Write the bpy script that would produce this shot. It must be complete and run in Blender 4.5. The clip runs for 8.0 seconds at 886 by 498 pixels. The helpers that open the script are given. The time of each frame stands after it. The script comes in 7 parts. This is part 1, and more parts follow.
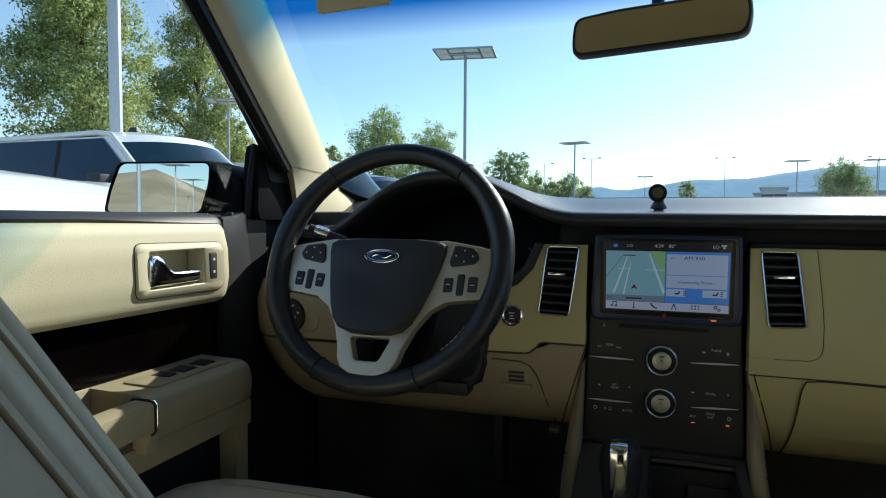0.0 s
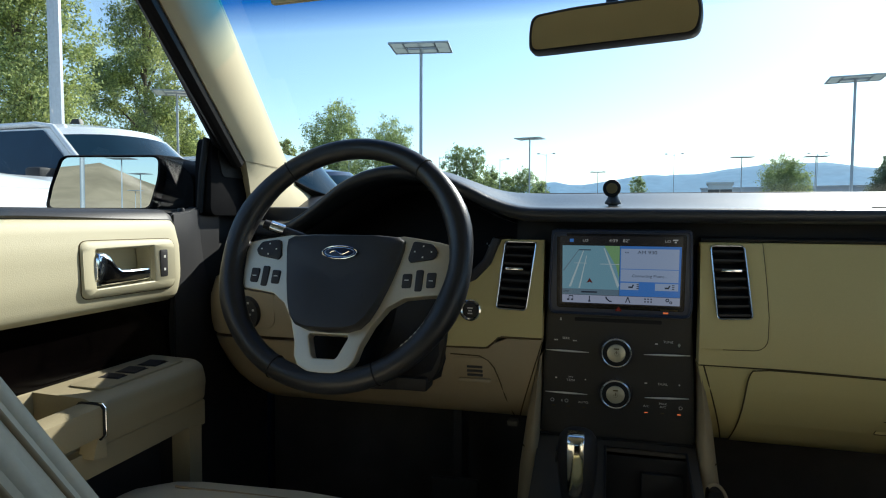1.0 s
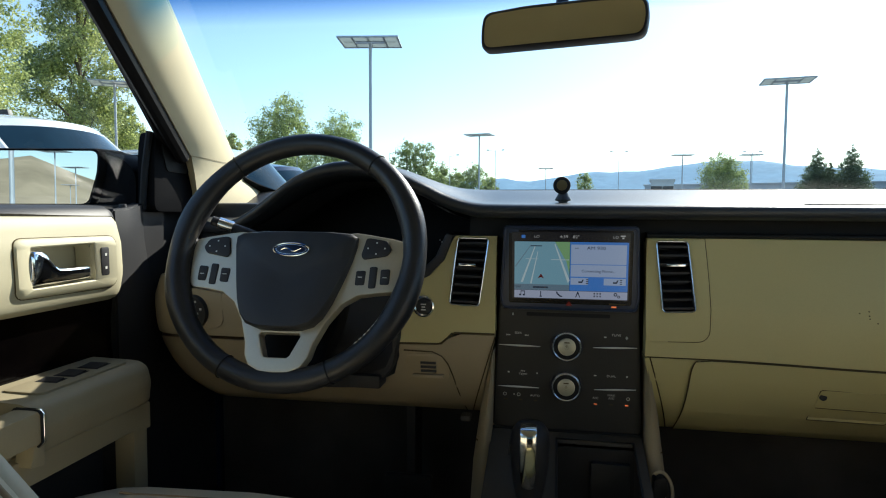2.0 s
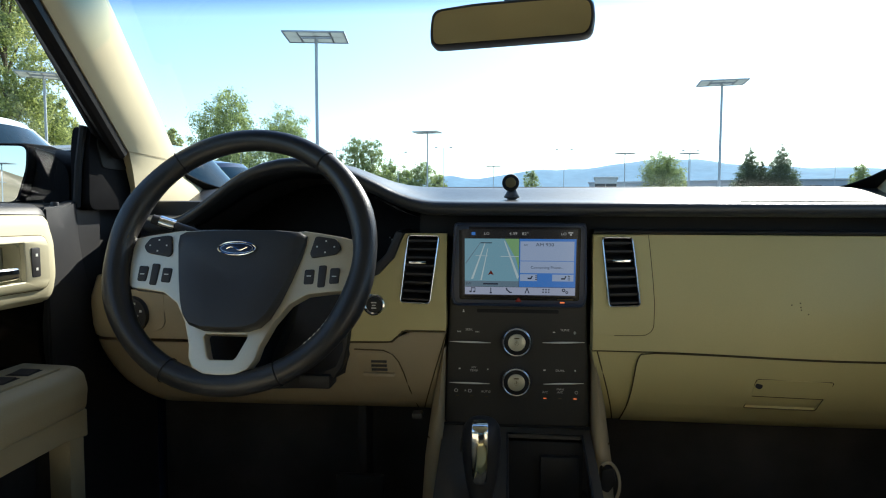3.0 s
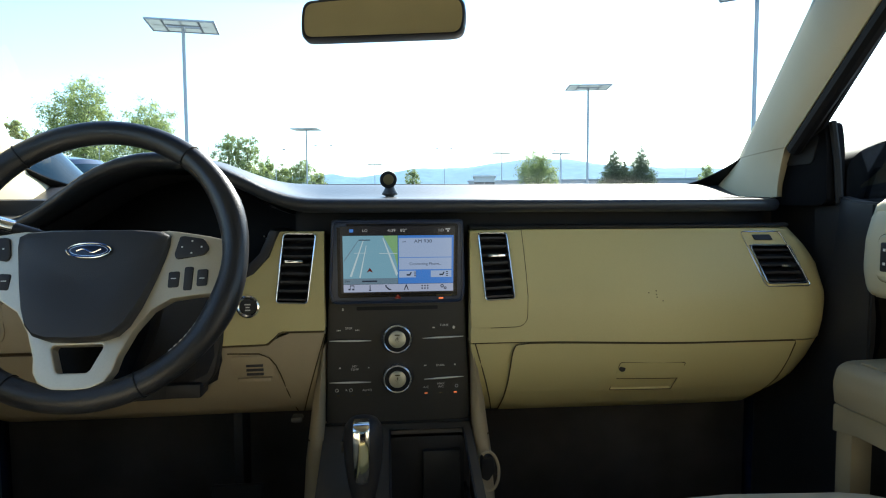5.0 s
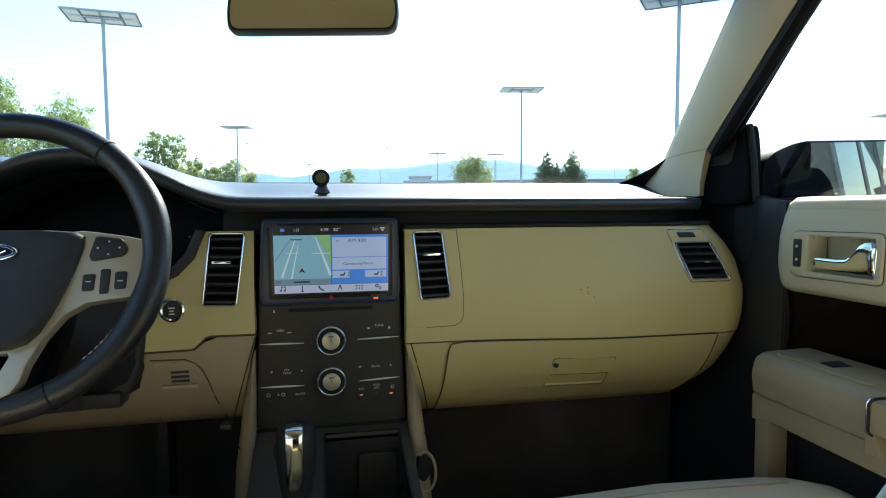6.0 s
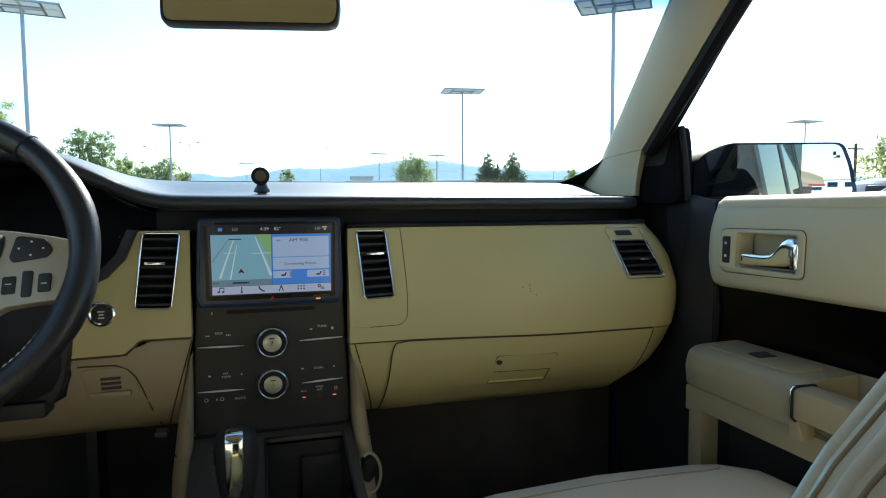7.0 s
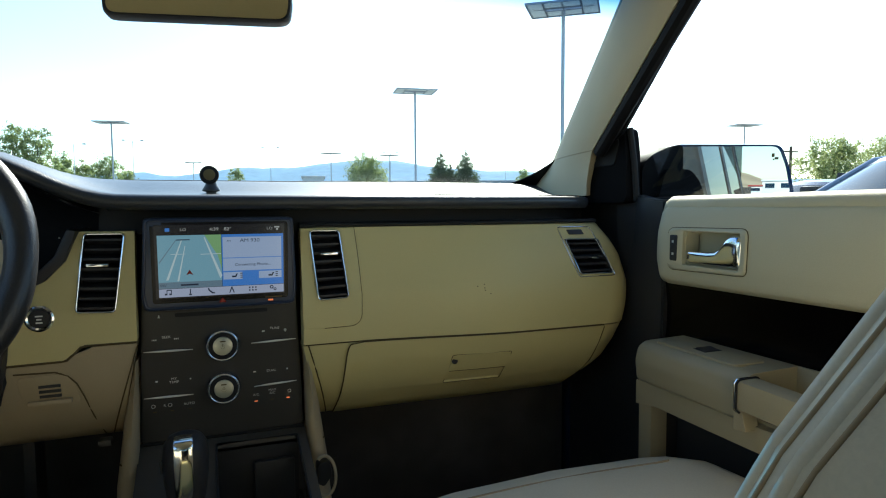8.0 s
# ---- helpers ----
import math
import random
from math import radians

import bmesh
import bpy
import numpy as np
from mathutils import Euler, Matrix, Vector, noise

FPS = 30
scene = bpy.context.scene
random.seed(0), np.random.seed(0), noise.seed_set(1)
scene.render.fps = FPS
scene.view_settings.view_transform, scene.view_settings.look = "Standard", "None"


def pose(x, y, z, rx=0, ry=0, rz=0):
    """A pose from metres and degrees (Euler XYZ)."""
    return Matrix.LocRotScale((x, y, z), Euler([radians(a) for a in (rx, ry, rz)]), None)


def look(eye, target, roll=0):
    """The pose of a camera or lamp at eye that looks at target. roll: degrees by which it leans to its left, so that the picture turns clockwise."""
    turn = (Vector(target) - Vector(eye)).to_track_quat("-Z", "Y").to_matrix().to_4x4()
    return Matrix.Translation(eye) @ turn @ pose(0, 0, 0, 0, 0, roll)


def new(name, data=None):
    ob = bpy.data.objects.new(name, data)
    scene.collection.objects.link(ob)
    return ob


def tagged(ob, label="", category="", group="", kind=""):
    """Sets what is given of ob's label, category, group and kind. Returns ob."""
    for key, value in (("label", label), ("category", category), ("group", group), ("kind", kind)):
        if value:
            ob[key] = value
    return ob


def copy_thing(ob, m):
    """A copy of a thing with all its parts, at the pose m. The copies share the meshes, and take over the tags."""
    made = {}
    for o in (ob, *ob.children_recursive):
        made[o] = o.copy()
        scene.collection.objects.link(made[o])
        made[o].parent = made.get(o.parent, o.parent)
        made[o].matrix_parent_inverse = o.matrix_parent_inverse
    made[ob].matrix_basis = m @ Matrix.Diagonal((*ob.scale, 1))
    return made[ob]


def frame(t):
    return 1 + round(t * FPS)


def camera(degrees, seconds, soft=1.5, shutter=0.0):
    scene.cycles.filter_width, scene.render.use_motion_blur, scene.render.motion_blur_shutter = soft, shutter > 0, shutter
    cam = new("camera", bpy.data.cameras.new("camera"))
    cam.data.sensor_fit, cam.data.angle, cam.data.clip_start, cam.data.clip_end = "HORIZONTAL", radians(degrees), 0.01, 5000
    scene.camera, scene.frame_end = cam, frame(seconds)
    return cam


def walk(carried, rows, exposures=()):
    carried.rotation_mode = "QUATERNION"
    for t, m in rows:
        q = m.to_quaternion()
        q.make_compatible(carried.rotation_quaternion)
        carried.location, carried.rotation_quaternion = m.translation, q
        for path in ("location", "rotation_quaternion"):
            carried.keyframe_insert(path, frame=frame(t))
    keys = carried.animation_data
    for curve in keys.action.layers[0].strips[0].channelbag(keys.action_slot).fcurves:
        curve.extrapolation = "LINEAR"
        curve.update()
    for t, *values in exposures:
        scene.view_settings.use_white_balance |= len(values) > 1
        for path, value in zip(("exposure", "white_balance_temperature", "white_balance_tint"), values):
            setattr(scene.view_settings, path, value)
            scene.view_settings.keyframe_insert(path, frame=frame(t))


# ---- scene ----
cam = camera(71.5, 8.0, 1.1)
PATH = [
    (0, (-0.019, -0.097, 1.099), (-0.665, 1.793, 1.001), 0.3),
    (0.5, (-0.021, -0.097, 1.099), (-0.601, 1.814, 0.993), 0.3),
    (1, (-0.022, -0.096, 1.1), (-0.533, 1.834, 0.986), 0.2),
    (1.5, (-0.024, -0.098, 1.101), (-0.459, 1.851, 0.98), 0.2),
    (3, (-0.029, -0.095, 1.101), (-0.218, 1.892, 0.966), 0.1),
    (3.5, (-0.027, -0.094, 1.1), (-0.135, 1.898, 0.963), -0.1),
    (4, (-0.025, -0.093, 1.099), (-0.039, 1.902, 0.96), -0.1),
    (4.5, (-0.024, -0.093, 1.099), (0.063, 1.9, 0.959), -0.2),
    (6, (-0.018, -0.083, 1.096), (0.375, 1.873, 0.955), -0.3),
    (6.5, (-0.02, -0.081, 1.095), (0.47, 1.852, 0.953), -0.3),
    (7, (-0.02, -0.081, 1.093), (0.555, 1.83, 0.953), -0.3),
    (7.5, (-0.021, -0.08, 1.092), (0.63, 1.806, 0.952), -0.3),
    (8, (-0.022, -0.079, 1.092), (0.696, 1.782, 0.952), -0.3),
]
walk_exposures = [(0.0, 0.62, 6300, 4), (1.5, 0.85, 6400, 6), (3.0, 1.17, 6500, 6), (4.5, 1.55, 6500, 6), (6.0, 1.6, 6500, 5), (8.0, 1.3, 6400, 3)]
walk(cam, [(t, look(eye, target, roll)) for t, eye, target, roll in PATH], walk_exposures)

# ---- light ----
SUN_AZ, SUN_EL = 27.2, 35.0  # degrees to the right of the car's nose, and up
world = bpy.data.worlds.new("sky")
scene.world = world
world.use_nodes = True
wn = world.node_tree.nodes
sky = wn.new("ShaderNodeTexSky")
sky.sky_type, sky.sun_disc = "NISHITA", False
sky.sun_elevation, sky.sun_rotation = radians(SUN_EL), radians(SUN_AZ)
sky.air_density, sky.dust_density, sky.ozone_density = 1.0, 0.5, 1.6
wn["Background"].inputs[1].default_value = 0.13
world.node_tree.links.new(sky.outputs[0], wn["Background"].inputs[0])
sun = new("sun", bpy.data.lights.new("sun", "SUN"))
sun.data.energy, sun.data.angle, sun.data.color = 4.6, radians(0.5), (1.0, 0.95, 0.86)
to_sun = Vector((math.sin(radians(SUN_AZ)) * math.cos(radians(SUN_EL)), math.cos(radians(SUN_AZ)) * math.cos(radians(SUN_EL)), math.sin(radians(SUN_EL))))
sun.matrix_world = look(to_sun * 30, (0, 0, 0))


# ---- materials ----
def surface(name, color, rough=0.5, metal=0.0, grain=60.0, vary=0.12, bump=0.15, coarse=4.0, spec=0.5, dist=0.001, coat=0.0, tint=None):
    """A surface with fine grain and broad unevenness in colour and gloss, and fine relief."""
    m = bpy.data.materials.new(name)
    m.use_nodes = True
    n, l = m.node_tree.nodes, m.node_tree.links
    b = n["Principled BSDF"]
    geo = n.new("ShaderNodeNewGeometry")
    fine, broad = n.new("ShaderNodeTexNoise"), n.new("ShaderNodeTexNoise")
    fine.inputs["Scale"].default_value, fine.inputs["Detail"].default_value = grain, 3.0
    broad.inputs["Scale"].default_value, broad.inputs["Detail"].default_value = coarse, 4.0
    for tex in (fine, broad):
        l.new(geo.outputs["Position"], tex.inputs["Vector"])
    mix = n.new("ShaderNodeMath")
    mix.operation = "ADD"
    l.new(fine.outputs["Fac"], mix.inputs[0])
    l.new(broad.outputs["Fac"], mix.inputs[1])
    ramp = n.new("ShaderNodeMapRange")
    ramp.inputs["From Min"].default_value, ramp.inputs["From Max"].default_value = 0.6, 1.4
    l.new(mix.outputs[0], ramp.inputs["Value"])
    col = n.new("ShaderNodeMix")
    col.data_type = "RGBA"
    low = [c * (1 - vary) for c in color]
    high = [min(1.0, c * (1 + vary)) for c in (tint or color)]
    col.inputs["A"].default_value, col.inputs["B"].default_value = (*low, 1), (*high, 1)
    l.new(ramp.outputs[0], col.inputs["Factor"])
    l.new(col.outputs["Result"], b.inputs["Base Color"])
    rr = n.new("ShaderNodeMapRange")
    rr.inputs["To Min"].default_value, rr.inputs["To Max"].default_value = max(0.02, rough - 0.08), min(1.0, rough + 0.08)
    l.new(broad.outputs["Fac"], rr.inputs["Value"])
    l.new(rr.outputs[0], b.inputs["Roughness"])
    b.inputs["Metallic"].default_value, b.inputs["Specular IOR Level"].default_value = metal, spec
    b.inputs["Coat Weight"].default_value = coat
    if bump:
        bp = n.new("ShaderNodeBump")
        bp.inputs["Strength"].default_value, bp.inputs["Distance"].default_value = bump, dist
        l.new(fine.outputs["Fac"], bp.inputs["Height"])
        l.new(bp.outputs[0], b.inputs["Normal"])
    return m


def plain(name, color, rough=0.4, metal=0.0, spec=0.5):
    m = bpy.data.materials.new(name)
    m.use_nodes = True
    b = m.node_tree.nodes["Principled BSDF"]
    b.inputs["Base Color"].default_value = (*color, 1)
    b.inputs["Roughness"].default_value, b.inputs["Metallic"].default_value = rough, metal
    b.inputs["Specular IOR Level"].default_value = spec
    return m


def glowing(name, color, strength):
    m = bpy.data.materials.new(name)
    m.use_nodes = True
    b = m.node_tree.nodes["Principled BSDF"]
    b.inputs["Base Color"].default_value = (0.01, 0.01, 0.012, 1)
    b.inputs["Roughness"].default_value = 0.2
    b.inputs["Emission Color"].default_value, b.inputs["Emission Strength"].default_value = (*color, 1), strength
    return m


def clear_glass(name, color=(1, 1, 1), gloss=0.06):
    """A thin pane: clear, with a faint reflection that grows towards the edge."""
    m = bpy.data.materials.new(name)
    m.use_nodes = True
    n, l = m.node_tree.nodes, m.node_tree.links
    n.remove(n["Principled BSDF"])
    tr, gl, mx, lw = n.new("ShaderNodeBsdfTransparent"), n.new("ShaderNodeBsdfGlossy"), n.new("ShaderNodeMixShader"), n.new("ShaderNodeFresnel")
    tr.inputs[0].default_value = (*color, 1)
    gl.inputs["Roughness"].default_value = 0.02
    sc = n.new("ShaderNodeMath")
    sc.operation = "MULTIPLY"
    sc.inputs[1].default_value = gloss / 0.06
    lw.inputs["IOR"].default_value = 1.45
    l.new(lw.outputs[0], sc.inputs[0])
    l.new(sc.outputs[0], mx.inputs[0])
    l.new(tr.outputs[0], mx.inputs[1])
    l.new(gl.outputs[0], mx.inputs[2])
    l.new(mx.outputs[0], n["Material Output"].inputs[0])
    return m


TRIM = surface("cream_leatherette", (0.525, 0.485, 0.335), 0.55, grain=700, vary=0.05, bump=0.3, coarse=5, dist=0.0008, spec=0.35)
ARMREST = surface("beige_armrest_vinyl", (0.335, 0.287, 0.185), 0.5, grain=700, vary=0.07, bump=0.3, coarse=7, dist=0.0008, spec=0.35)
BEIGE = surface("beige_soft_plastic", (0.585, 0.502, 0.238), 0.46, grain=900, vary=0.07, bump=0.25, coarse=5, dist=0.0006, spec=0.35)
LOWER = surface("tan_lower_plastic", (0.415, 0.335, 0.215), 0.5, grain=800, vary=0.08, bump=0.3, coarse=6, dist=0.0007, spec=0.3)
LEATHER = surface("beige_leather", (0.555, 0.49, 0.37), 0.48, grain=420, vary=0.07, bump=0.12, coarse=9, dist=0.001, spec=0.4)
STITCH = plain("beige_thread", (0.42, 0.35, 0.22), 0.8)
WELT = plain("tan_thread", (0.30, 0.22, 0.13), 0.8)
PILLAR = surface("beige_woven_trim", (0.60, 0.525, 0.35), 0.8, grain=1200, vary=0.08, bump=0.2, coarse=7, dist=0.0005, spec=0.2)
HEADLINER = surface("beige_headliner_cloth", (0.62, 0.56, 0.40), 0.95, grain=900, vary=0.1, bump=0.3, coarse=6, spec=0.1)
DASHTOP = surface("dark_dash_pad", (0.027, 0.029, 0.034), 0.36, grain=420, vary=0.25, bump=0.4, coarse=6, dist=0.0010, spec=0.5)
BLACK = surface("black_plastic", (0.029, 0.028, 0.030), 0.5, grain=800, vary=0.2, bump=0.25, coarse=8, dist=0.0006, spec=0.35)
BLACKDOOR = surface("dark_door_trim", (0.022, 0.022, 0.024), 0.5, grain=500, vary=0.25, bump=0.25, coarse=8, dist=0.0007, spec=0.42)
SAIL = surface("dark_mirror_trim", (0.007, 0.007, 0.008), 0.6, grain=500, vary=0.25, bump=0.3, coarse=8, dist=0.0006, spec=0.03)
SEALBLACK = plain("black_door_rubber", (0.006, 0.0055, 0.006), 0.6, spec=0.2)
GAUGE = surface("dark_gauge_cover", (0.004, 0.004, 0.005), 0.5, grain=60, vary=0.4, bump=0.0, coarse=12, spec=0.12)
DARKWOOD = surface("dark_gloss_insert", (0.0014, 0.0012, 0.0012), 0.14, grain=60, vary=0.5, bump=0.0, coarse=12, tint=(0.002, 0.0014, 0.0014), spec=0.15)
CONSOLE = surface("dark_brown_console_plastic", (0.085, 0.077, 0.067), 0.48, grain=900, vary=0.15, bump=0.1, coarse=9, spec=0.25)
STACK = surface("charcoal_gloss_panel", (0.046, 0.044, 0.041), 0.42, grain=900, vary=0.15, bump=0.05, coarse=9, spec=0.28)
BEZEL = plain("dark_blue_black_bezel", (0.020, 0.032, 0.066), 0.36, spec=0.5)
RIM = surface("black_leather", (0.019, 0.019, 0.021), 0.36, grain=500, vary=0.25, bump=0.4, coarse=14, dist=0.0008, spec=0.5)
PAD = surface("black_airbag_skin", (0.029, 0.029, 0.031), 0.48, grain=900, vary=0.15, bump=0.5, coarse=10, dist=0.0006)
SILVER = surface("satin_silver", (0.62, 0.56, 0.435), 0.36, metal=0.6, grain=500, vary=0.05, bump=0.05, coarse=8)
CHROME = plain("chrome", (0.88, 0.90, 0.94), 0.12, 1.0)
# the sky's blue reflection is tinted into this chrome's colour
VENTRIM = plain("sky_tinted_chrome", (0.60, 0.69, 0.80), 0.2, 1.0)
SATINCHROME = plain("satin_chrome", (0.82, 0.86, 0.92), 0.27, 0.9)
KNOBCAP = surface("champagne_knob_cap", (0.50, 0.49, 0.40), 0.35, metal=0.5, grain=400, vary=0.05, bump=0.05)
CARPET = surface("black_carpet", (0.08, 0.073, 0.070), 0.95, grain=900, vary=0.4, bump=0.8, coarse=10, spec=0.1)
RUBBER = plain("black_rubber", (0.018, 0.018, 0.019), 0.65, spec=0.2)
SEAM = plain("dark_gap", (0.10, 0.075, 0.038), 0.8, spec=0.1)
ICON = plain("pale_grey_print", (0.70, 0.70, 0.66), 0.5)
BRIGHTBAR = plain("brushed_bright_trim", (0.95, 0.94, 0.90), 0.25, 0.3)
MIRROR = plain("mirror_glass", (0.46, 0.53, 0.57), 0.0, 1.0)
DIMMIRROR = plain("dimming_mirror_glass", (0.82, 0.76, 0.55), 0.05, 1.0)
GLASS = clear_glass("window_glass", (0.90, 0.95, 0.95), 0.004)
WINDSCREEN = clear_glass("windscreen_glass", (0.76, 0.88, 0.92), 0.003)
PRIVACY = clear_glass("privacy_glass", (0.37, 0.41, 0.42), 0.06)
POLISHED = plain("polished_chrome", (0.90, 0.88, 0.83), 0.12, 1.0)
LEVER = plain("bright_chrome", (0.90, 0.92, 0.95), 0.1, 1.0)
SHADE = clear_glass("blue_shade_glass", (0.06, 0.33, 0.72), 0.004)
_n, _l = SHADE.node_tree.nodes, SHADE.node_tree.links
_geo, _sep, _mr, _mx = _n.new("ShaderNodeNewGeometry"), _n.new("ShaderNodeSeparateXYZ"), _n.new("ShaderNodeMapRange"), _n.new("ShaderNodeMix")
_mx.data_type = "RGBA"
_mr.inputs["From Min"].default_value, _mr.inputs["From Max"].default_value = 1.392, 1.425
_mx.inputs["A"].default_value, _mx.inputs["B"].default_value = (0.76, 0.88, 0.92, 1), (0.02, 0.20, 0.48, 1)
_l.new(_geo.outputs["Position"], _sep.inputs[0])
_l.new(_sep.outputs["Z"], _mr.inputs["Value"])
_l.new(_mr.outputs[0], _mx.inputs["Factor"])
_l.new(_mx.outputs["Result"], _n["Transparent BSDF"].inputs[0])
BLUEPAINT = surface("deep_blue_car_paint", (0.02, 0.07, 0.19), 0.25, metal=0.4, grain=300, vary=0.05, bump=0.0, coat=1.0)
WHITEPAINT = surface("white_car_paint", (0.78, 0.79, 0.80), 0.28, grain=200, vary=0.03, bump=0.0, coarse=1.5, coat=0.8)
GREYPAINT = surface("silver_grey_car_paint", (0.30, 0.34, 0.40), 0.28, metal=0.5, grain=200, vary=0.04, bump=0.0, coarse=1.5, coat=0.8)
NAVYPAINT = surface("navy_car_paint", (0.03, 0.05, 0.10), 0.25, metal=0.3, grain=200, vary=0.04, bump=0.0, coarse=1.5, coat=0.8)
# dark car glass, with the sky's blue reflection mixed into the base colour
SCREENGLASS = surface("dark_windscreen_glass_sky_blue", (0.010, 0.030, 0.050), 0.06, grain=3, vary=0.3, bump=0.0, coarse=0.8, spec=0.2)
TINTED = surface("dark_car_glass_sky_blue", (0.007, 0.025, 0.05), 0.05, grain=3, vary=0.3, bump=0.0, coarse=0.8, spec=0.35)
ASPHALT = surface("asphalt", (0.085, 0.085, 0.088), 0.9, grain=40, vary=0.25, bump=0.6, coarse=0.15, dist=0.01)
LINEPAINT = surface("white_road_paint", (0.6, 0.6, 0.58), 0.8, grain=30, vary=0.1, bump=0.1)
GALV = surface("galvanised_steel", (0.50, 0.53, 0.56), 0.5, metal=0.3, grain=30, vary=0.1, bump=0.05, coarse=1.0)
LAMPLENS = plain("lamp_lens", (0.85, 0.85, 0.80), 0.3)
DIFFUSER = plain("milky_lamp_cover", (0.80, 0.80, 0.74), 0.4)
_n, _l = DIFFUSER.node_tree.nodes, DIFFUSER.node_tree.links
_tl, _mx = _n.new("ShaderNodeBsdfTranslucent"), _n.new("ShaderNodeMixShader")
_tl.inputs[0].default_value = (0.62, 0.64, 0.62, 1)
_mx.inputs[0].default_value = 0.6
_l.new(_n["Principled BSDF"].outputs[0], _mx.inputs[1])
_l.new(_tl.outputs[0], _mx.inputs[2])
_l.new(_mx.outputs[0], _n["Material Output"].inputs[0])
BARK = surface("bark", (0.13, 0.10, 0.075), 0.9, grain=14, vary=0.35, bump=0.8, coarse=2, dist=0.03)


def leaf_material(name, dark, light):
    """Leaves, each a little different from the next; light shines through them."""
    m = bpy.data.materials.new(name)
    m.use_nodes = True
    n, l = m.node_tree.nodes, m.node_tree.links
    b = n["Principled BSDF"]
    geo, ramp = n.new("ShaderNodeNewGeometry"), n.new("ShaderNodeMix")
    ramp.data_type = "RGBA"
    ramp.inputs["A"].default_value, ramp.inputs["B"].default_value = (*dark, 1), (*light, 1)
    mott, mad, cut = n.new("ShaderNodeTexNoise"), n.new("ShaderNodeMath"), n.new("ShaderNodeMapRange")
    mott.inputs["Scale"].default_value, mott.inputs["Detail"].default_value = 0.9, 3.0
    l.new(geo.outputs["Position"], mott.inputs["Vector"])
    mad.operation = "ADD"
    l.new(geo.outputs["Random Per Island"], mad.inputs[0])
    l.new(mott.outputs["Fac"], mad.inputs[1])
    cut.inputs["From Min"].default_value, cut.inputs["From Max"].default_value = 0.45, 1.55
    l.new(mad.outputs[0], cut.inputs["Value"])
    l.new(cut.outputs[0], ramp.inputs["Factor"])
    l.new(ramp.outputs["Result"], b.inputs["Base Color"])
    b.inputs["Roughness"].default_value = 0.55
    tl, mx = n.new("ShaderNodeBsdfTranslucent"), n.new("ShaderNodeMixShader")
    l.new(ramp.outputs["Result"], tl.inputs[0])
    mx.inputs[0].default_value = 0.4
    l.new(b.outputs[0], mx.inputs[1])
    l.new(tl.outputs[0], mx.inputs[2])
    l.new(mx.outputs[0], n["Material Output"].inputs[0])
    return m


LEAF = leaf_material("leaves", (0.12, 0.18, 0.08), (0.68, 0.72, 0.27))
# far trees: the same leaves, darkened in colour to stand for backlight
LEAF_FAR = leaf_material("backlit_leaves", (0.12, 0.18, 0.07), (0.56, 0.60, 0.24))
LEAF_DARK = leaf_material("conifer_needles", (0.06, 0.095, 0.05), (0.17, 0.22, 0.11))


# ---- building tools ----
def mesh_of(name, bm, smooth=35.0):
    bmesh.ops.recalc_face_normals(bm, faces=bm.faces)
    me = bpy.data.meshes.new(name)
    bm.to_mesh(me)
    bm.free()
    if smooth and len(me.polygons):
        me.polygons.foreach_set("use_smooth", [True] * len(me.polygons))
        me.set_sharp_from_angle(angle=radians(smooth))
    return me


def thing(name, at, label, category, group="", kind=""):
    ob = new(name)
    ob.location, ob.empty_display_size = at, 0.1
    return tagged(ob, label, category, group, kind)


def part(name, bm, material, parent=None, label="", smooth=35.0, local=False):
    """One mesh object under a thing or a part. Places are the world's unless local is set."""
    me = bm if isinstance(bm, bpy.types.Mesh) else mesh_of(name, bm, smooth)
    if material and not me.materials:
        me.materials.append(material)
    ob = new(name, me)
    if parent:
        ob.parent = parent
        if not local and parent.type == "EMPTY":
            ob.matrix_parent_inverse = Matrix.Translation(parent.location).inverted()
    if label:
        ob["label"] = label
    return ob


def solo(name, bm, material, label, category, group="", kind="", smooth=35.0):
    return tagged(part(name, bm, material, None, "", smooth), label, category, group, kind)


def bevel(bm, width, seg=2, angle=25.0):
    es = [e for e in bm.edges if len(e.link_faces) == 2 and e.calc_face_angle(0) > radians(angle)]
    if width and es:
        bmesh.ops.bevel(bm, geom=es, offset=width, segments=seg, affect="EDGES", profile=0.6, clamp_overlap=True)
    return bm


def box(x0, x1, y0, y1, z0, z1, r=0.0, seg=2, into=None):
    bm = bmesh.new()
    bmesh.ops.create_cube(bm, size=1.0)
    for v in bm.verts:
        v.co = (x0 + (v.co.x + 0.5) * (x1 - x0), y0 + (v.co.y + 0.5) * (y1 - y0), z0 + (v.co.z + 0.5) * (z1 - z0))
    if r:
        bmesh.ops.bevel(bm, geom=bm.edges[:], offset=r, segments=seg, affect="EDGES", profile=0.6, clamp_overlap=True)
    return bm


def add(a, b):
    """Joins the bmesh b into a."""
    me = bpy.data.meshes.new("tmp")
    b.to_mesh(me)
    b.free()
    a.from_mesh(me)
    bpy.data.meshes.remove(me)
    return a


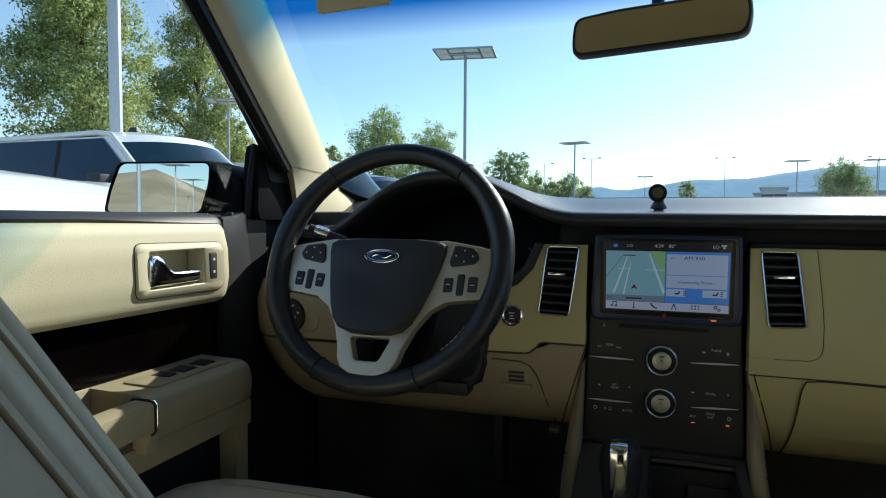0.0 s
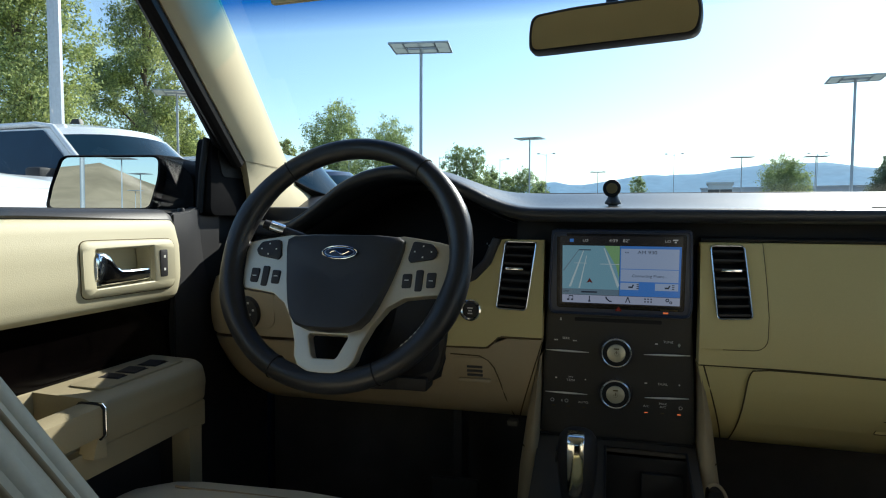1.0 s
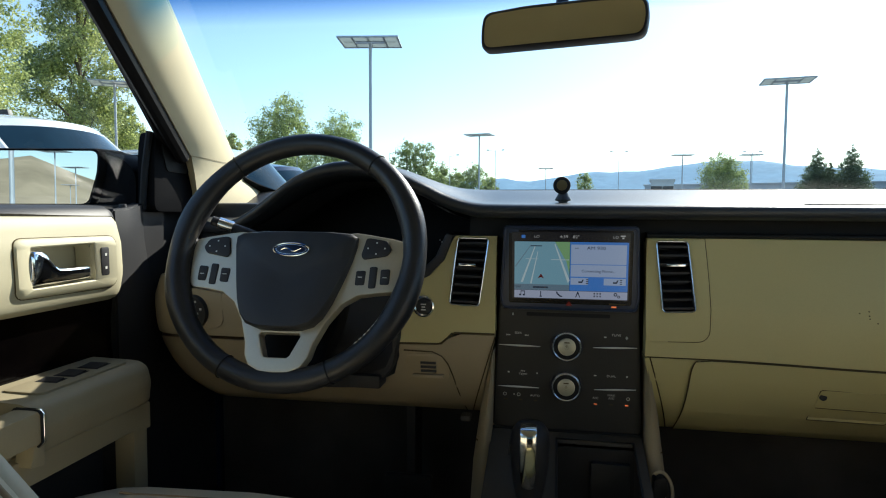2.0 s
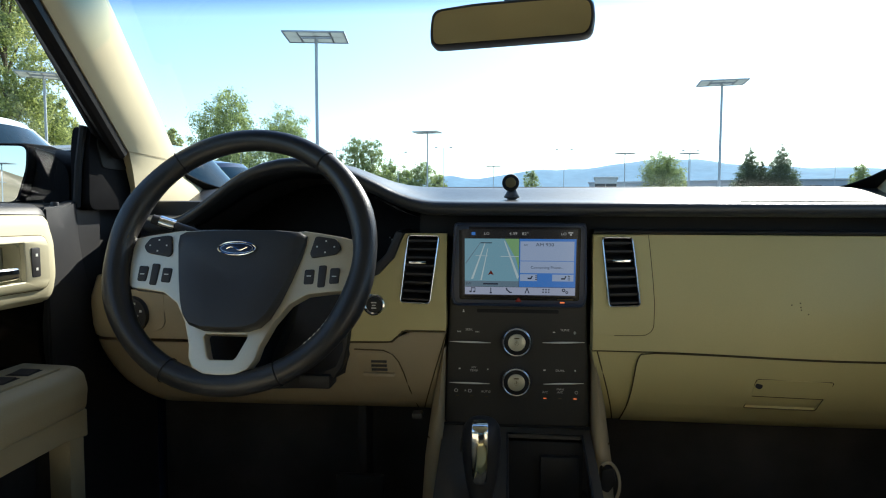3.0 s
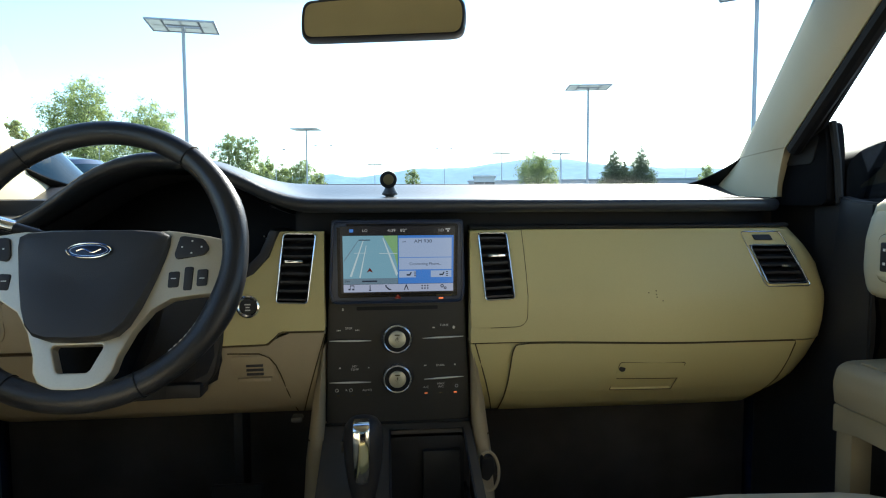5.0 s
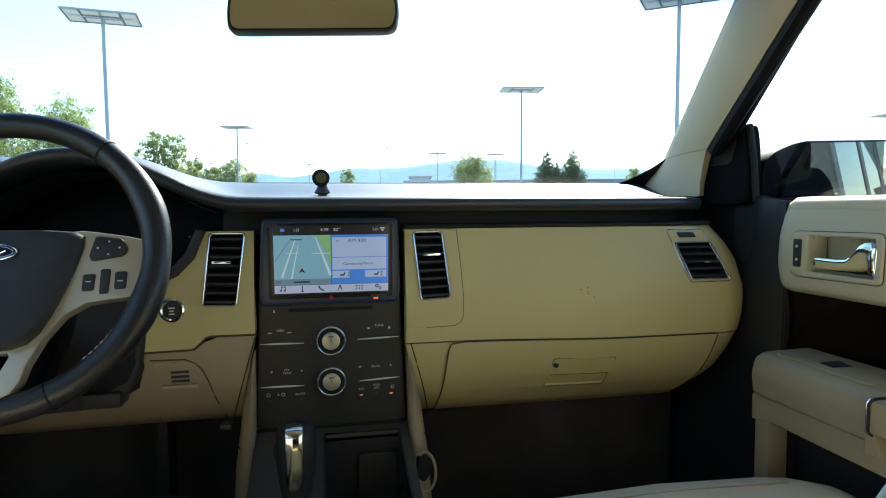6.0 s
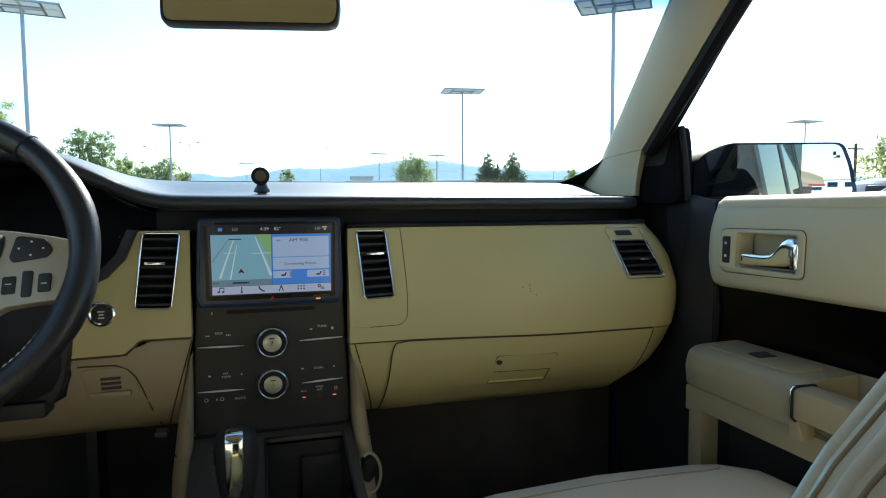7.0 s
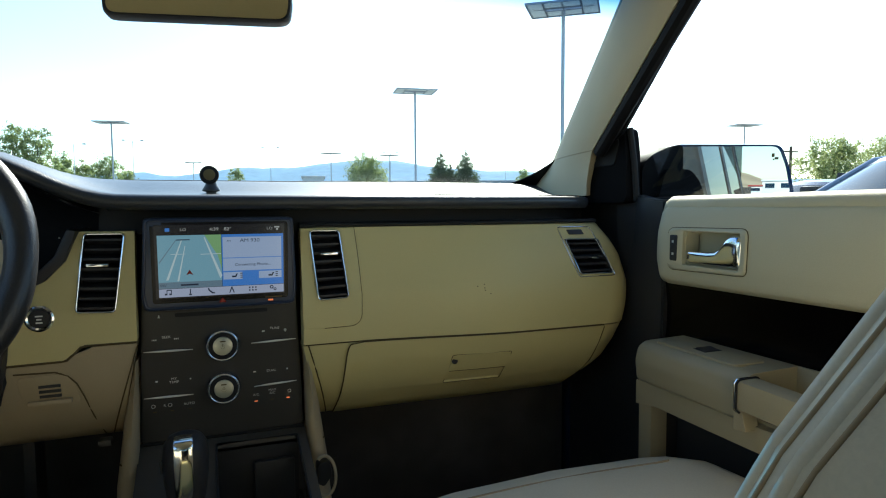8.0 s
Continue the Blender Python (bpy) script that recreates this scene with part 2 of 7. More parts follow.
def prism(points, a, b, axis="y", r=0.0, seg=2):
    """A polygon of (u, v) drawn out along an axis from a to b. y: (x, z); x: (y, z); z: (x, y)."""
    bm = bmesh.new()
    put = {"y": lambda u, v, w: (u, w, v), "x": lambda u, v, w: (w, u, v), "z": lambda u, v, w: (u, v, w)}[axis]
    front = [bm.verts.new(put(u, v, a)) for u, v in points]
    back = [bm.verts.new(put(u, v, b)) for u, v in points]
    bm.faces.new(front)
    bm.faces.new(back[::-1])
    for i in range(len(points)):
        j = (i + 1) % len(points)
        bm.faces.new((front[i], front[j], back[j], back[i]))
    bmesh.ops.recalc_face_normals(bm, faces=bm.faces)
    return bevel(bm, r, seg)


def rounded(points, r, n=5):
    """Rounds the corners of a polygon."""
    out = []
    k = len(points)
    for i in range(k):
        p, a, b = (Vector(points[j % k]) for j in (i, i - 1, i + 1))
        da, db = (a - p), (b - p)
        d = min(r, da.length * 0.45, db.length * 0.45)
        s, e = p + da.normalized() * d, p + db.normalized() * d
        for q in range(n + 1):
            t = q / n
            out.append(tuple((1 - t) ** 2 * s + 2 * t * (1 - t) * p + t * t * e))
    return out


def loft(rings, closed=True, caps=True):
    """Joins rings of equally many points."""
    bm = bmesh.new()
    vs = [[bm.verts.new(p) for p in ring] for ring in rings]
    n = len(rings[0])
    for a, b in zip(vs, vs[1:]):
        for i in range(n if closed else n - 1):
            j = (i + 1) % n
            bm.faces.new((a[i], a[j], b[j], b[i]))
    if caps and closed:
        bm.faces.new(vs[0][::-1])
        bm.faces.new(vs[-1])
    return bm


def tube(path, r, n=8, closed=False):
    """A round bar along a path; r may be a function of the place along it from 0 to 1."""
    pts = [Vector(p) for p in path]
    rings, k = [], len(pts)
    up = Vector((0, 0, 1))
    for i, p in enumerate(pts):
        a, b = (pts[i - 1], pts[(i + 1) % k]) if closed else (pts[max(i - 1, 0)], pts[min(i + 1, k - 1)])
        d = (b - a).normalized()
        if i == 0:
            side = d.cross(up if abs(d.z) < 0.9 else Vector((1, 0, 0))).normalized()
        else:
            side = (side - d * side.dot(d)).normalized()
        nrm = side.cross(d)
        rad = r(i / max(1, k - 1)) if callable(r) else r
        rings.append([p + (side * math.cos(2 * math.pi * q / n) + nrm * math.sin(2 * math.pi * q / n)) * rad for q in range(n)])
    if closed:
        bm = loft(rings, True, False)
        bm.verts.ensure_lookup_table()
        m = len(rings) - 1
        for q in range(n):
            w = (q + 1) % n
            bm.faces.new((bm.verts[m * n + q], bm.verts[m * n + w], bm.verts[w], bm.verts[q]))
        return bm
    return loft(rings)


def disc(center, r, y0, y1, n=32, bevel_r=0.0):
    """A round plug along y."""
    cx, cz = center
    return prism([(cx + r * math.cos(2 * math.pi * i / n), cz + r * math.sin(2 * math.pi * i / n)) for i in range(n)], y0, y1, "y", bevel_r)


def ring(center, r_in, r_out, y0, y1, n=40):
    cx, cz = center
    rings = []
    for i in range(n):
        c, s = math.cos(2 * math.pi * i / n), math.sin(2 * math.pi * i / n)
        rm = (r_in + r_out) / 2
        rings.append([(cx + r_out * c, y1, cz + r_out * s), (cx + r_out * c, y0 + 0.001, cz + r_out * s), (cx + rm * c, y0, cz + rm * s),
                      (cx + r_in * c, y0 + 0.001, cz + r_in * s), (cx + r_in * c, y1, cz + r_in * s)])
    rings.append(rings[0])
    bm = loft(rings, True, False)
    bmesh.ops.remove_doubles(bm, verts=bm.verts, dist=1e-6)
    return bm


def panel(us, vs, fn, back, holes=(), edge=0.0015):
    """A curved panel: a sheet fn(u, v), open where a hole (u0, u1, v0, v1) is, with sides going back by the vector back."""
    bm = bmesh.new()
    grid = [[bm.verts.new(fn(u, v)) for u in us] for v in vs]
    for j in range(len(vs) - 1):
        for i in range(len(us) - 1):
            cu, cv = (us[i] + us[i + 1]) / 2, (vs[j] + vs[j + 1]) / 2
            if any(h[0] < cu < h[1] and h[2] < cv < h[3] for h in holes):
                continue
            bm.faces.new((grid[j][i], grid[j][i + 1], grid[j + 1][i + 1], grid[j + 1][i]))
    bmesh.ops.delete(bm, geom=[v for v in bm.verts if not v.link_faces], context="VERTS")
    rim = [e for e in bm.edges if len(e.link_faces) == 1]
    out = bmesh.ops.extrude_edge_only(bm, edges=rim)
    for v in (g for g in out["geom"] if isinstance(g, bmesh.types.BMVert)):
        v.co += Vector(back)
    bmesh.ops.recalc_face_normals(bm, faces=bm.faces)
    if edge:
        bmesh.ops.bevel(bm, geom=[e for e in bm.edges if len(e.link_faces) == 2 and e.calc_face_angle(0) > radians(50)], offset=edge, segments=2, affect="EDGES", clamp_overlap=True)
    return bm


def sheet(us, vs, fn):
    """A single sheet fn(u, v), for panes."""
    return loft([[fn(u, v) for u in us] for v in vs], closed=False)


def punch(bm, corners, grow=0.0):
    """Cuts an opening with the given (x, z) corners through a panel that faces along y."""
    mid = sum((Vector(c) for c in corners), Vector((0, 0))) / len(corners)
    cs = [mid + (Vector(c) - mid) * (1 + grow) for c in corners]
    sides = []
    for i, c in enumerate(cs):
        d = cs[(i + 1) % len(cs)] - c
        no = Vector((d.y, 0, -d.x)).normalized()
        co = Vector((c.x, 0, c.y))
        if no.dot(Vector((mid.x, 0, mid.y)) - co) > 0:
            no = -no
        sides.append((co, no))
        bmesh.ops.bisect_plane(bm, geom=bm.verts[:] + bm.edges[:] + bm.faces[:], plane_co=co, plane_no=no, dist=1e-7)
    gone = [f for f in bm.faces if all(no.dot(f.calc_center_median() - co) < 0 for co, no in sides)]
    bmesh.ops.delete(bm, geom=gone, context="FACES")
    return bm


def spread(a, b, n):
    return [a + (b - a) * i / n for i in range(n + 1)]


def smooth01(a, b, x):
    t = min(1.0, max(0.0, (x - a) / (b - a)))
    return t * t * (3 - 2 * t)


def curve(xs, ys):
    return lambda x: float(np.interp(x, xs, ys))


def lettering(body, size, at, parent, material, align="CENTER", tilt=90.0, name="lettering", squeeze=1.0):
    """Flat letters that face backwards, standing at a place."""
    cu = bpy.data.curves.new("letters", "FONT")
    cu.body, cu.size, cu.align_x, cu.align_y = body, size, align, "CENTER"
    ob = bpy.data.objects.new("letters", cu)
    me = bpy.data.meshes.new_from_object(ob)
    bpy.data.objects.remove(ob)
    bm = bmesh.new()
    bm.from_mesh(me)
    bpy.data.meshes.remove(me)
    bm.transform(pose(*at, tilt, 0, 0) @ Matrix.Diagonal((squeeze, 1, 1, 1)))
    return part(name, bm, material, parent, smooth=0)


def bar(x0, x1, z0, z1, y, t=0.0006):
    return box(x0, x1, y - t, y, z0, z1)


# ---- car shell: floor, firewall, roof, walls that close the cabin ----
def wind_z(y):
    return 1.146 + (1.30 - y) * 0.548


solo("car_floor", add(box(-0.74, 0.74, -2.3, 1.30, 0.36, 0.40), box(-0.74, 0.74, 1.12, 1.30, 0.40, 0.75, 0.02)), CARPET, "black carpeted car floor and toe board", "floor", kind="structure")
solo("wall_firewall", box(-0.86, 0.86, 1.30, 1.34, 0.30, 1.125), BLACK, "black firewall behind the dashboard", "wall", kind="structure")
solo("wall_rear", add(box(-0.80, 0.80, -2.36, -2.32, 0.36, 1.15), box(-0.70, 0.70, -2.36, -2.32, 1.54, 1.64)), BLACK, "dark rear wall of the cabin", "wall", kind="structure")

solo("window_rear", box(-0.74, 0.74, -2.345, -2.34, 1.15, 1.54), PRIVACY, "tinted rear window", "window", kind="structure")


def roof_section(y, z, w, drop):
    return [(-w, y, z - drop), (-w * 0.93, y, z - drop * 0.35), (-w * 0.7, y, z), (0, y, z + 0.012), (w * 0.7, y, z), (w * 0.93, y, z - drop * 0.35), (w, y, z - drop)]


# Brought forward, out of view, so that it keeps sun off the seats.
def header(shift):
    """The roof's front edge, bowed like the windscreen that meets it."""
    row = []
    for f in (-1.0, -0.93, -0.7, 0.0, 0.7, 0.93, 1.0):
        y = 0.78 - 0.12 * f * f
        row.append((0.575 * f, y, wind_z(y) - 0.004 + shift * 0.3))
    return row


def roof_sheet(shift):
    return [header(shift)] + [roof_section(y, z + shift, w, d) for y, z, w, d in ((0.60, 1.535, 0.60, 0.04), (0.52, 1.575, 0.64, 0.05), (0.30, 1.615, 0.68, 0.07), (-1.0, 1.63, 0.70, 0.08), (-2.34, 1.60, 0.70, 0.08))]


def thick_roof():
    rings = []
    for low, high in zip(roof_sheet(0), roof_sheet(0.05)):
        rings.append(low + high[::-1])
    return loft(rings)


solo("ceiling", thick_roof(), HEADLINER, "beige cloth headliner of the car", "ceiling", kind="structure")
skin = []
for low, high in zip(roof_sheet(0.054), roof_sheet(0.075)):
    skin.append([(x * 1.06, y, z) for x, y, z in low] + [(x * 1.06, y, z) for x, y, z in high[::-1]])
solo("roof_skin", loft(skin), WHITEPAINT, "white painted roof of the car", "roof", kind="structure")

for side, word in ((-1, "left"), (1, "right")):
    # body side behind the front door: sill, rear flank and pillars
    flank = prism([(-2.36, 0.35), (-0.42, 0.35), (-0.42, 1.10), (-2.36, 1.10)], side * 0.74, side * 0.93, "x", 0.01)
    solo(f"wall_flank_{word}", flank, BLUEPAINT, "deep blue painted rear flank of the car", "wall", kind="structure")
    for y0, y1 in ((-0.50, -0.38), (-1.45, -1.34), (-2.36, -2.20)):
        post = loft([[(side * 0.67, y0, 1.10), (side * 0.762, y0, 1.10), (side * 0.762, y1, 1.10), (side * 0.67, y1, 1.10)],
                     [(side * 0.58, y0, 1.60), (side * 0.652, y0, 1.60), (side * 0.652, y1, 1.60), (side * 0.58, y1, 1.60)]])
        solo("pillar_post", post, BLACK, "black pillar between the side windows", "pillar", kind="structure")
    rear_glass = loft([[(side * 0.753, -0.50, 1.10), (side * 0.757, -0.50, 1.10), (side * 0.757, -2.2, 1.10), (side * 0.753, -2.2, 1.10)],
                       [(side * 0.648, -0.50, 1.58), (side * 0.652, -0.50, 1.58), (side * 0.652, -2.2, 1.58), (side * 0.648, -2.2, 1.58)]])
    solo(f"window_rear_{word}", rear_glass, PRIVACY, "tinted rear side window", "window", kind="structure")
    fender = prism([(0.84, 0.30), (2.2, 0.30), (2.2, 0.98), (1.30, 1.09), (0.84, 1.08)], side * 0.75, side * 0.93, "x", 0.02)
    solo(f"fender_{word}", fender, BLUEPAINT, "deep blue painted front fender", "fender", kind="structure")
hood = panel(spread(-0.75, 0.75, 12), spread(1.345, 2.25, 8), lambda u, v: (u, v, 1.075 - 0.10 * ((v - 1.34) / 0.9) ** 1.6 - 0.05 * (u / 0.75) ** 2 * 0.3), (0, 0, -0.02))
solo("hood", hood, BLUEPAINT, "deep blue painted hood of the car", "hood", kind="structure")
solo("bumper_front", box(-0.92, 0.92, 2.22, 2.34, 0.25, 0.95, 0.05), BLUEPAINT, "deep blue front bumper of the car", "bumper", kind="structure")

# windscreen, with the blue shade band along its top and the black border at its foot
W_BASE, W_TOP = 0.745, 0.60
def wind_half(y):
    return W_TOP + (W_BASE - W_TOP) * (y - 0.72) / (1.19 - 0.72)


def wind(u, v, off=0.0):
    y = 1.30 - v * 0.70
    bow = 0.03 * u * u
    return (u * min(0.82, wind_half(y)), y - bow - off * 0.48, wind_z(y) - off)


glass = sheet(spread(-1, 1, 16), spread(0, 0.62, 6), lambda u, v: wind(u, v))
ws = solo("window_windscreen", glass, WINDSCREEN, "clear windscreen", "windscreen", kind="structure")
shade = sheet(spread(-1, 1, 16), spread(0.62, 0.92, 6), lambda u, v: wind(u, v))
wb = solo("window_shade_band", shade, SHADE, "blue tinted shade band along the windscreen's top", "windscreen", kind="structure")
ws.visible_shadow = False
for side in (-1, 1):
    def frit(u, v):
        s = 0.84 + 0.16 * u
        top = 0.004 + 0.16 * u ** 1.7
        x, y, z = wind(side * s, v * top, 0.006)
        return (x, y, z)
    solo("windscreen_border", panel(spread(0, 1, 16), spread(0, 1, 3), frit, (0, 0.001, 0.002), edge=0), RUBBER, "black border in the windscreen's lower corner", "trim", kind="structure")


# ---- pillars beside the windscreen ----
def a_pillar(side, word):
    """A padded beige cover from the dashboard's end up to the roof, with the door seal behind it."""
    def pt(p):
        return Vector((side * p[0], p[1], p[2]))
    e0, e1 = Vector((0.757 if side > 0 else 0.735, 1.21, 1.196)), Vector((0.569, 0.60, 1.529))  # along the windscreen
    b0, b1 = Vector((0.694, 0.958, 1.198)), Vector((0.554, 0.44, 1.477))  # along the door
    inner = Vector((-0.85, -0.35, -0.1)).normalized()

    def section(e, b, bulge):
        d = b - e
        row = [pt(e + d * (k / 8) + inner * bulge * math.sin(math.pi * k / 8) ** 0.7) for k in range(9)]
        return row + [pt(b + Vector((0.04, 0.02, 0.0))), pt(e + Vector((0.05, -0.02, 0.01)))]

    out = 0.0 if side > 0 else 0.045
    rings = [section(Vector((0.748 - out, 1.315, 1.10)), Vector((0.704, 0.990, 1.112)), 0.004), section(Vector((0.750 - out * 0.9, 1.300, 1.135)), Vector((0.703, 0.988, 1.135)), 0.008), section(Vector((0.757 - out * 0.35, 1.262, 1.165)), Vector((0.699, 0.976, 1.165)), 0.013)]
    rings += [section(e0.lerp(e1, t), b0.lerp(b1, t), 0.018) for t in spread(0, 1, 14)]
    pil = thing("windscreen_pillar", pt((0.74, 1.1, 1.12)), "beige padded windscreen pillar cover rising from the dashboard", "pillar", "windscreen pillars")
    part("cover", loft(rings), PILLAR, pil, smooth=50)
    foot = [[pt(e0.lerp(e1, t) + (b0.lerp(b1, t) - e0.lerp(e1, t)) * (k / 8) + inner * (0.0184 * math.sin(math.pi * k / 8) ** 0.7 + 0.0004)) for k in range(9)] for t in (0.0, 0.008)]
    part("joint", loft(foot, closed=False), STITCH, pil)
    seal_path = [pt(b0.lerp(b1, t) + Vector((0.012, -0.010, -0.002))) for t in spread(0.0, 1.1, 12)]
    part("door_seal", tube(seal_path, 0.013, 10), SEALBLACK, pil, "black rubber door seal")
    outer = [[pt(e0.lerp(e1, t) + Vector(o)) for o in ((0.03, 0.0, 0.012), (0.06, -0.03, 0.012), (0.055, -0.10, 0.0), (0.04, -0.10, -0.01))] for t in spread(-0.15, 1.1, 6)]
    part("outer_skin", loft(outer), BLUEPAINT, pil, "deep blue painted metal")
    return pil


a_pillar(-1, "left")
a_pillar(1, "right")


# ---- dashboard ----
dash = thing("dashboard", (0, 1.1, 0.75), "beige dashboard with a dark padded top and black centre panel", "dashboard")
brim = curve([-0.72, -0.60, -0.568, -0.535, -0.498, -0.446, -0.41, -0.377, -0.345, -0.317, -0.285, -0.257, -0.225, -0.197, -0.165, -0.144, -0.10, 0.72],
             [1.085, 1.078, 1.084, 1.100, 1.122, 1.154, 1.169, 1.177, 1.179, 1.176, 1.168, 1.156, 1.141, 1.126, 1.115, 1.111, 1.110, 1.108])
END = curve([0.0, 0.46, 0.55, 0.60, 0.64, 0.68, 0.72, 0.76], [0.0, 0.0, 0.006, 0.016, 0.035, 0.075, 0.15, 0.25])


def top_front(x):
    return 0.868 + END(abs(x)) - 0.03 * math.exp(-((x + 0.35) / 0.16) ** 4)


def top_pad(u, v):
    """Sheet of the top: v below 0 rolls round the front edge and back under it."""
    x = u
    yf, zb = top_front(x), brim(x)
    if v <= 0:
        under = 0.16 if -0.56 < x < -0.16 else 0.06
        dy, dz = {0: (0.0, -0.009), -1: (0.003, -0.017), -2: (0.012, -0.022), -3: (under, -0.022)}[v]
        return (x, yf + dy, zb + dz)
    steps = {1: (0.003, -0.003), 2: (0.012, 0.0)}
    if v in steps:
        dy, dz = steps[v]
        return (x, yf + dy, zb + dz)
    s = (v - 2) / 10
    y = yf + 0.012 + (1.305 - yf - 0.012) * s
    hold = 1 - smooth01(0.25, 1.0, s)
    return (x, y, 1.146 + (zb - 1.146) * hold + 0.004 * math.sin(math.pi * s))


xs_top = sorted(set(spread(-0.755, -0.56, 8) + spread(-0.56, -0.12, 26) + spread(-0.12, 0.755, 26)))
part("top_pad", panel(xs_top, [-3, -2, -1, 0, 1, 2] + list(range(3, 13)), top_pad, (0, 0.004, -0.004), edge=0), DASHTOP, dash, "dark grained padded dash top", smooth=60)
# defroster slot and speaker strip near the glass
part("defroster_slot", prism(rounded([(-0.45, 1.245), (0.42, 1.245), (0.42, 1.27), (-0.45, 1.27)], 0.01), 1.137, 1.1455, "z", 0.002), BLACK, dash)
def on_top(x, back):
    """A place on the padded top, so far behind its front edge."""
    yf = top_front(x) + 0.012
    return top_pad(x, 2 + 10 * max(0.0, back) / (1.305 - yf))


part("pad_joint", tube([on_top(x, 0.075 - 0.055 * smooth01(0.45, 0.67, x)) for x in spread(0.36, 0.68, 24)], 0.0022, 6), RUBBER, dash, "dark joint across the padded top")

BULGE = curve([0.75, 0.80, 0.87, 0.93, 1.0, 1.06], [0.2, 0.6, 0.95, 1.0, 0.7, 0.2])
BASE = curve([0.72, 0.74, 0.755, 0.775, 0.80, 0.835, 0.87, 0.90, 0.95, 1.06], [1.004, 0.978, 0.957, 0.936, 0.917, 0.901, 0.893, 0.891, 0.892, 0.912])
XEND = curve([0.73, 0.76, 0.80, 0.86, 0.90, 0.95, 1.0, 1.03, 1.062], [0.678, 0.692, 0.707, 0.723, 0.731, 0.735, 0.728, 0.714, 0.690])


def face_y(x, z):
    """How far forward the dashboard's face lies."""
    y = BASE(z) - 0.034 * smooth01(0.2, 0.5, abs(x)) * BULGE(z)
    over = max(0.0, abs(x) - (XEND(z) - 0.06)) / 0.06
    return y + 0.055 * (1 - math.sqrt(max(0.0, 1 - min(1, over) ** 2)))


part("core", add(add(add(box(-0.60, 0.60, 0.965, 1.29, 0.77, 0.995), box(-0.165, 0.62, 0.965, 1.29, 0.98, 1.108)), box(-0.62, -0.575, 0.93, 1.29, 0.98, 1.06)), box(-0.62, -0.16, 1.03, 1.29, 0.99, 1.098)), BLACK, dash)
for side in (-1, 1):
    part("end_core", box(*sorted((side * 0.60, side * 0.73)), 1.04, 1.29, 0.80, 1.113, 0.01), BLACK, dash)
lip = [[(x, face_y(x, 1.058) + dy, z) for dy, z in ((0.012, 1.0585), (-0.003, 1.0595), (-0.005, 1.0625), (-0.003, 1.0655), (0.014, 1.0665))] for x in spread(0.118, 0.684, 30)]
part("upper_lip", loft(lip), BLACKDOOR, dash, "dark ledge over the beige panel", smooth=60)
part("upper_strip", panel(spread(-0.165, 0.700, 20), [1.052, 1.07, 1.09, 1.104], lambda x, z: (x, 0.924 + END(abs(x)) * 0.9 + (z - 1.06) * 0.15, z), (0, 0.03, 0)), RUBBER, dash, "black recessed strip below the padded top")

VENT_L = [(-0.182, 1.055), (-0.131, 1.0545), (-0.1445, 0.945), (-0.193, 0.947)]
VENT_R = [(0.1315, 1.0535), (0.178, 1.0535), (0.189, 0.947), (0.141, 0.945)]


def lean(u, v, corners):
    (x0, z0), (x1, z1), (x2, z2), (x3, z3) = corners
    top = Vector((x0 + (x1 - x0) * u, z0 + (z1 - z0) * u))
    low = Vector((x3 + (x2 - x3) * u, z3 + (z2 - z3) * u))
    return low.lerp(top, v)


def air_vent(parent, corners, slats, tab, turn=0.0, y_of=None):
    """A dark vent with a bright rim, slats across it and one tab."""
    y_at = y_of or (lambda x, z: face_y(x, z) - 0.004)
    v = part("air_vent", panel([0, 1], [0, 1], lambda a, b: (*(lambda p: (p.x, y_at(p.x, p.y) + 0.034, p.y))(lean(a, b, corners)),), (0, 0.004, 0), edge=0), BLACK, parent, "black air vent with a bright metal rim")
    path = []
    outline = rounded([tuple(lean(a, b, corners)) for a, b in ((0, 1), (1, 1), (1, 0), (0, 0))], 0.006, 4)
    path = [(x, y_at(x, z) - 0.001, z) for x, z in outline]
    part("rim", tube(path, 0.0011, 8, closed=True), VENTRIM, v, "bright metal rim")
    wall = [[(x, y_at(x, z) + d, z) for d in (0.0, 0.036)] for x, z in outline]
    wall.append(wall[0])
    part("duct_wall", loft(wall, closed=False), BLACK, v)
    for i in range(slats):
        b = (i + 0.5) / slats
        p, q = lean(0.02, b, corners), lean(0.98, b, corners)
        h = 0.0016
        rings = [[(p.x, y_at(p.x, p.y) + 0.003, p.y - h - 0.002), (p.x, y_at(p.x, p.y) + 0.003, p.y + h - 0.002), (p.x, y_at(p.x, p.y) + 0.026, p.y + h + 0.003), (p.x, y_at(p.x, p.y) + 0.026, p.y - h + 0.003)],
                 [(q.x, y_at(q.x, q.y) + 0.003, q.y - h - 0.002), (q.x, y_at(q.x, q.y) + 0.003, q.y + h - 0.002), (q.x, y_at(q.x, q.y) + 0.026, q.y + h + 0.003), (q.x, y_at(q.x, q.y) + 0.026, q.y - h + 0.003)]]
        part("slat", loft(rings), BLACK, v)
    c = lean(tab[0], tab[1], corners)
    part("tab", box(c.x - tab[2] / 2, c.x + tab[2] / 2, y_at(c.x, c.y) - 0.004, y_at(c.x, c.y) + 0.01, c.y - 0.0020, c.y + 0.0020, 0.0009), CHROME, v, "bright metal tab")
    return v


# right half: upper panel, vent surround, lower panel and glovebox
def right_face(u, v):
    z = 0.874 + v * (1.058 - 0.874)
    x = 0.117 + u * (XEND(z) - 0.117)
    return (x, face_y(x, z), z)


us_r = sorted(set(spread(0, 0.9, 18) + spread(0.9, 1, 8)))
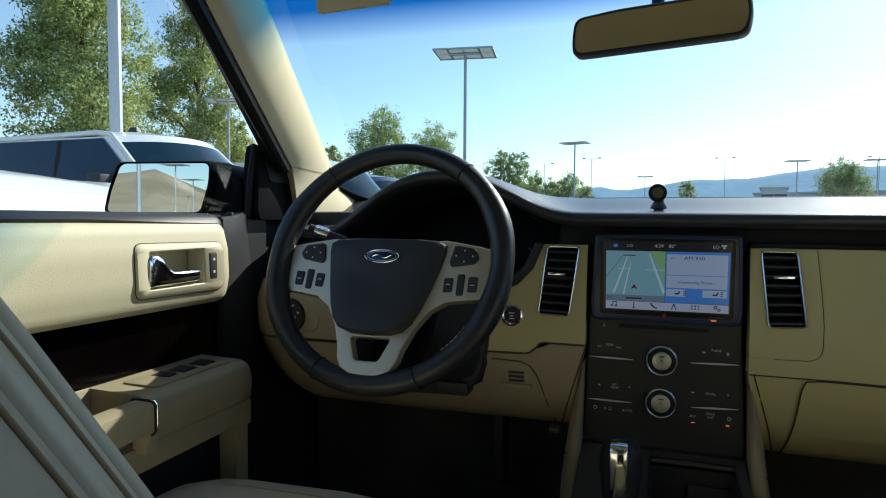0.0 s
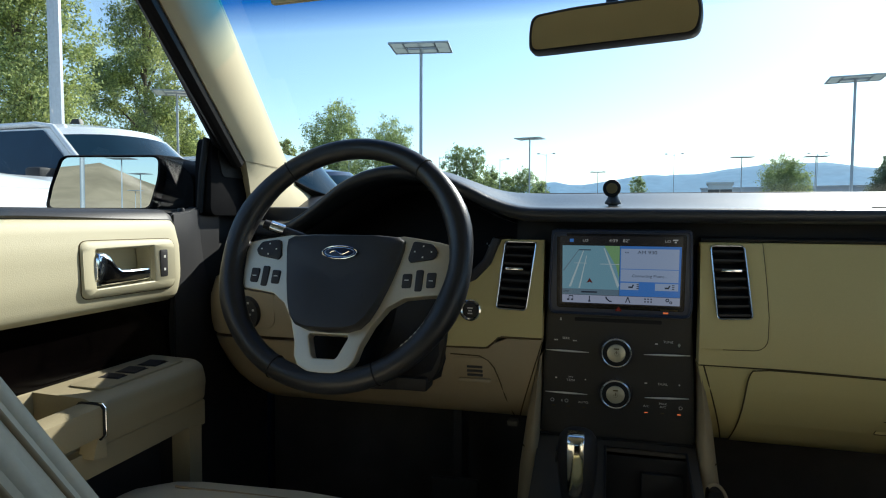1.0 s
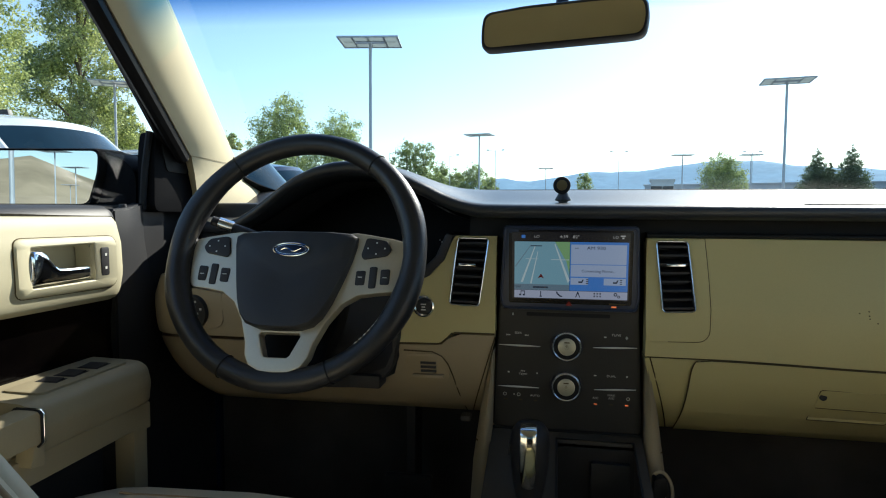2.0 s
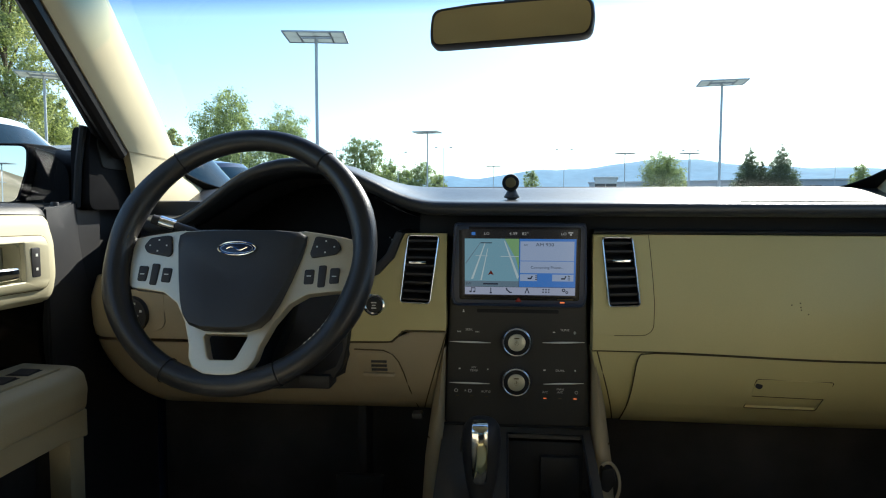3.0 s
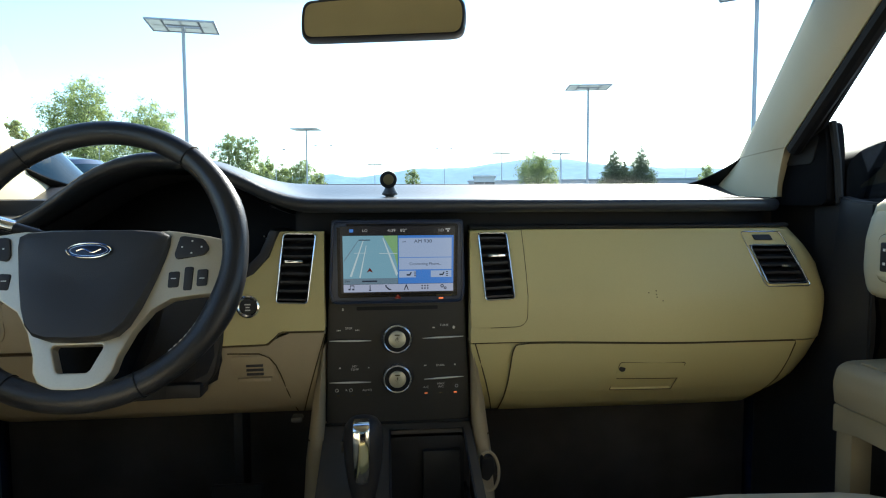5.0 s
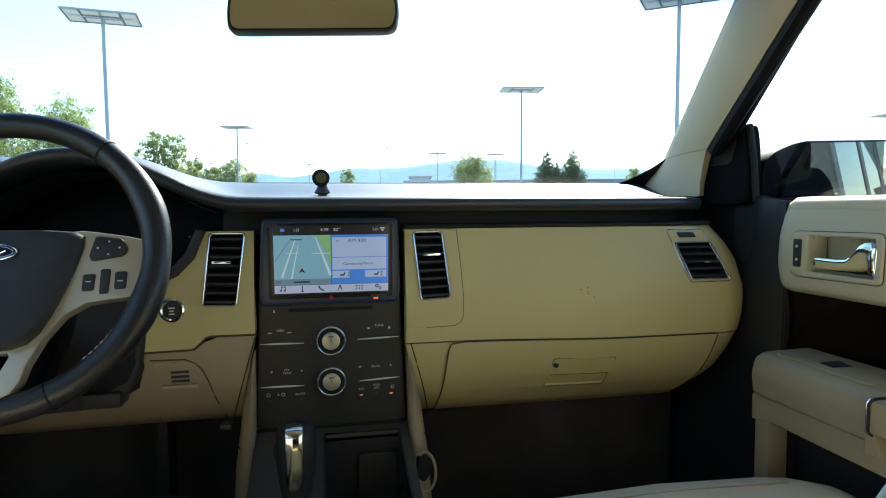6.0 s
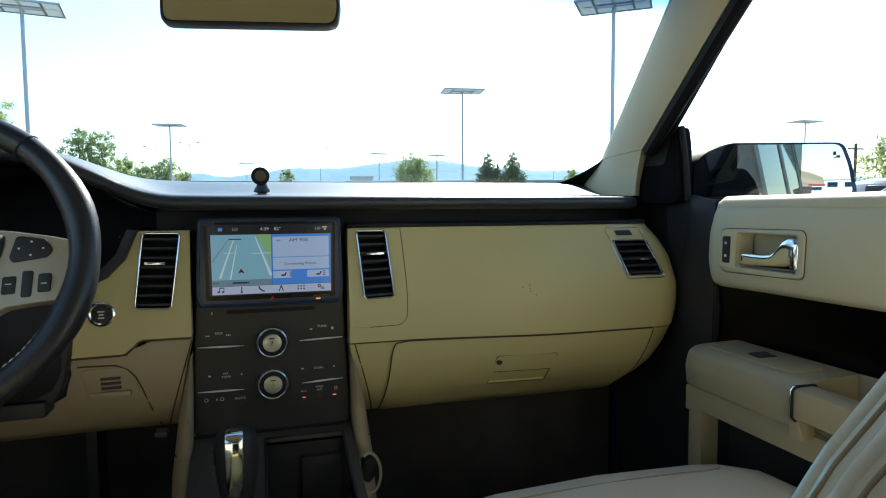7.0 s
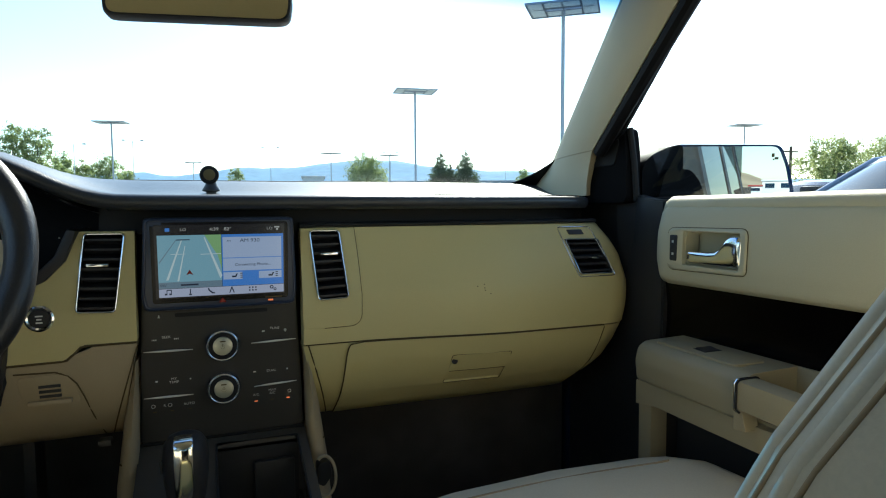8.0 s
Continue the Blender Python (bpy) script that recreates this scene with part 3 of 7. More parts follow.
V3 = [(0.590, 1.030), (0.660, 1.029), (0.679, 0.968), (0.608, 0.968)]
part("upper_panel", punch(punch(panel(us_r, spread(0, 1, 12), right_face, (0, 0.03, 0)), VENT_R), V3), BEIGE, dash, "beige soft passenger side panel", smooth=60)


def outline_patch(points, proud, depth=0.01):
    """A plate with a free outline that follows the face."""
    bm = prism(points, 0, 1, "y")
    for v in bm.verts:
        v.co.y = face_y(v.co.x, v.co.z) - proud + (depth if v.co.y > 0.5 else 0)
    return bevel(bm, 0.0015, 2, 50)


def groove(points, closed=False, proud=0.0008, r=0.0011):
    return tube([(x, face_y(x, z) - proud, z) for x, z in points], r, 6, closed)


vr_out = [(0.1175, 1.0575)] + [(0.2035, 1.0575), (0.206, 1.03), (0.209, 0.99), (0.211, 0.95)] + [(0.2105 - 0.018 * (1 - math.cos(a)), 0.918 - 0.018 * math.sin(a)) for a in spread(0, math.pi / 2, 5)] + [(0.15, 0.899), (0.1175, 0.899)]
part("vent_surround", punch(outline_patch(vr_out, 0.0022), VENT_R), BEIGE, dash)
part("panel_gap", groove(vr_out[1:-1], proud=0.0004, r=0.0010), SEAM, dash, "dark gap between panels")
air_vent(dash, VENT_R, 8, (0.55, 0.66, 0.028), y_of=lambda x, z: face_y(x, z) - 0.0035)


def right_low(u, v):
    z = 0.729 + v * (0.871 - 0.729)
    x = 0.117 + 0.035 * (1 - v) ** 1.0 * 0.9 + u * (XEND(z) - 0.117 - 0.035 * (1 - v) * 0.9)
    return (x, face_y(x, z) + 0.003, z)


part("lower_panel", panel(us_r, spread(0, 1, 8), right_low, (0, 0.03, 0)), BEIGE, dash, smooth=60)


def side_panel_edge(z):
    return 0.125 + (0.871 - z) * 0.30


part("panel_gap", groove([(side_panel_edge(z), z) for z in spread(0.730, 0.871, 6)], proud=-0.0028), SEAM, dash)
part("panel_gap", groove([(x, 0.8725) for x in spread(0.12, 0.655, 30)], proud=-0.002, r=0.0009), SEAM, dash)


def glove_xz(u, v):
    z = 0.729 + 0.003 * u + v * (0.8705 + 0.0008 * u - 0.729 - 0.003 * u)
    xl = 0.180 + 0.008 * v + 0.008 * (1 - math.sqrt(max(0.0, 1 - (max(0.0, v - 0.80) / 0.20) ** 2)))
    xr = 0.643 + 0.013 * v
    return (xl + u * (xr - xl), z)


HANDLE = (0.385, 0.615, 0.35, 0.76)
us_g = sorted(set(spread(0, HANDLE[0], 8) + spread(*HANDLE[:2], 6) + spread(HANDLE[1], 1, 8)))
vs_g = sorted(set(spread(0, HANDLE[2], 3) + spread(*HANDLE[2:], 4) + spread(HANDLE[3], 1, 7)))
glove = part("glovebox_door", panel(us_g, vs_g, lambda u, v: (lambda x, z: (x, face_y(x, z) - 0.003, z))(*glove_xz(u, v)), (0, 0.006, 0), [HANDLE]), BEIGE, dash, "beige glovebox door", smooth=60)


def latch_sheet(u, v):
    uu = HANDLE[0] + u * (HANDLE[1] - HANDLE[0])
    vv = HANDLE[2] + v * (HANDLE[3] - HANDLE[2])
    x, z = glove_xz(uu, vv)
    deep = -0.001 if v > 0.45 else 0.002 + 0.030 * (v / 0.45)
    return (x, face_y(x, z) - 0.003 + deep, z)


part("latch", panel(spread(0, 1, 6), [0, 0.12, 0.25, 0.44, 0.46, 0.75, 1.0], latch_sheet, (0, 0.01, 0), edge=0), BEIGE, glove, "beige pull latch in a shallow recess", smooth=25)
part("latch_gap_and_shade", groove(rounded([glove_xz(HANDLE[0], HANDLE[2]), glove_xz(HANDLE[1], HANDLE[2]), glove_xz(HANDLE[1], HANDLE[3]), glove_xz(HANDLE[0], HANDLE[3])], 0.003), True, 0.0034, 0.0007), SEAM, glove)
# dark line laid in as the shadow under the latch's overhang
part("latch_gap_and_shade", groove([glove_xz(u, HANDLE[2] + 0.45 * (HANDLE[3] - HANDLE[2])) for u in spread(HANDLE[0] + 0.005, HANDLE[1] - 0.005, 8)], proud=0.0032, r=0.0009), SEAM, glove)
kx, kz = 0.371, 0.8255
part("key_lock", disc((kx, kz), 0.0052, face_y(kx, kz) - 0.0055, face_y(kx, kz) + 0.004, 20, 0.0006), BLACK, glove, "dark round lock")
gl_edge = [(glove_xz(0, v)[0] - 0.0012, glove_xz(0, v)[1]) for v in spread(0, 0.80, 6) + spread(0.84, 0.99, 5)] + [(glove_xz(u, 1)[0], glove_xz(u, 1)[1] + 0.0012) for u in spread(0.04, 1, 12)] + [(glove_xz(1, v)[0] + 0.0015, glove_xz(1, v)[1]) for v in spread(0.97, 0, 6)]
part("panel_gap", groove(gl_edge, proud=0.0022, r=0.0012), SEAM, dash, "dark gap round the glovebox door")

# the outer vent with its small plate
plate3 = [(0.578, 1.052), (0.648, 1.052), (0.684, 0.963), (0.605, 0.963)]
part("vent_plate", punch(outline_patch(rounded(plate3, 0.008), 0.0015), V3), BEIGE, dash, "beige plate round the outer vent")
air_vent(dash, V3, 5, (0.62, 0.45, 0.016), y_of=lambda x, z: face_y(x, z) - 0.003)
part("rim", tube([(x, face_y(x, z) - 0.003, z) for x, z in rounded(plate3, 0.006, 4)], 0.0009, 6, True), CHROME, dash, "bright metal rim round the vent plate")
part("airbag_lamp", outline_patch(rounded([(0.598, 1.047), (0.630, 1.047), (0.634, 1.038), (0.602, 1.038)], 0.002), 0.003), BLACK, dash, "small dark airbag indicator")
for dx, dz in ((0.0, 0.0), (-0.012, 0.003), (0.0, 0.006), (0.0005, -0.004), (0.010, -0.010)):
    sx, sz = 0.419 + dx, 0.952 + dz
    part("scuff", disc((sx, sz), 0.0010, face_y(sx, sz) - 0.0004, face_y(sx, sz) + 0.001, 8), SEAM, dash)

# left half
def left_vent_edge(z):
    return float(np.interp(z, [0.87, 0.975, 0.985, 1.0, 1.02, 1.06], [-0.33, -0.33, -0.27, -0.235, -0.205, -0.187]))


def left_step(x):
    return 0.881 + 0.020 * smooth01(-0.21, -0.185, x)


def left_face(u, v):
    x1 = -0.118
    z = 0.881 + v * (1.058 - 0.881)
    x = left_vent_edge(z) + u * (x1 - left_vent_edge(z))
    z = max(z, left_step(x)) if v < 0.2 else z
    return (x, face_y(x, z), z)


part("vent_surround", punch(panel(spread(0, 1, 16), spread(0, 1, 18), left_face, (0, 0.03, 0)), VENT_L), BEIGE, dash, "beige panel beside the instruments", smooth=60)
air_vent(dash, VENT_L, 8, (0.42, 0.60, 0.028), y_of=lambda x, z: face_y(x, z) - 0.0015)


def left_low(u, v):
    x_out = -XEND(0.745 + v * 0.12)
    x1 = -0.118 - 0.035 * (1 - v) * 0.9
    x = x_out + u * (x1 - x_out)
    z = 0.745 + v * (left_step(x) - 0.003 - 0.745)
    return (x, face_y(x, z) + 0.002, z)


part("knee_panel", panel(sorted(set(spread(0, 0.12, 6) + spread(0.12, 1, 20))), spread(0, 1, 8), left_low, (0, 0.03, 0)), LOWER, dash, "beige lower panel under the steering column", smooth=60)
part("panel_gap", groove([(x, left_step(x) - 0.0015) for x in spread(-0.33, -0.119, 24)], proud=-0.001, r=0.0018), SEAM, dash)
part("panel_gap", groove([(-side_panel_edge(z), z) for z in spread(0.745, 0.895, 6)], proud=-0.0012), SEAM, dash)
part("panel_gap", groove([p for p in ((-0.1735, 0.746), (-0.182, 0.79), (-0.190, 0.825), (-0.197, 0.845), (-0.207, 0.858), (-0.222, 0.865), (-0.27, 0.867))], proud=-0.0012), SEAM, dash)


def left_outer(u, v):
    z = 0.884 + v * 0.10
    x = -XEND(z) + u * (XEND(z) - 0.50)
    return (x, face_y(x, z), z)


part("switch_panel", panel(sorted(set(spread(0, 0.3, 8) + spread(0.3, 1, 6))), spread(0, 1, 6), left_outer, (0, 0.03, 0)), LOWER, dash, "beige panel with the headlight switch", smooth=60)
part("switch_panel_edge", outline_patch(rounded([(-0.665, 0.975), (-0.585, 0.975), (-0.575, 0.90), (-0.655, 0.89)], 0.02), 0.002), LOWER, dash)
dial_y = face_y(-0.636, 0.923)
dial = part("headlight_dial", disc((-0.636, 0.923), 0.031, dial_y - 0.010, dial_y + 0.01, 36, 0.003), BLACK, dash, "black round headlight dial")
part("pointer", box(-0.638, -0.618, dial_y - 0.0115, dial_y - 0.009, 0.9215, 0.925), ICON, dial)
for a in spread(20, 250, 6):
    part("dial_mark", box(-0.636 + 0.024 * math.cos(radians(a)) - 0.0018, -0.636 + 0.024 * math.cos(radians(a)) + 0.0018, dial_y - 0.0112, dial_y - 0.009, 0.923 + 0.024 * math.sin(radians(a)) - 0.0018, 0.923 + 0.024 * math.sin(radians(a)) + 0.0018), ICON, dial)
# small slotted vent with a shelf below it
lv = part("sensor_vent", outline_patch(rounded([(-0.268, 0.862), (-0.205, 0.862), (-0.192, 0.815), (-0.262, 0.815)], 0.01), -0.0005), LOWER, dash, "beige plate with a small slotted vent")
for k in range(3):
    z = 0.8455 - k * 0.0075
    part("slot", box(-0.243, -0.217, face_y(-0.23, z) - 0.0012, face_y(-0.23, z) + 0.004, z - 0.0019, z + 0.0019), BLACK, lv)
part("shelf_lip", prism([(-0.258, 0.818), (-0.204, 0.818), (-0.204, 0.825), (-0.258, 0.825)], face_y(-0.23, 0.82) - 0.008, face_y(-0.23, 0.82) + 0.004, "y", 0.003), LOWER, lv)
sb_y = face_y(-0.236, 0.942)
start = part("start_button", disc((-0.236, 0.942), 0.0130, sb_y - 0.003, sb_y + 0.006, 28, 0.0015), BLACK, dash, "black start button with a chrome ring")
part("rim", ring((-0.236, 0.942), 0.0130, 0.0178, sb_y - 0.004, sb_y + 0.004), CHROME, start, "chrome ring")
for k, (w, z) in enumerate(((0.009, 0.9455), (0.006, 0.941), (0.008, 0.9365))):
    part("print", bar(-0.236 - w / 2, -0.236 + w / 2, z - 0.001, z + 0.001, sb_y - 0.0033), ICON, start)
part("small_pull", box(-0.178, -0.160, 0.918, 0.940, 0.742, 0.752, 0.004), CONSOLE, dash)

# instruments under the hood
part("instrument_face", panel(spread(-0.56, -0.165, 10), [0.985, 1.02, 1.06, 1.10, 1.15], lambda x, z: (x, 1.015 + (z - 1.0) * 0.15, min(z, brim(x) - 0.03)), (0, 0.004, 0)), GAUGE, dash, "dark instrument face")
part("instrument_shroud", loft([[(x, 0.905, brim(x) - 0.024 - 0.006) for x in spread(-0.545, -0.16, 20)], [(x * 0.97 - 0.01, 1.02, brim(x) - 0.035) for x in spread(-0.545, -0.16, 20)]], closed=False), BLACK, dash)
for gx, gz in ((-0.232, 1.046), (-0.228, 1.042), (-0.224, 1.039), (-0.219, 1.036), (-0.214, 1.034)):
    part("tick", box(gx - 0.0008, gx + 0.0008, 1.012, 1.016, gz - 0.0012, gz + 0.0012), ICON, dash)
part("lower_shroud", prism([(-0.56, 0.965), (-0.30, 0.965), (-0.262, 0.975), (-0.228, 0.992), (-0.204, 1.018), (-0.188, 1.06), (-0.20, 1.063), (-0.217, 1.025), (-0.238, 1.004), (-0.27, 0.99), (-0.55, 0.985)], 0.893, 1.02, "y", 0.004), BLACK, dash)
part("left_end_pad", panel(spread(-0.70, -0.55, 6), [0.99, 1.02, 1.05, 1.078], lambda x, z: (x, 0.895 + END(abs(x)) * 0.8 + (z - 1.0) * 0.2, z), (0, 0.03, 0)), DASHTOP, dash)

# centre panel
def stack_y(z):
    return float(np.interp(z, [0.70, 0.733, 0.80, 0.95, 1.075], [0.935, 0.931, 0.925, 0.908, 0.898]))


def stack_face(u, v):
    z = 0.735 + v * (1.072 - 0.735)
    half = 0.1035 + 0.019 * (1 - v)
    x = -0.002 + (u - 0.5) * 2 * half
    return (x, stack_y(z) - 0.004 + 0.004 * abs(u - 0.5) ** 4 * 16, z)


stack = part("center_panel", panel(spread(0, 1, 12), spread(0, 1, 14), stack_face, (0, 0.03, 0), edge=0.003), STACK, dash, "charcoal gloss panel with radio and climate controls")
sc_y = 0.8925


def on_stack(z):
    return stack_y(z) - 0.004


bez = [(-0.1045, 1.0765), (0.1035, 1.0765), (0.1085, 0.960), (0.104, 0.941), (-0.107, 0.941), (-0.1115, 0.960)]
bm = prism(rounded(bez, 0.006), 0, 1, "y")
for v in bm.verts:
    v.co.y = sc_y + (1.05 - v.co.z) * 0.11 - 0.005 + (0.03 if v.co.y > 0.5 else 0)
bezel = part("screen_bezel", bevel(bm, 0.003, 3, 40), BEZEL, dash, "dark glossy frame round the touch screen")
part("raised_edge", tube([(x, sc_y + (1.05 - z) * 0.11 - 0.0055, z) for x, z in rounded([(a * 0.975, 1.008 + (b - 1.008) * 0.965) for a, b in bez], 0.008)], 0.0024, 8, True), BEZEL, bezel)


def scr_y(z, lift=0.0):
    return sc_y + (1.05 - z) * 0.11 - 0.0056 - lift


def screen_piece(name, x0, x1, z0, z1, material, lift, pts=None, parent=None):
    pts = pts or [(x0, z0), (x1, z0), (x1, z1), (x0, z1)]
    bm = bmesh.new()
    bm.faces.new([bm.verts.new((x, scr_y(z, lift), z)) for x, z in pts])
    return part(name, bm, material, parent or display, smooth=0)


SCR = 0.24
G_STATUS = glowing("screen_status_dark", (0.012, 0.012, 0.014), SCR)
G_MAP = glowing("screen_map_blue", (0.20, 0.40, 0.52), SCR)
G_GREEN = glowing("screen_map_green", (0.22, 0.42, 0.20), SCR)
G_ROAD = glowing("screen_road_white", (0.50, 0.62, 0.68), SCR)
G_PANEL = glowing("screen_panel_pale", (0.36, 0.46, 0.68), SCR)
G_BLUE = glowing("screen_bright_blue", (0.06, 0.22, 0.66), SCR)
G_BAR = glowing("screen_bar_pale", (0.40, 0.45, 0.62), SCR)
G_INK = glowing("screen_ink", (0.02, 0.03, 0.06), SCR)
G_TEXT = glowing("screen_text_white", (0.5, 0.5, 0.5), SCR)
G_MAPBAR = glowing("screen_map_caption", (0.14, 0.22, 0.30), SCR)
G_RED = glowing("red_indicator", (0.20, 0.015, 0.012), 0.14)
G_AMBER = glowing("amber_indicator", (0.9, 0.22, 0.08), 0.35)

surround = prism(rounded([(-0.0965, 0.9515), (0.0955, 0.9515), (0.0955, 1.0702), (-0.0965, 1.0702)], 0.005), 0, 1, "y")
for v in surround.verts:
    v.co.y = sc_y + (1.05 - v.co.z) * 0.11 - 0.00530 + (0.003 if v.co.y > 0.5 else 0)
part("glass_border", surround, plain("black_screen_glass", (0.006, 0.007, 0.010), 0.25, spec=0.3), bezel, "black glass border", smooth=0)
display = part("touch_screen", prism([(-0.0915, 0.9585), (0.0905, 0.9585), (0.0905, 1.0665), (-0.0915, 1.0665)], 0, 1, "y"), G_STATUS, dash, "lit touch screen with a map and radio tiles", smooth=0)
for v in display.data.vertices:
    v.co.y = sc_y + (1.05 - v.co.z) * 0.11 - 0.0054 + (0.004 if v.co.y > 0.5 else 0)
screen_piece("map_tile", -0.0875, -0.001, 0.9735, 1.0515, G_MAP, 0.0003)
screen_piece("map_field", 0, 0, 0, 0, G_GREEN, 0.0006, [(-0.024, 1.0515), (-0.001, 1.0515), (-0.001, 1.0), (-0.006, 1.02)])
for pts in ([(-0.0775, 0.986), (-0.074, 0.986), (-0.054, 1.045), (-0.0555, 1.045)], [(-0.0625, 0.984), (-0.060, 0.984), (-0.050, 1.036), (-0.051, 1.036)],
            [(-0.0035, 0.986), (-0.0005, 0.990), (-0.0235, 1.048), (-0.025, 1.048)], [(-0.030, 1.0225), (-0.0015, 1.0225), (-0.0015, 1.0235), (-0.030, 1.0235)],
            [(-0.07, 1.0235), (-0.05, 1.0235), (-0.05, 1.0243), (-0.07, 1.0243)]):
    screen_piece("map_road", 0, 0, 0, 0, G_ROAD, 0.0008, pts)
screen_piece("map_arrow", 0, 0, 0, 0, G_RED, 0.001, [(-0.0505, 0.9925), (-0.0455, 0.9945), (-0.0405, 0.9925), (-0.0455, 1.0005)])
screen_piece("map_caption", -0.0875, -0.001, 0.9735, 0.983, G_MAPBAR, 0.0008)
screen_piece("caption_bar", -0.058, -0.034, 0.977, 0.9795, G_INK, 0.001)
screen_piece("map_caption_bar", -0.062, -0.044, 1.044, 1.0455, G_INK, 0.001)
screen_piece("tile_ground", -0.0005, 0.0885, 0.9735, 1.0515, G_BLUE, 0.0003)
screen_piece("radio_tile", 0.001, 0.0855, 1.0165, 1.0475, G_PANEL, 0.0006)
screen_piece("phone_tile", 0.001, 0.0855, 0.9965, 1.0155, G_PANEL, 0.0006)
screen_piece("seat_tile", 0.001, 0.028, 0.9835, 0.9945, G_PANEL, 0.0006)
screen_piece("seat_tile", 0.052, 0.0855, 0.9835, 0.9945, G_PANEL, 0.0006)
for bx in (0.030, 0.0815):
    for k in range(3):
        screen_piece("level_bar", bx - 0.0015 - 0.0035, bx - 0.0015, 0.9855 + k * 0.003, 0.9868 + k * 0.003, G_INK, 0.0009)
for bx in (0.013, 0.066):
    screen_piece("seat_icon", 0, 0, 0, 0, G_INK, 0.0009, [(bx, 0.9865), (bx + 0.006, 0.9865), (bx + 0.0085, 0.992), (bx + 0.006, 0.992), (bx + 0.005, 0.989), (bx, 0.989)])
screen_piece("menu_bar", -0.0875, 0.0885, 0.9605, 0.973, G_BAR, 0.0003)
for k, bx in enumerate((-0.0745, -0.0455, -0.0165, 0.0125, 0.0425, 0.0725)):
    if k == 0:
        for dx in (0.0, 0.006):
            screen_piece("menu_icon", bx - 0.003 + dx, bx - 0.002 + dx, 0.965, 0.9715, G_INK, 0.0009)
            screen_piece("menu_icon", bx - 0.0055 + dx, bx - 0.002 + dx, 0.9640, 0.9665, G_INK, 0.0009)
        screen_piece("menu_icon", bx - 0.003, bx + 0.004, 0.9705, 0.972, G_INK, 0.0009)
    elif k == 1:
        screen_piece("menu_icon", bx - 0.0007, bx + 0.0007, 0.9635, 0.972, G_INK, 0.0009)
        screen_piece("menu_icon", bx - 0.0018, bx + 0.0018, 0.9625, 0.9645, G_INK, 0.0009)
    elif k == 2:
        screen_piece("menu_icon", 0, 0, 0, 0, G_INK, 0.0009, [(bx - 0.005, 0.9715), (bx - 0.003, 0.972), (bx - 0.002, 0.969), (bx + 0.002, 0.9655), (bx + 0.005, 0.965), (bx + 0.005, 0.9632), (bx + 0.001, 0.9635), (bx - 0.004, 0.968)])
    elif k == 3:
        screen_piece("menu_icon", 0, 0, 0, 0, G_INK, 0.0009, [(bx - 0.004, 0.963), (bx - 0.0025, 0.963), (bx, 0.9695), (bx + 0.0025, 0.963), (bx + 0.004, 0.963), (bx + 0.0007, 0.9722), (bx - 0.0007, 0.9722)])
    elif k == 4:
        for i in range(3):
            for j in range(2):
                screen_piece("menu_icon", bx - 0.0055 + i * 0.0045, bx - 0.0033 + i * 0.0045, 0.9645 + j * 0.0042, 0.9667 + j * 0.0042, G_INK, 0.0009)
    else:
        for cx, cz, cr in ((bx - 0.002, 0.969, 0.0028), (bx + 0.003, 0.9655, 0.0022)):
            bm = ring((cx, cz), cr * 0.5, cr, -0.0001, 0.0001, 16)
            bm.transform(Matrix.Translation((0, scr_y(0.967, 0.0012), 0)))
            part("menu_icon", bm, G_INK, display)


def screen_text(body, size, x, z, material, squeeze=1.15):
    lettering(body, size, (x, scr_y(z, 0.0011), z), display, material, tilt=90 + 6.2, squeeze=squeeze)


screen_text("LO", 0.0058, -0.0525, 1.0595, G_TEXT)
screen_text("4:39", 0.0066, -0.0105, 1.0595, G_TEXT)
screen_text("82\u00b0", 0.0066, 0.0085, 1.0595, G_TEXT)
screen_text("LO", 0.0058, 0.0685, 1.0595, G_TEXT)
screen_piece("status_icon", -0.0765, -0.0705, 1.057, 1.062, G_BLUE, 0.0009)
screen_piece("status_icon", 0.0755, 0.083, 1.0605, 1.0625, G_TEXT, 0.0009)
screen_piece("status_icon", 0.078, 0.081, 1.057, 1.0595, G_TEXT, 0.0009)
screen_text("AM 930", 0.0074, 0.0395, 1.042, G_INK, 1.2)
screen_text("AM", 0.0036, 0.0095, 1.0415, G_INK)
screen_text("SW", 0.0052, -0.0815, 0.9783, G_INK)
screen_piece("map_road", 0, 0, 0, 0, G_MAPBAR, 0.0007, [(-0.0865, 1.012), (-0.0855, 1.0105), (-0.062, 1.0445), (-0.0625, 1.0455)])
screen_text("Connecting Phone...", 0.0058, 0.0435, 1.0055, G_INK, 1.1)
# under the screen: hazard switch, indicator, disc slot
screen_piece("hazard_mark", 0, 0, 0, 0, G_RED, 0.0004, [(-0.0065, 0.949), (0.0045, 0.949), (-0.001, 0.9565)])
screen_piece("airbag_lamp", 0.065, 0.0725, 0.9475, 0.950, G_AMBER, 0.0004)
screen_piece("airbag_print", 0.061, 0.086, 0.9525, 0.9545, SEAM, 0.0004)
part("disc_slot", prism(rounded([(-0.068, 0.9355), (0.064, 0.9355), (0.064, 0.9295), (-0.068, 0.9295)], 0.002), on_stack(0.93) - 0.0008, on_stack(0.93) + 0.01, "y"), RUBBER, stack, "dark disc slot")


def stack_bar(name, x0, x1, z0, z1, material, lift=0.0006):
    return part(name, box(x0, x1, on_stack((z0 + z1) / 2) - lift, on_stack((z0 + z1) / 2) + 0.002, z0, z1), material, stack)


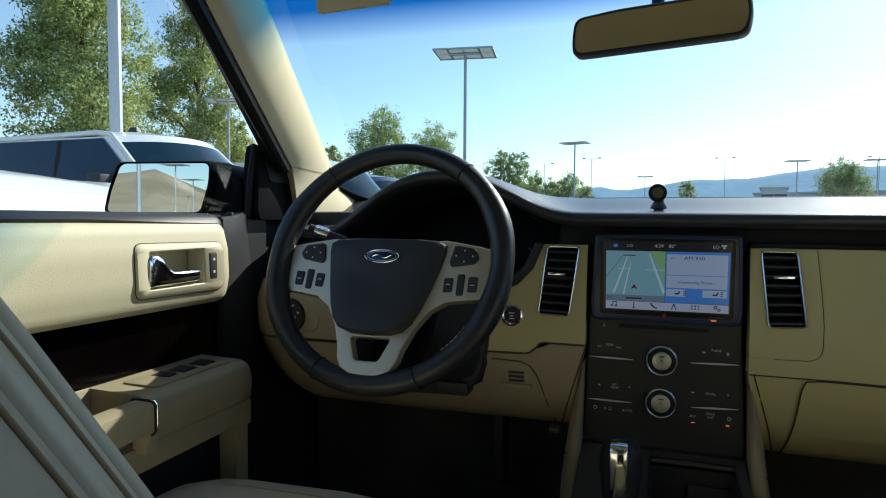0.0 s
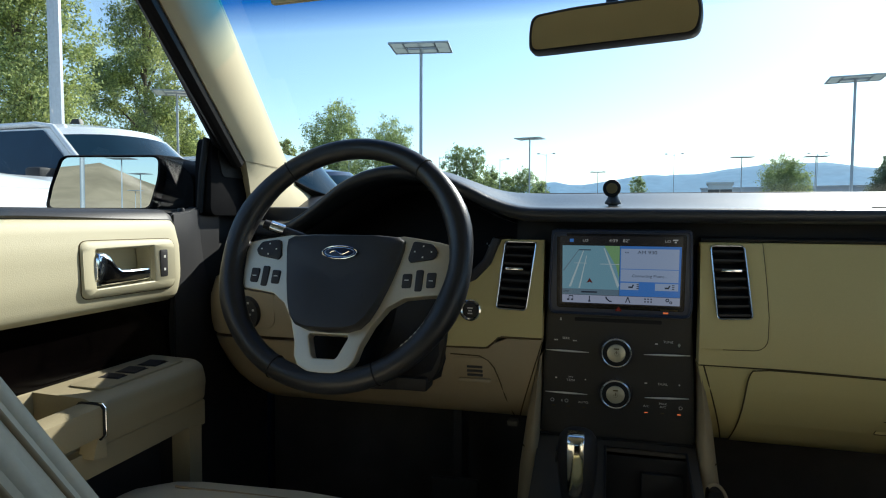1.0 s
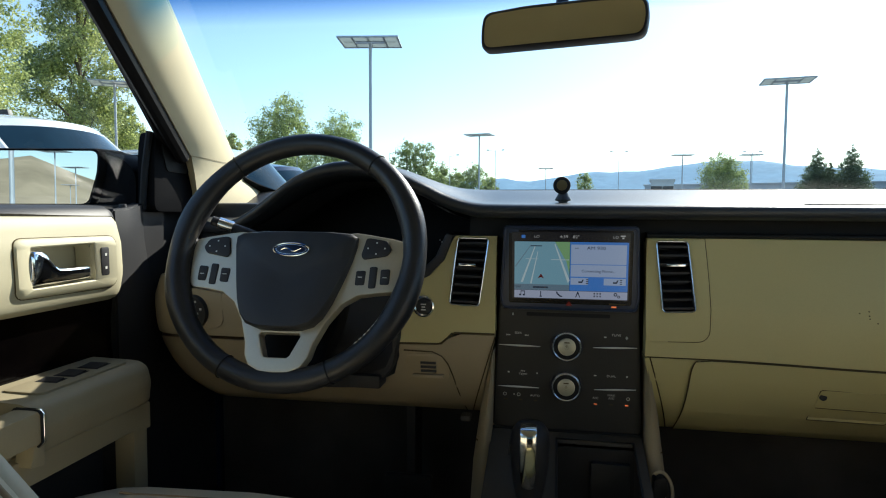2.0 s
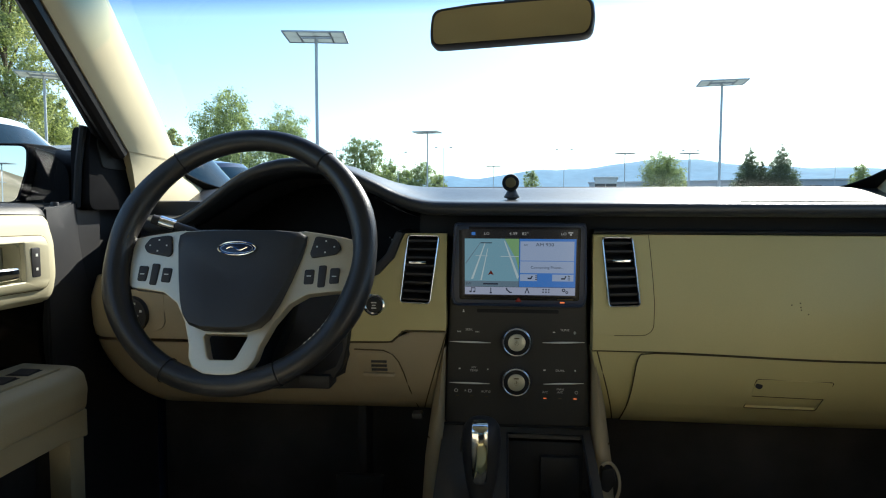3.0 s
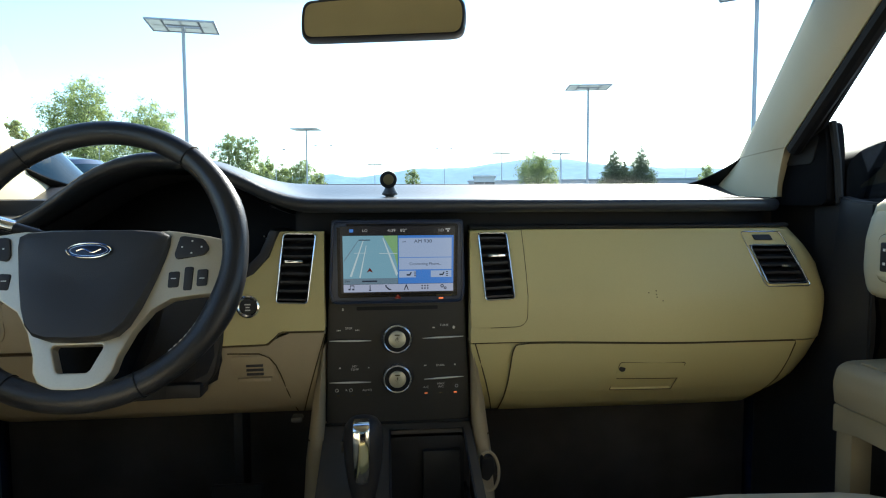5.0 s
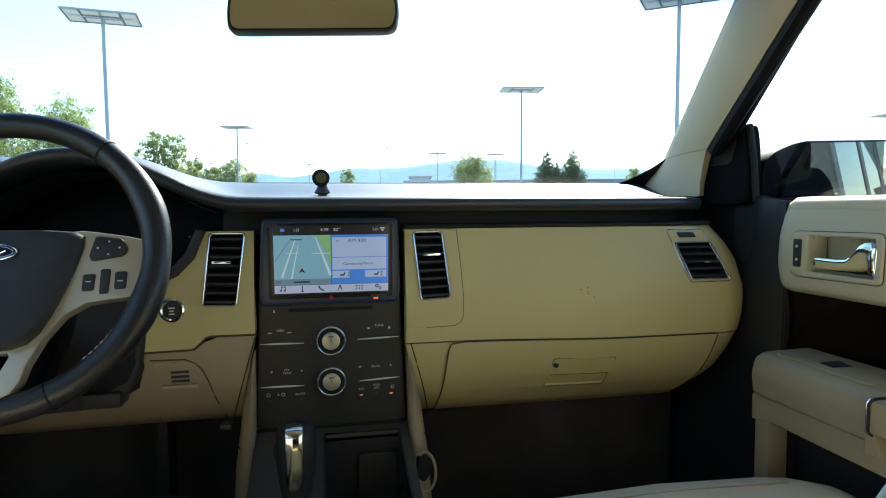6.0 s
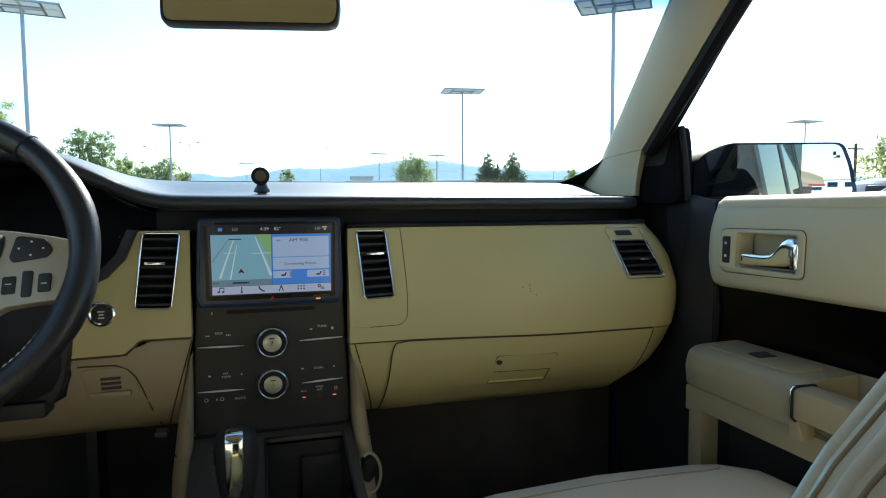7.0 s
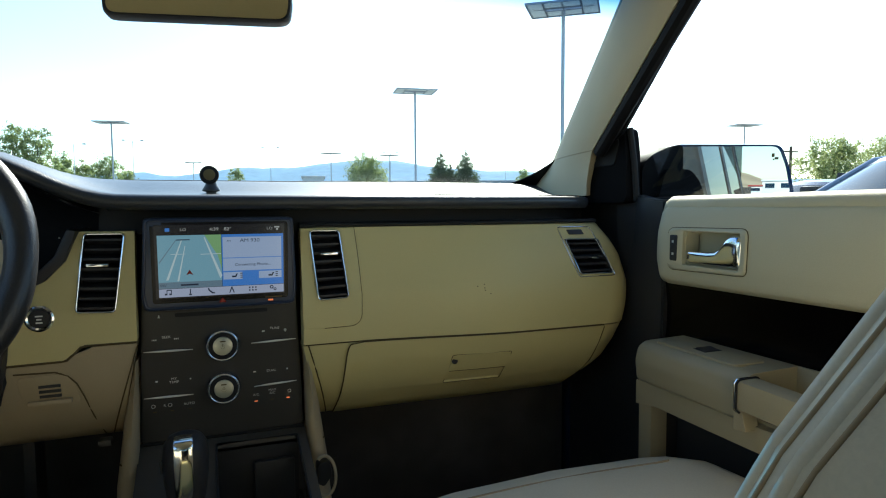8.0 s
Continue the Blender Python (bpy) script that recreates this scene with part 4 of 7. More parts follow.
for k, kz in enumerate((0.8830, 0.8150)):
    ky = on_stack(kz)
    knob = part("knob", disc((-0.003, kz), 0.0216, ky - 0.017, ky + 0.004, 40, 0.002), RUBBER, stack, "black knob with a chrome ring and champagne cap")
    part("knob_base", ring((-0.003, kz), 0.0215, 0.0275, ky - 0.002, ky + 0.004), BLACK, knob)
    part("rim", ring((-0.003, kz), 0.0206, 0.0232, ky - 0.0185, ky - 0.004), SATINCHROME, knob, "chrome ring")
    part("cap", disc((-0.003, kz), 0.0142, ky - 0.0200, ky - 0.015, 36, 0.0025), KNOBCAP, knob, "champagne metal cap")
    part("print", ring((-0.003, kz - 0.001), 0.0026, 0.0033, ky - 0.0204, ky - 0.0199, 20), SEAM, knob)
    part("print", bar(-0.0034, -0.0026, kz - 0.001, kz + 0.004, ky - 0.0203), SEAM, knob)
    part("print", bar(-0.007, 0.001, kz + 0.0065, kz + 0.0082, ky - 0.0203), SEAM, knob)
for x0, x1, zl, zr in ((-0.113, -0.045, 0.8795, 0.8785), (0.039, 0.107, 0.8805, 0.8825), (-0.1145, -0.0465, 0.808, 0.8075), (0.042, 0.108, 0.8095, 0.8125)):
    path = [(x, on_stack(zl) - 0.003, zl + (zr - zl) * s) for x, s in ((x0, 0), (x0 + 0.02, 0.3), ((x0 + x1) / 2, 0.5), (x1 - 0.02, 0.7), (x1, 1))]
    part("bright_bar", tube(path, lambda q: 0.0005 + 0.0012 * math.sin(math.pi * q) ** 0.6, 8), BRIGHTBAR, stack, "thin bright metal bar")


def stack_text(body, size, x, z):
    lettering(body, size, (x, on_stack(z) - 0.0012, z), stack, ICON, tilt=96, squeeze=1.1)


stack_text("SEEK", 0.0052, -0.081, 0.900)
stack_text("TUNE", 0.0052, 0.0745, 0.902)
stack_text("MY\nTEMP", 0.0052, -0.073, 0.832)
stack_text("DUAL", 0.0052, 0.069, 0.833)
stack_text("AUTO", 0.0052, -0.053, 0.793)
stack_text("A/C", 0.0052, 0.045, 0.795)
stack_text("MAX\nA/C", 0.0052, 0.070, 0.798)
for x, z, w in ((0.0575, 0.898, 0.004), (0.091, 0.8975, 0.004), (0.0435, 0.833, 0.004), (-0.097, 0.832, 0.003), (-0.050, 0.832, 0.002), (0.0935, 0.833, 0.002)):
    stack_bar("print", x - w / 2, x + w / 2, z - 0.0009, z + 0.0009, ICON)
stack_bar("print", 0.0900, 0.0918, 0.8950, 0.9, ICON)


def skip_mark(x, z, way):
    """Two small triangles and a bar."""
    y = on_stack(z) - 0.0008
    bm = bmesh.new()
    for k in (0, 1):
        a = x + way * k * 0.0026
        bm.faces.new([bm.verts.new((px, y, pz)) for px, pz in ((a, z - 0.0013), (a + way * 0.0026, z), (a, z + 0.0013))])
    a = x + way * 0.0054
    bm.faces.new([bm.verts.new((px, y, pz)) for px, pz in ((a, z - 0.0013), (a + way * 0.0007, z - 0.0013), (a + way * 0.0007, z + 0.0013), (a, z + 0.0013))])
    part("print", bm, ICON, stack, smooth=0)


skip_mark(-0.0945, 0.8965, -1)
skip_mark(-0.0705, 0.8965, 1)
for x in (-0.103, -0.080):
    part("print", ring((x, 0.7935), 0.0022, 0.003, on_stack(0.7935) - 0.001, on_stack(0.7935), 14), ICON, stack)
stack_text("R", 0.0052, -0.0872, 0.7935)
part("print", ring((0.0965, 0.7955), 0.002, 0.0029, on_stack(0.7955) - 0.001, on_stack(0.7955), 14), ICON, stack)
for x, m in ((0.045, G_AMBER), (0.0945, G_AMBER), (0.070, SEAM), (-0.101, SEAM), (-0.077, SEAM), (-0.052, SEAM)):
    stack_bar("indicator", x - 0.0026, x + 0.0026, 0.7838, 0.7848, m)
stack_bar("print", -0.0915, -0.0885, 0.9295, 0.9305, ICON)
stack_bar("print", -0.0908, -0.0892, 0.931, 0.9335, ICON)

# ---- phone holder on the dash ----
holder = thing("phone_holder", (-0.014, 1.04, 1.118), "small dark magnetic phone holder standing on the dash top", "phone holder")
hx, hy, hz = -0.0135, 1.02, 1.1450
foot = [[(hx + 0.0025 + r * math.cos(a), hy + r * math.sin(a), z) for a in spread(0, 2 * math.pi, 24)[:-1]] for r, z in ((0.0085, 1.104), (0.0080, 1.1165), (0.0140, 1.1185), (0.0142, 1.1205), (0.0110, 1.1265), (0.0085, 1.1310), (0.0085, 1.138))]
part("foot", loft(foot), plain("grey_plastic", (0.05, 0.05, 0.055), 0.35), holder, smooth=50)
head = disc((hx, hz), 0.0152, hy - 0.012, hy + 0.006, 36, 0.003)
part("head", head, RUBBER, holder, "round black head")
part("face", disc((hx, hz), 0.0092, hy - 0.0135, hy - 0.008, 32, 0.001), plain("dull_brass", (0.16, 0.12, 0.05), 0.5, 0.3), holder, "dull brass magnet face")

# ---- steering wheel ----
WC, WT = Vector((-0.385, 0.712, 1.036)), 22.0
WM = Matrix.Translation(WC) @ pose(0, 0, 0, -WT)
wheel = thing("steering_wheel", (-0.374, 0.80, 1.0), "black leather steering wheel with satin silver spokes", "steering wheel")


DISH = 0.018  # the hub sits this far behind the rim


def wheel_part(name, bm, material, label="", parent=None, smooth=35.0, dish=DISH):
    bm.transform(WM @ pose(0, dish, 0))
    return part(name, bm, material, parent or wheel, label, smooth)


RW = 0.1742
def rim_radius(s):
    a = abs(((s * 360 + 180) % 360) - 180)  # degrees from the right-hand side
    grip = math.exp(-((a - 22) / 14) ** 2) + math.exp(-((a - 158) / 14) ** 2)
    return 0.0158 + 0.0025 * grip


rim_path = [(RW * math.cos(2 * math.pi * i / 72), 0, RW * math.sin(2 * math.pi * i / 72)) for i in range(72)]
rim_bm = tube(rim_path, lambda s: rim_radius(s * 71 / 72), 14, closed=True)
rim_ob = wheel_part("rim", rim_bm, RIM, "black leather rim", smooth=80, dish=0)
for a in (52.5, 127.5, 245.0, 295.0):
    c, s = math.cos(radians(a)), math.sin(radians(a))
    seam = [(RW * c + 0.0163 * math.cos(q) * c, -0.0163 * math.sin(q), RW * s + 0.0163 * math.cos(q) * s) for q in spread(0, 2 * math.pi, 20)[:-1]]
    wheel_part("seam", tube(seam, 0.0010, 6, True), RUBBER, parent=rim_ob, dish=0)
for a0, a1 in ((-48, -20), (160, 172), (10, 45)):
    for a in spread(a0, a1, max(3, int((a1 - a0) / 2.6))):
        c, s = math.cos(radians(a)), math.sin(radians(a))
        r = RW - 0.0135
        d = (-s * 0.0022, c * 0.0022)
        st = tube([(r * c - d[0], -0.0095, r * s - d[1]), (r * c + d[0] * 1.0, -0.0100, r * s + d[1])], 0.0007, 5)
        wheel_part("stitch", st, ICON if a0 == -48 else SEAM, parent=rim_ob, dish=0)
half_plate = [(0, 0.028), (0.085, 0.037), (0.100, 0.035), (0.135, 0.029), (0.151, 0.025), (0.155, 0.004), (0.149, -0.042), (0.143, -0.048), (0.123, -0.050), (0.097, -0.054), (0.076, -0.068), (0.059, -0.094), (0.047, -0.124), (0.0435, -0.142), (0.036, -0.1545), (0.020, -0.1625), (0, -0.1635)]
hole = [(0, -0.1435), (0.015, -0.1435), (0.0185, -0.140), (0.0285, -0.114), (0.0270, -0.110), (0, -0.110)]
plate = bmesh.new()
for sgn in (-1, 1):
    pts = [(sgn * x, z) for x, z in half_plate + hole]
    add(plate, prism(pts, -0.012, 0.006, "y"))
bmesh.ops.remove_doubles(plate, verts=plate.verts, dist=1e-5)
bmesh.ops.delete(plate, geom=[f for f in plate.faces if all(abs(v.co.x) < 1e-5 for v in f.verts)], context="FACES")
bmesh.ops.recalc_face_normals(plate, faces=plate.faces)
for v in plate.verts:
    v.co.y += 0.12 * min(0.0, v.co.z + 0.02)
    v.co.x *= 1.025
spokes = wheel_part("spoke_plate", bevel(plate, 0.006, 4, 40), SILVER, "satin silver spoke plate")
pad_half = [(0.0, 0.0375), (0.05, 0.0372), (0.082, 0.0345), (0.0915, 0.029), (0.0915, 0.016), (0.0875, -0.004), (0.0780, -0.036), (0.0670, -0.068), (0.0570, -0.089), (0.0460, -0.1010), (0.030, -0.1065), (0, -0.108)]
pad_pts = pad_half + [(-x, z) for x, z in pad_half[-2:0:-1]]
pad_rings = []
for k, (sc, y) in enumerate(((1.0, 0.004), (1.0, -0.011), (0.988, -0.0165), (0.955, -0.0205), (0.80, -0.024), (0.5, -0.0265), (0.15, -0.027))):
    pad_rings.append([(x * sc, y + 0.22 * min(0.0, z * sc), -0.035 + (z + 0.035) * sc) for x, z in pad_pts])
hub = wheel_part("airbag_cover", loft(pad_rings), PAD, "dark grained airbag cover", smooth=40)
oval = [(0.0262 * math.cos(a), 0.0060 + 0.0094 * math.sin(a)) for a in spread(0, 2 * math.pi, 40)[:-1]]
wheel_part("emblem", prism(oval, -0.0285, -0.022, "y", 0.0008), plain("dark_blue_enamel", (0.012, 0.02, 0.05), 0.2), "dark oval emblem with a bright rim", hub)
wheel_part("emblem_rim", tube([(x, -0.0286, z) for x, z in oval], 0.0009, 6, True), CHROME, parent=hub)
inner = [(0.0222 * math.cos(a), 0.0060 + 0.0070 * math.sin(a)) for a in spread(0, 2 * math.pi, 32)[:-1]]
wheel_part("emblem_line", tube([(x, -0.0287, z) for x, z in inner], 0.00035, 5, True), CHROME, parent=hub)
wheel_part("emblem_stroke", tube([(x, -0.0288, 0.0055 + 0.0022 * math.sin((x + 0.014) * 260)) for x in spread(-0.0145, 0.0145, 28)], 0.0008, 5), CHROME, parent=hub)
for sgn in (-1, 1):
    pod = [(sgn * x, z) for x, z in ((0.103, 0.0275), (0.108, 0.0285), (0.133, 0.0245), (0.1405, 0.012), (0.135, 0.003), (0.101, -0.003), (0.0975, 0.003))]
    cp = wheel_part("switch_pad", prism(rounded(pod, 0.004), -0.0165, -0.008, "y", 0.002), BLACK, "black switch pad", spokes)
    for dx, dz in ((0, 0.008), (0, -0.008), (0.012, 0), (-0.012, 0)):
        wheel_part("print", box(sgn * 0.119 + dx - 0.001, sgn * 0.119 + dx + 0.001, -0.0172, -0.016, 0.013 + dz - 0.001, 0.013 + dz + 0.001), ICON, parent=spokes)
    for cx, w, h in ((0.1000, 0.0068, 0.0105), (0.1175, 0.0054, 0.0155), (0.1345, 0.0066, 0.0110)):
        btn = rounded([(sgn * cx - w, -h), (sgn * cx + w, -h), (sgn * cx + w, h), (sgn * cx - w, h)], 0.003)
        btn = [(x, z - 0.0285 + 0.06 * (abs(x) - 0.115)) for x, z in btn]
        wheel_part("switch", prism(btn, -0.0165, -0.008, "y", 0.0018), BLACK, "black rocker switch", spokes)
        if cx != 0.1175:
            wheel_part("print", box(sgn * cx - 0.003, sgn * cx + 0.003, -0.0170, -0.016, -0.0290, -0.0278), ICON, parent=spokes)
    # leather ears that carry the spokes into the rim
    ear = loft([[(sgn * (0.146 + 0.03 * k / 4), 0.004 + DISH * (1 - k / 4) + 0.011 * math.cos(a), -0.010 + (0.036 + 0.012 * (k / 4) ** 2) * math.sin(a)) for a in spread(0, 2 * math.pi, 14)[:-1]] for k in range(5)])
    wheel_part("ear", ear, RIM, parent=rim_ob, smooth=80, dish=0)
wheel_part("lower_spoke_link", loft([[(0.034 * k, 0.004 + 0.009 * math.cos(a), -0.160 + 0.014 * math.sin(a)) for a in spread(0, 2 * math.pi, 12)[:-1]] for k in (-1, 0, 1)]), RIM, parent=rim_ob, smooth=80)
wheel_part("hub_back", prism(rounded([(-0.075, 0.025), (0.075, 0.025), (0.06, -0.08), (0.040, -0.150), (-0.040, -0.150), (-0.06, -0.08)], 0.015), 0.034, 0.07, "y", 0.008), GAUGE)

column = thing("steering_column", (-0.374, 0.86, 0.95), "black steering column cover with stalks", "steering column")
col_rings = []
for y, w, h, z in ((0.76, 0.062, 0.058, 0.985), (0.80, 0.075, 0.075, 0.965), (0.86, 0.10, 0.10, 0.935), (0.93, 0.115, 0.12, 0.915)):
    col_rings.append([(-0.385 + w * max(-1, min(1, 1.25 * math.cos(a))), y, z + h * max(-1, min(1, 1.25 * math.sin(a)))) for a in spread(0, 2 * math.pi, 24)[:-1]])
part("shroud", loft(col_rings), BLACK, column, smooth=50)
part("knee_opening", prism(rounded([(-0.485, 0.985), (-0.275, 0.985), (-0.272, 0.90), (-0.285, 0.835), (-0.32, 0.805), (-0.43, 0.80), (-0.475, 0.84)], 0.02), 0.868, 0.93, "y", 0.006), BLACK, column)
part("lever_block", box(-0.354, -0.302, 0.856, 0.90, 0.808, 0.830, 0.004), BLACK, column)
stalk = part("stalk", tube([(-0.44, 0.80, 1.035), (-0.49, 0.79, 1.062), (-0.545, 0.775, 1.083)], lambda s: 0.0085 - 0.001 * s, 12), BLACK, column, "dark turn signal stalk")
part("stalk_tip", tube([(-0.515, 0.783, 1.0725), (-0.535, 0.777, 1.080)], 0.0088, 12), CHROME, stalk)
part("stalk", tube([(-0.31, 0.80, 1.035), (-0.26, 0.79, 1.05)], 0.008, 12), BLACK, column)

# ---- centre console with shifter ----
console = thing("center_console", (0, 0.75, 0.40), "dark centre console with beige padded flanks and an open bin", "console")


def con_z(y):
    return 0.732 - (0.93 - y) * 0.42


def con_face(u, v):
    y = 0.932 - v * 0.40
    half = 0.1225 + 0.008 * v
    return (-0.002 + (u - 0.5) * 2 * half, y, con_z(y))


BIN = (0.44, 0.94, 0.045, 0.62)
us_c = sorted(set(spread(0, BIN[0], 5) + spread(BIN[0], BIN[1], 6) + [1.0]))
vs_c = sorted(set([0] + spread(BIN[2], BIN[3], 6) + [0.8, 1.0]))
part("top_plate", panel(us_c, vs_c, con_face, (0, 0, -0.012), [BIN], edge=0.002), CONSOLE, console, "dark console top plate", smooth=40)
bx0, bx1 = con_face(BIN[0], 0.3)[0], con_face(BIN[1], 0.3)[0]
part("bin", add(add(box(bx0 - 0.003, bx1 + 0.003, 0.66, 0.93, 0.585, 0.592), box(bx0 - 0.006, bx0, 0.66, 0.93, 0.585, con_z(0.69) - 0.006)), box(bx1, bx1 + 0.006, 0.66, 0.93, 0.585, con_z(0.69) - 0.006)), BLACK, console, "dark open storage bin")
part("bin_back", box(bx0, bx1, 0.914, 0.924, 0.585, con_z(0.92) - 0.01), BLACK, console)
part("bin_insert", box(bx0 + 0.055, bx1 - 0.008, 0.90, 0.912, 0.60, con_z(0.92) - 0.035, 0.003), BLACK, console)
part("bin_edge", tube([con_face(u, v) for u, v in ((BIN[0], BIN[3]), (BIN[0], BIN[2]), (BIN[1], BIN[2]), (BIN[1], BIN[3]))], 0.0022, 6), BLACK, console)
part("panel_gap", tube([(x, 0.929, 0.7335) for x in (-0.124, 0.0, 0.120)], 0.0025, 6), RUBBER, console)
for side in (-1, 1):
    rings = []
    for k, t in enumerate(spread(0, 1, 12)):
        z = 0.868 - t * 0.36
        y = float(np.interp(t, [0, 0.35, 0.6, 1], [0.905, 0.90, 0.885, 0.83]))
        xi = 0.1205 + 0.005 * min(1, t * 1.6)
        xo = xi + float(np.interp(t, [0, 0.25, 0.5, 1], [0.005, 0.021, 0.030, 0.034]))
        rings.append([(side * xi, y + 0.10, z), (side * xi, y + 0.002, z + 0.002), (side * (xi + 0.35 * (xo - xi)), y - 0.004, z), (side * (xi + 0.8 * (xo - xi)), y + 0.004, z - 0.003), (side * xo, y + 0.022, z - 0.006), (side * xo, y + 0.12, z - 0.006)])
    fl = part("flank_pad", loft(rings), LOWER, console, "beige padded flank", smooth=70)
    part("seam", tube([(side * 0.127, 0.897, 0.708), (side * 0.138, 0.8965, 0.714), (side * 0.149, 0.906, 0.718)], 0.0011, 6), SEAM, fl)
part("side_wall", add(box(-0.155, -0.13, 0.10, 1.0, 0.40, 0.60), box(0.13, 0.155, 0.10, 1.0, 0.40, 0.60)), BEIGE, console)
part("rear_box", box(-0.13, 0.13, 0.10, 0.52, 0.40, 0.60, 0.02), BEIGE, console)
# elastic loop pocket on the passenger side
part("pocket_loop", tube([(0.141 + 0.017 * math.sin(a), 0.862 - 0.008 * math.cos(a), 0.671 - 0.029 * math.cos(a)) for a in spread(-0.7, 3.7, 22)], 0.0026, 8), LOWER, console, "beige loop at the side pocket")
part("pocket", prism(rounded([(0.131, 0.688), (0.150, 0.693), (0.154, 0.668), (0.142, 0.650), (0.130, 0.656)], 0.006), 0.868, 0.905, "y", 0.003), BLACK, console)

shifter = thing("gear_shifter", (-0.055, 0.79, 0.665), "black gear shifter with a chrome strip on its grip", "gear lever")


def shift_ring(z, w, d, y):
    return [(-0.0555 + w * math.cos(a), y + d * math.sin(a), z) for a in spread(0, 2 * math.pi, 24)[:-1]]


knob_rings = [shift_ring(z, w, d, y) for z, w, d, y in ((0.640, 0.016, 0.016, 0.770), (0.685, 0.018, 0.018, 0.775), (0.705, 0.023, 0.024, 0.778), (0.735, 0.0275, 0.030, 0.781), (0.765, 0.029, 0.033, 0.783), (0.782, 0.0265, 0.031, 0.785), (0.790, 0.021, 0.024, 0.786), (0.7935, 0.010, 0.011, 0.787))]
part("grip", loft(knob_rings), BLACK, shifter, "dark shifter grip", smooth=80)
strip = []
for z, y, w in ((0.7095, 0.7520, 0.0050), (0.7115, 0.7512, 0.0080), (0.7155, 0.7503, 0.0097), (0.735, 0.7485, 0.0108), (0.765, 0.747, 0.0113), (0.784, 0.7475, 0.0114), (0.7915, 0.7505, 0.0114), (0.7955, 0.7565, 0.0112), (0.797, 0.764, 0.0108)):
    strip.append([(-0.057 - w, y + 0.006, z), (-0.057 - w, y + 0.001, z), (-0.057 - w * 0.86, y, z), (-0.057, y - 0.0005, z), (-0.057 + w * 0.86, y, z), (-0.057 + w, y + 0.001, z), (-0.057 + w, y + 0.006, z), (-0.057, y + 0.014, z - 0.002)])
part("chrome_strip", loft(strip), POLISHED, shifter, "chrome strip", smooth=35)
part("release_button", box(-0.0865, -0.083, 0.772, 0.786, 0.748, 0.765, 0.0015), BLACK, shifter)
part("boot", loft([shift_ring(z, w, d, 0.78) for z, w, d in ((0.665, 0.035, 0.05), (0.668, 0.03, 0.045), (0.672, 0.018, 0.02))]), BLACK, shifter)

pedal = thing("brake_pedal", (-0.30, 1.0, 0.55), "black brake pedal in the dark footwell", "pedal")
part("pedal_pad", box(-0.33, -0.24, 0.985, 1.0, 0.56, 0.61, 0.006), BLACK, pedal)
part("pedal_arm", box(-0.29, -0.275, 1.0, 1.06, 0.58, 0.78), BLACK, pedal)


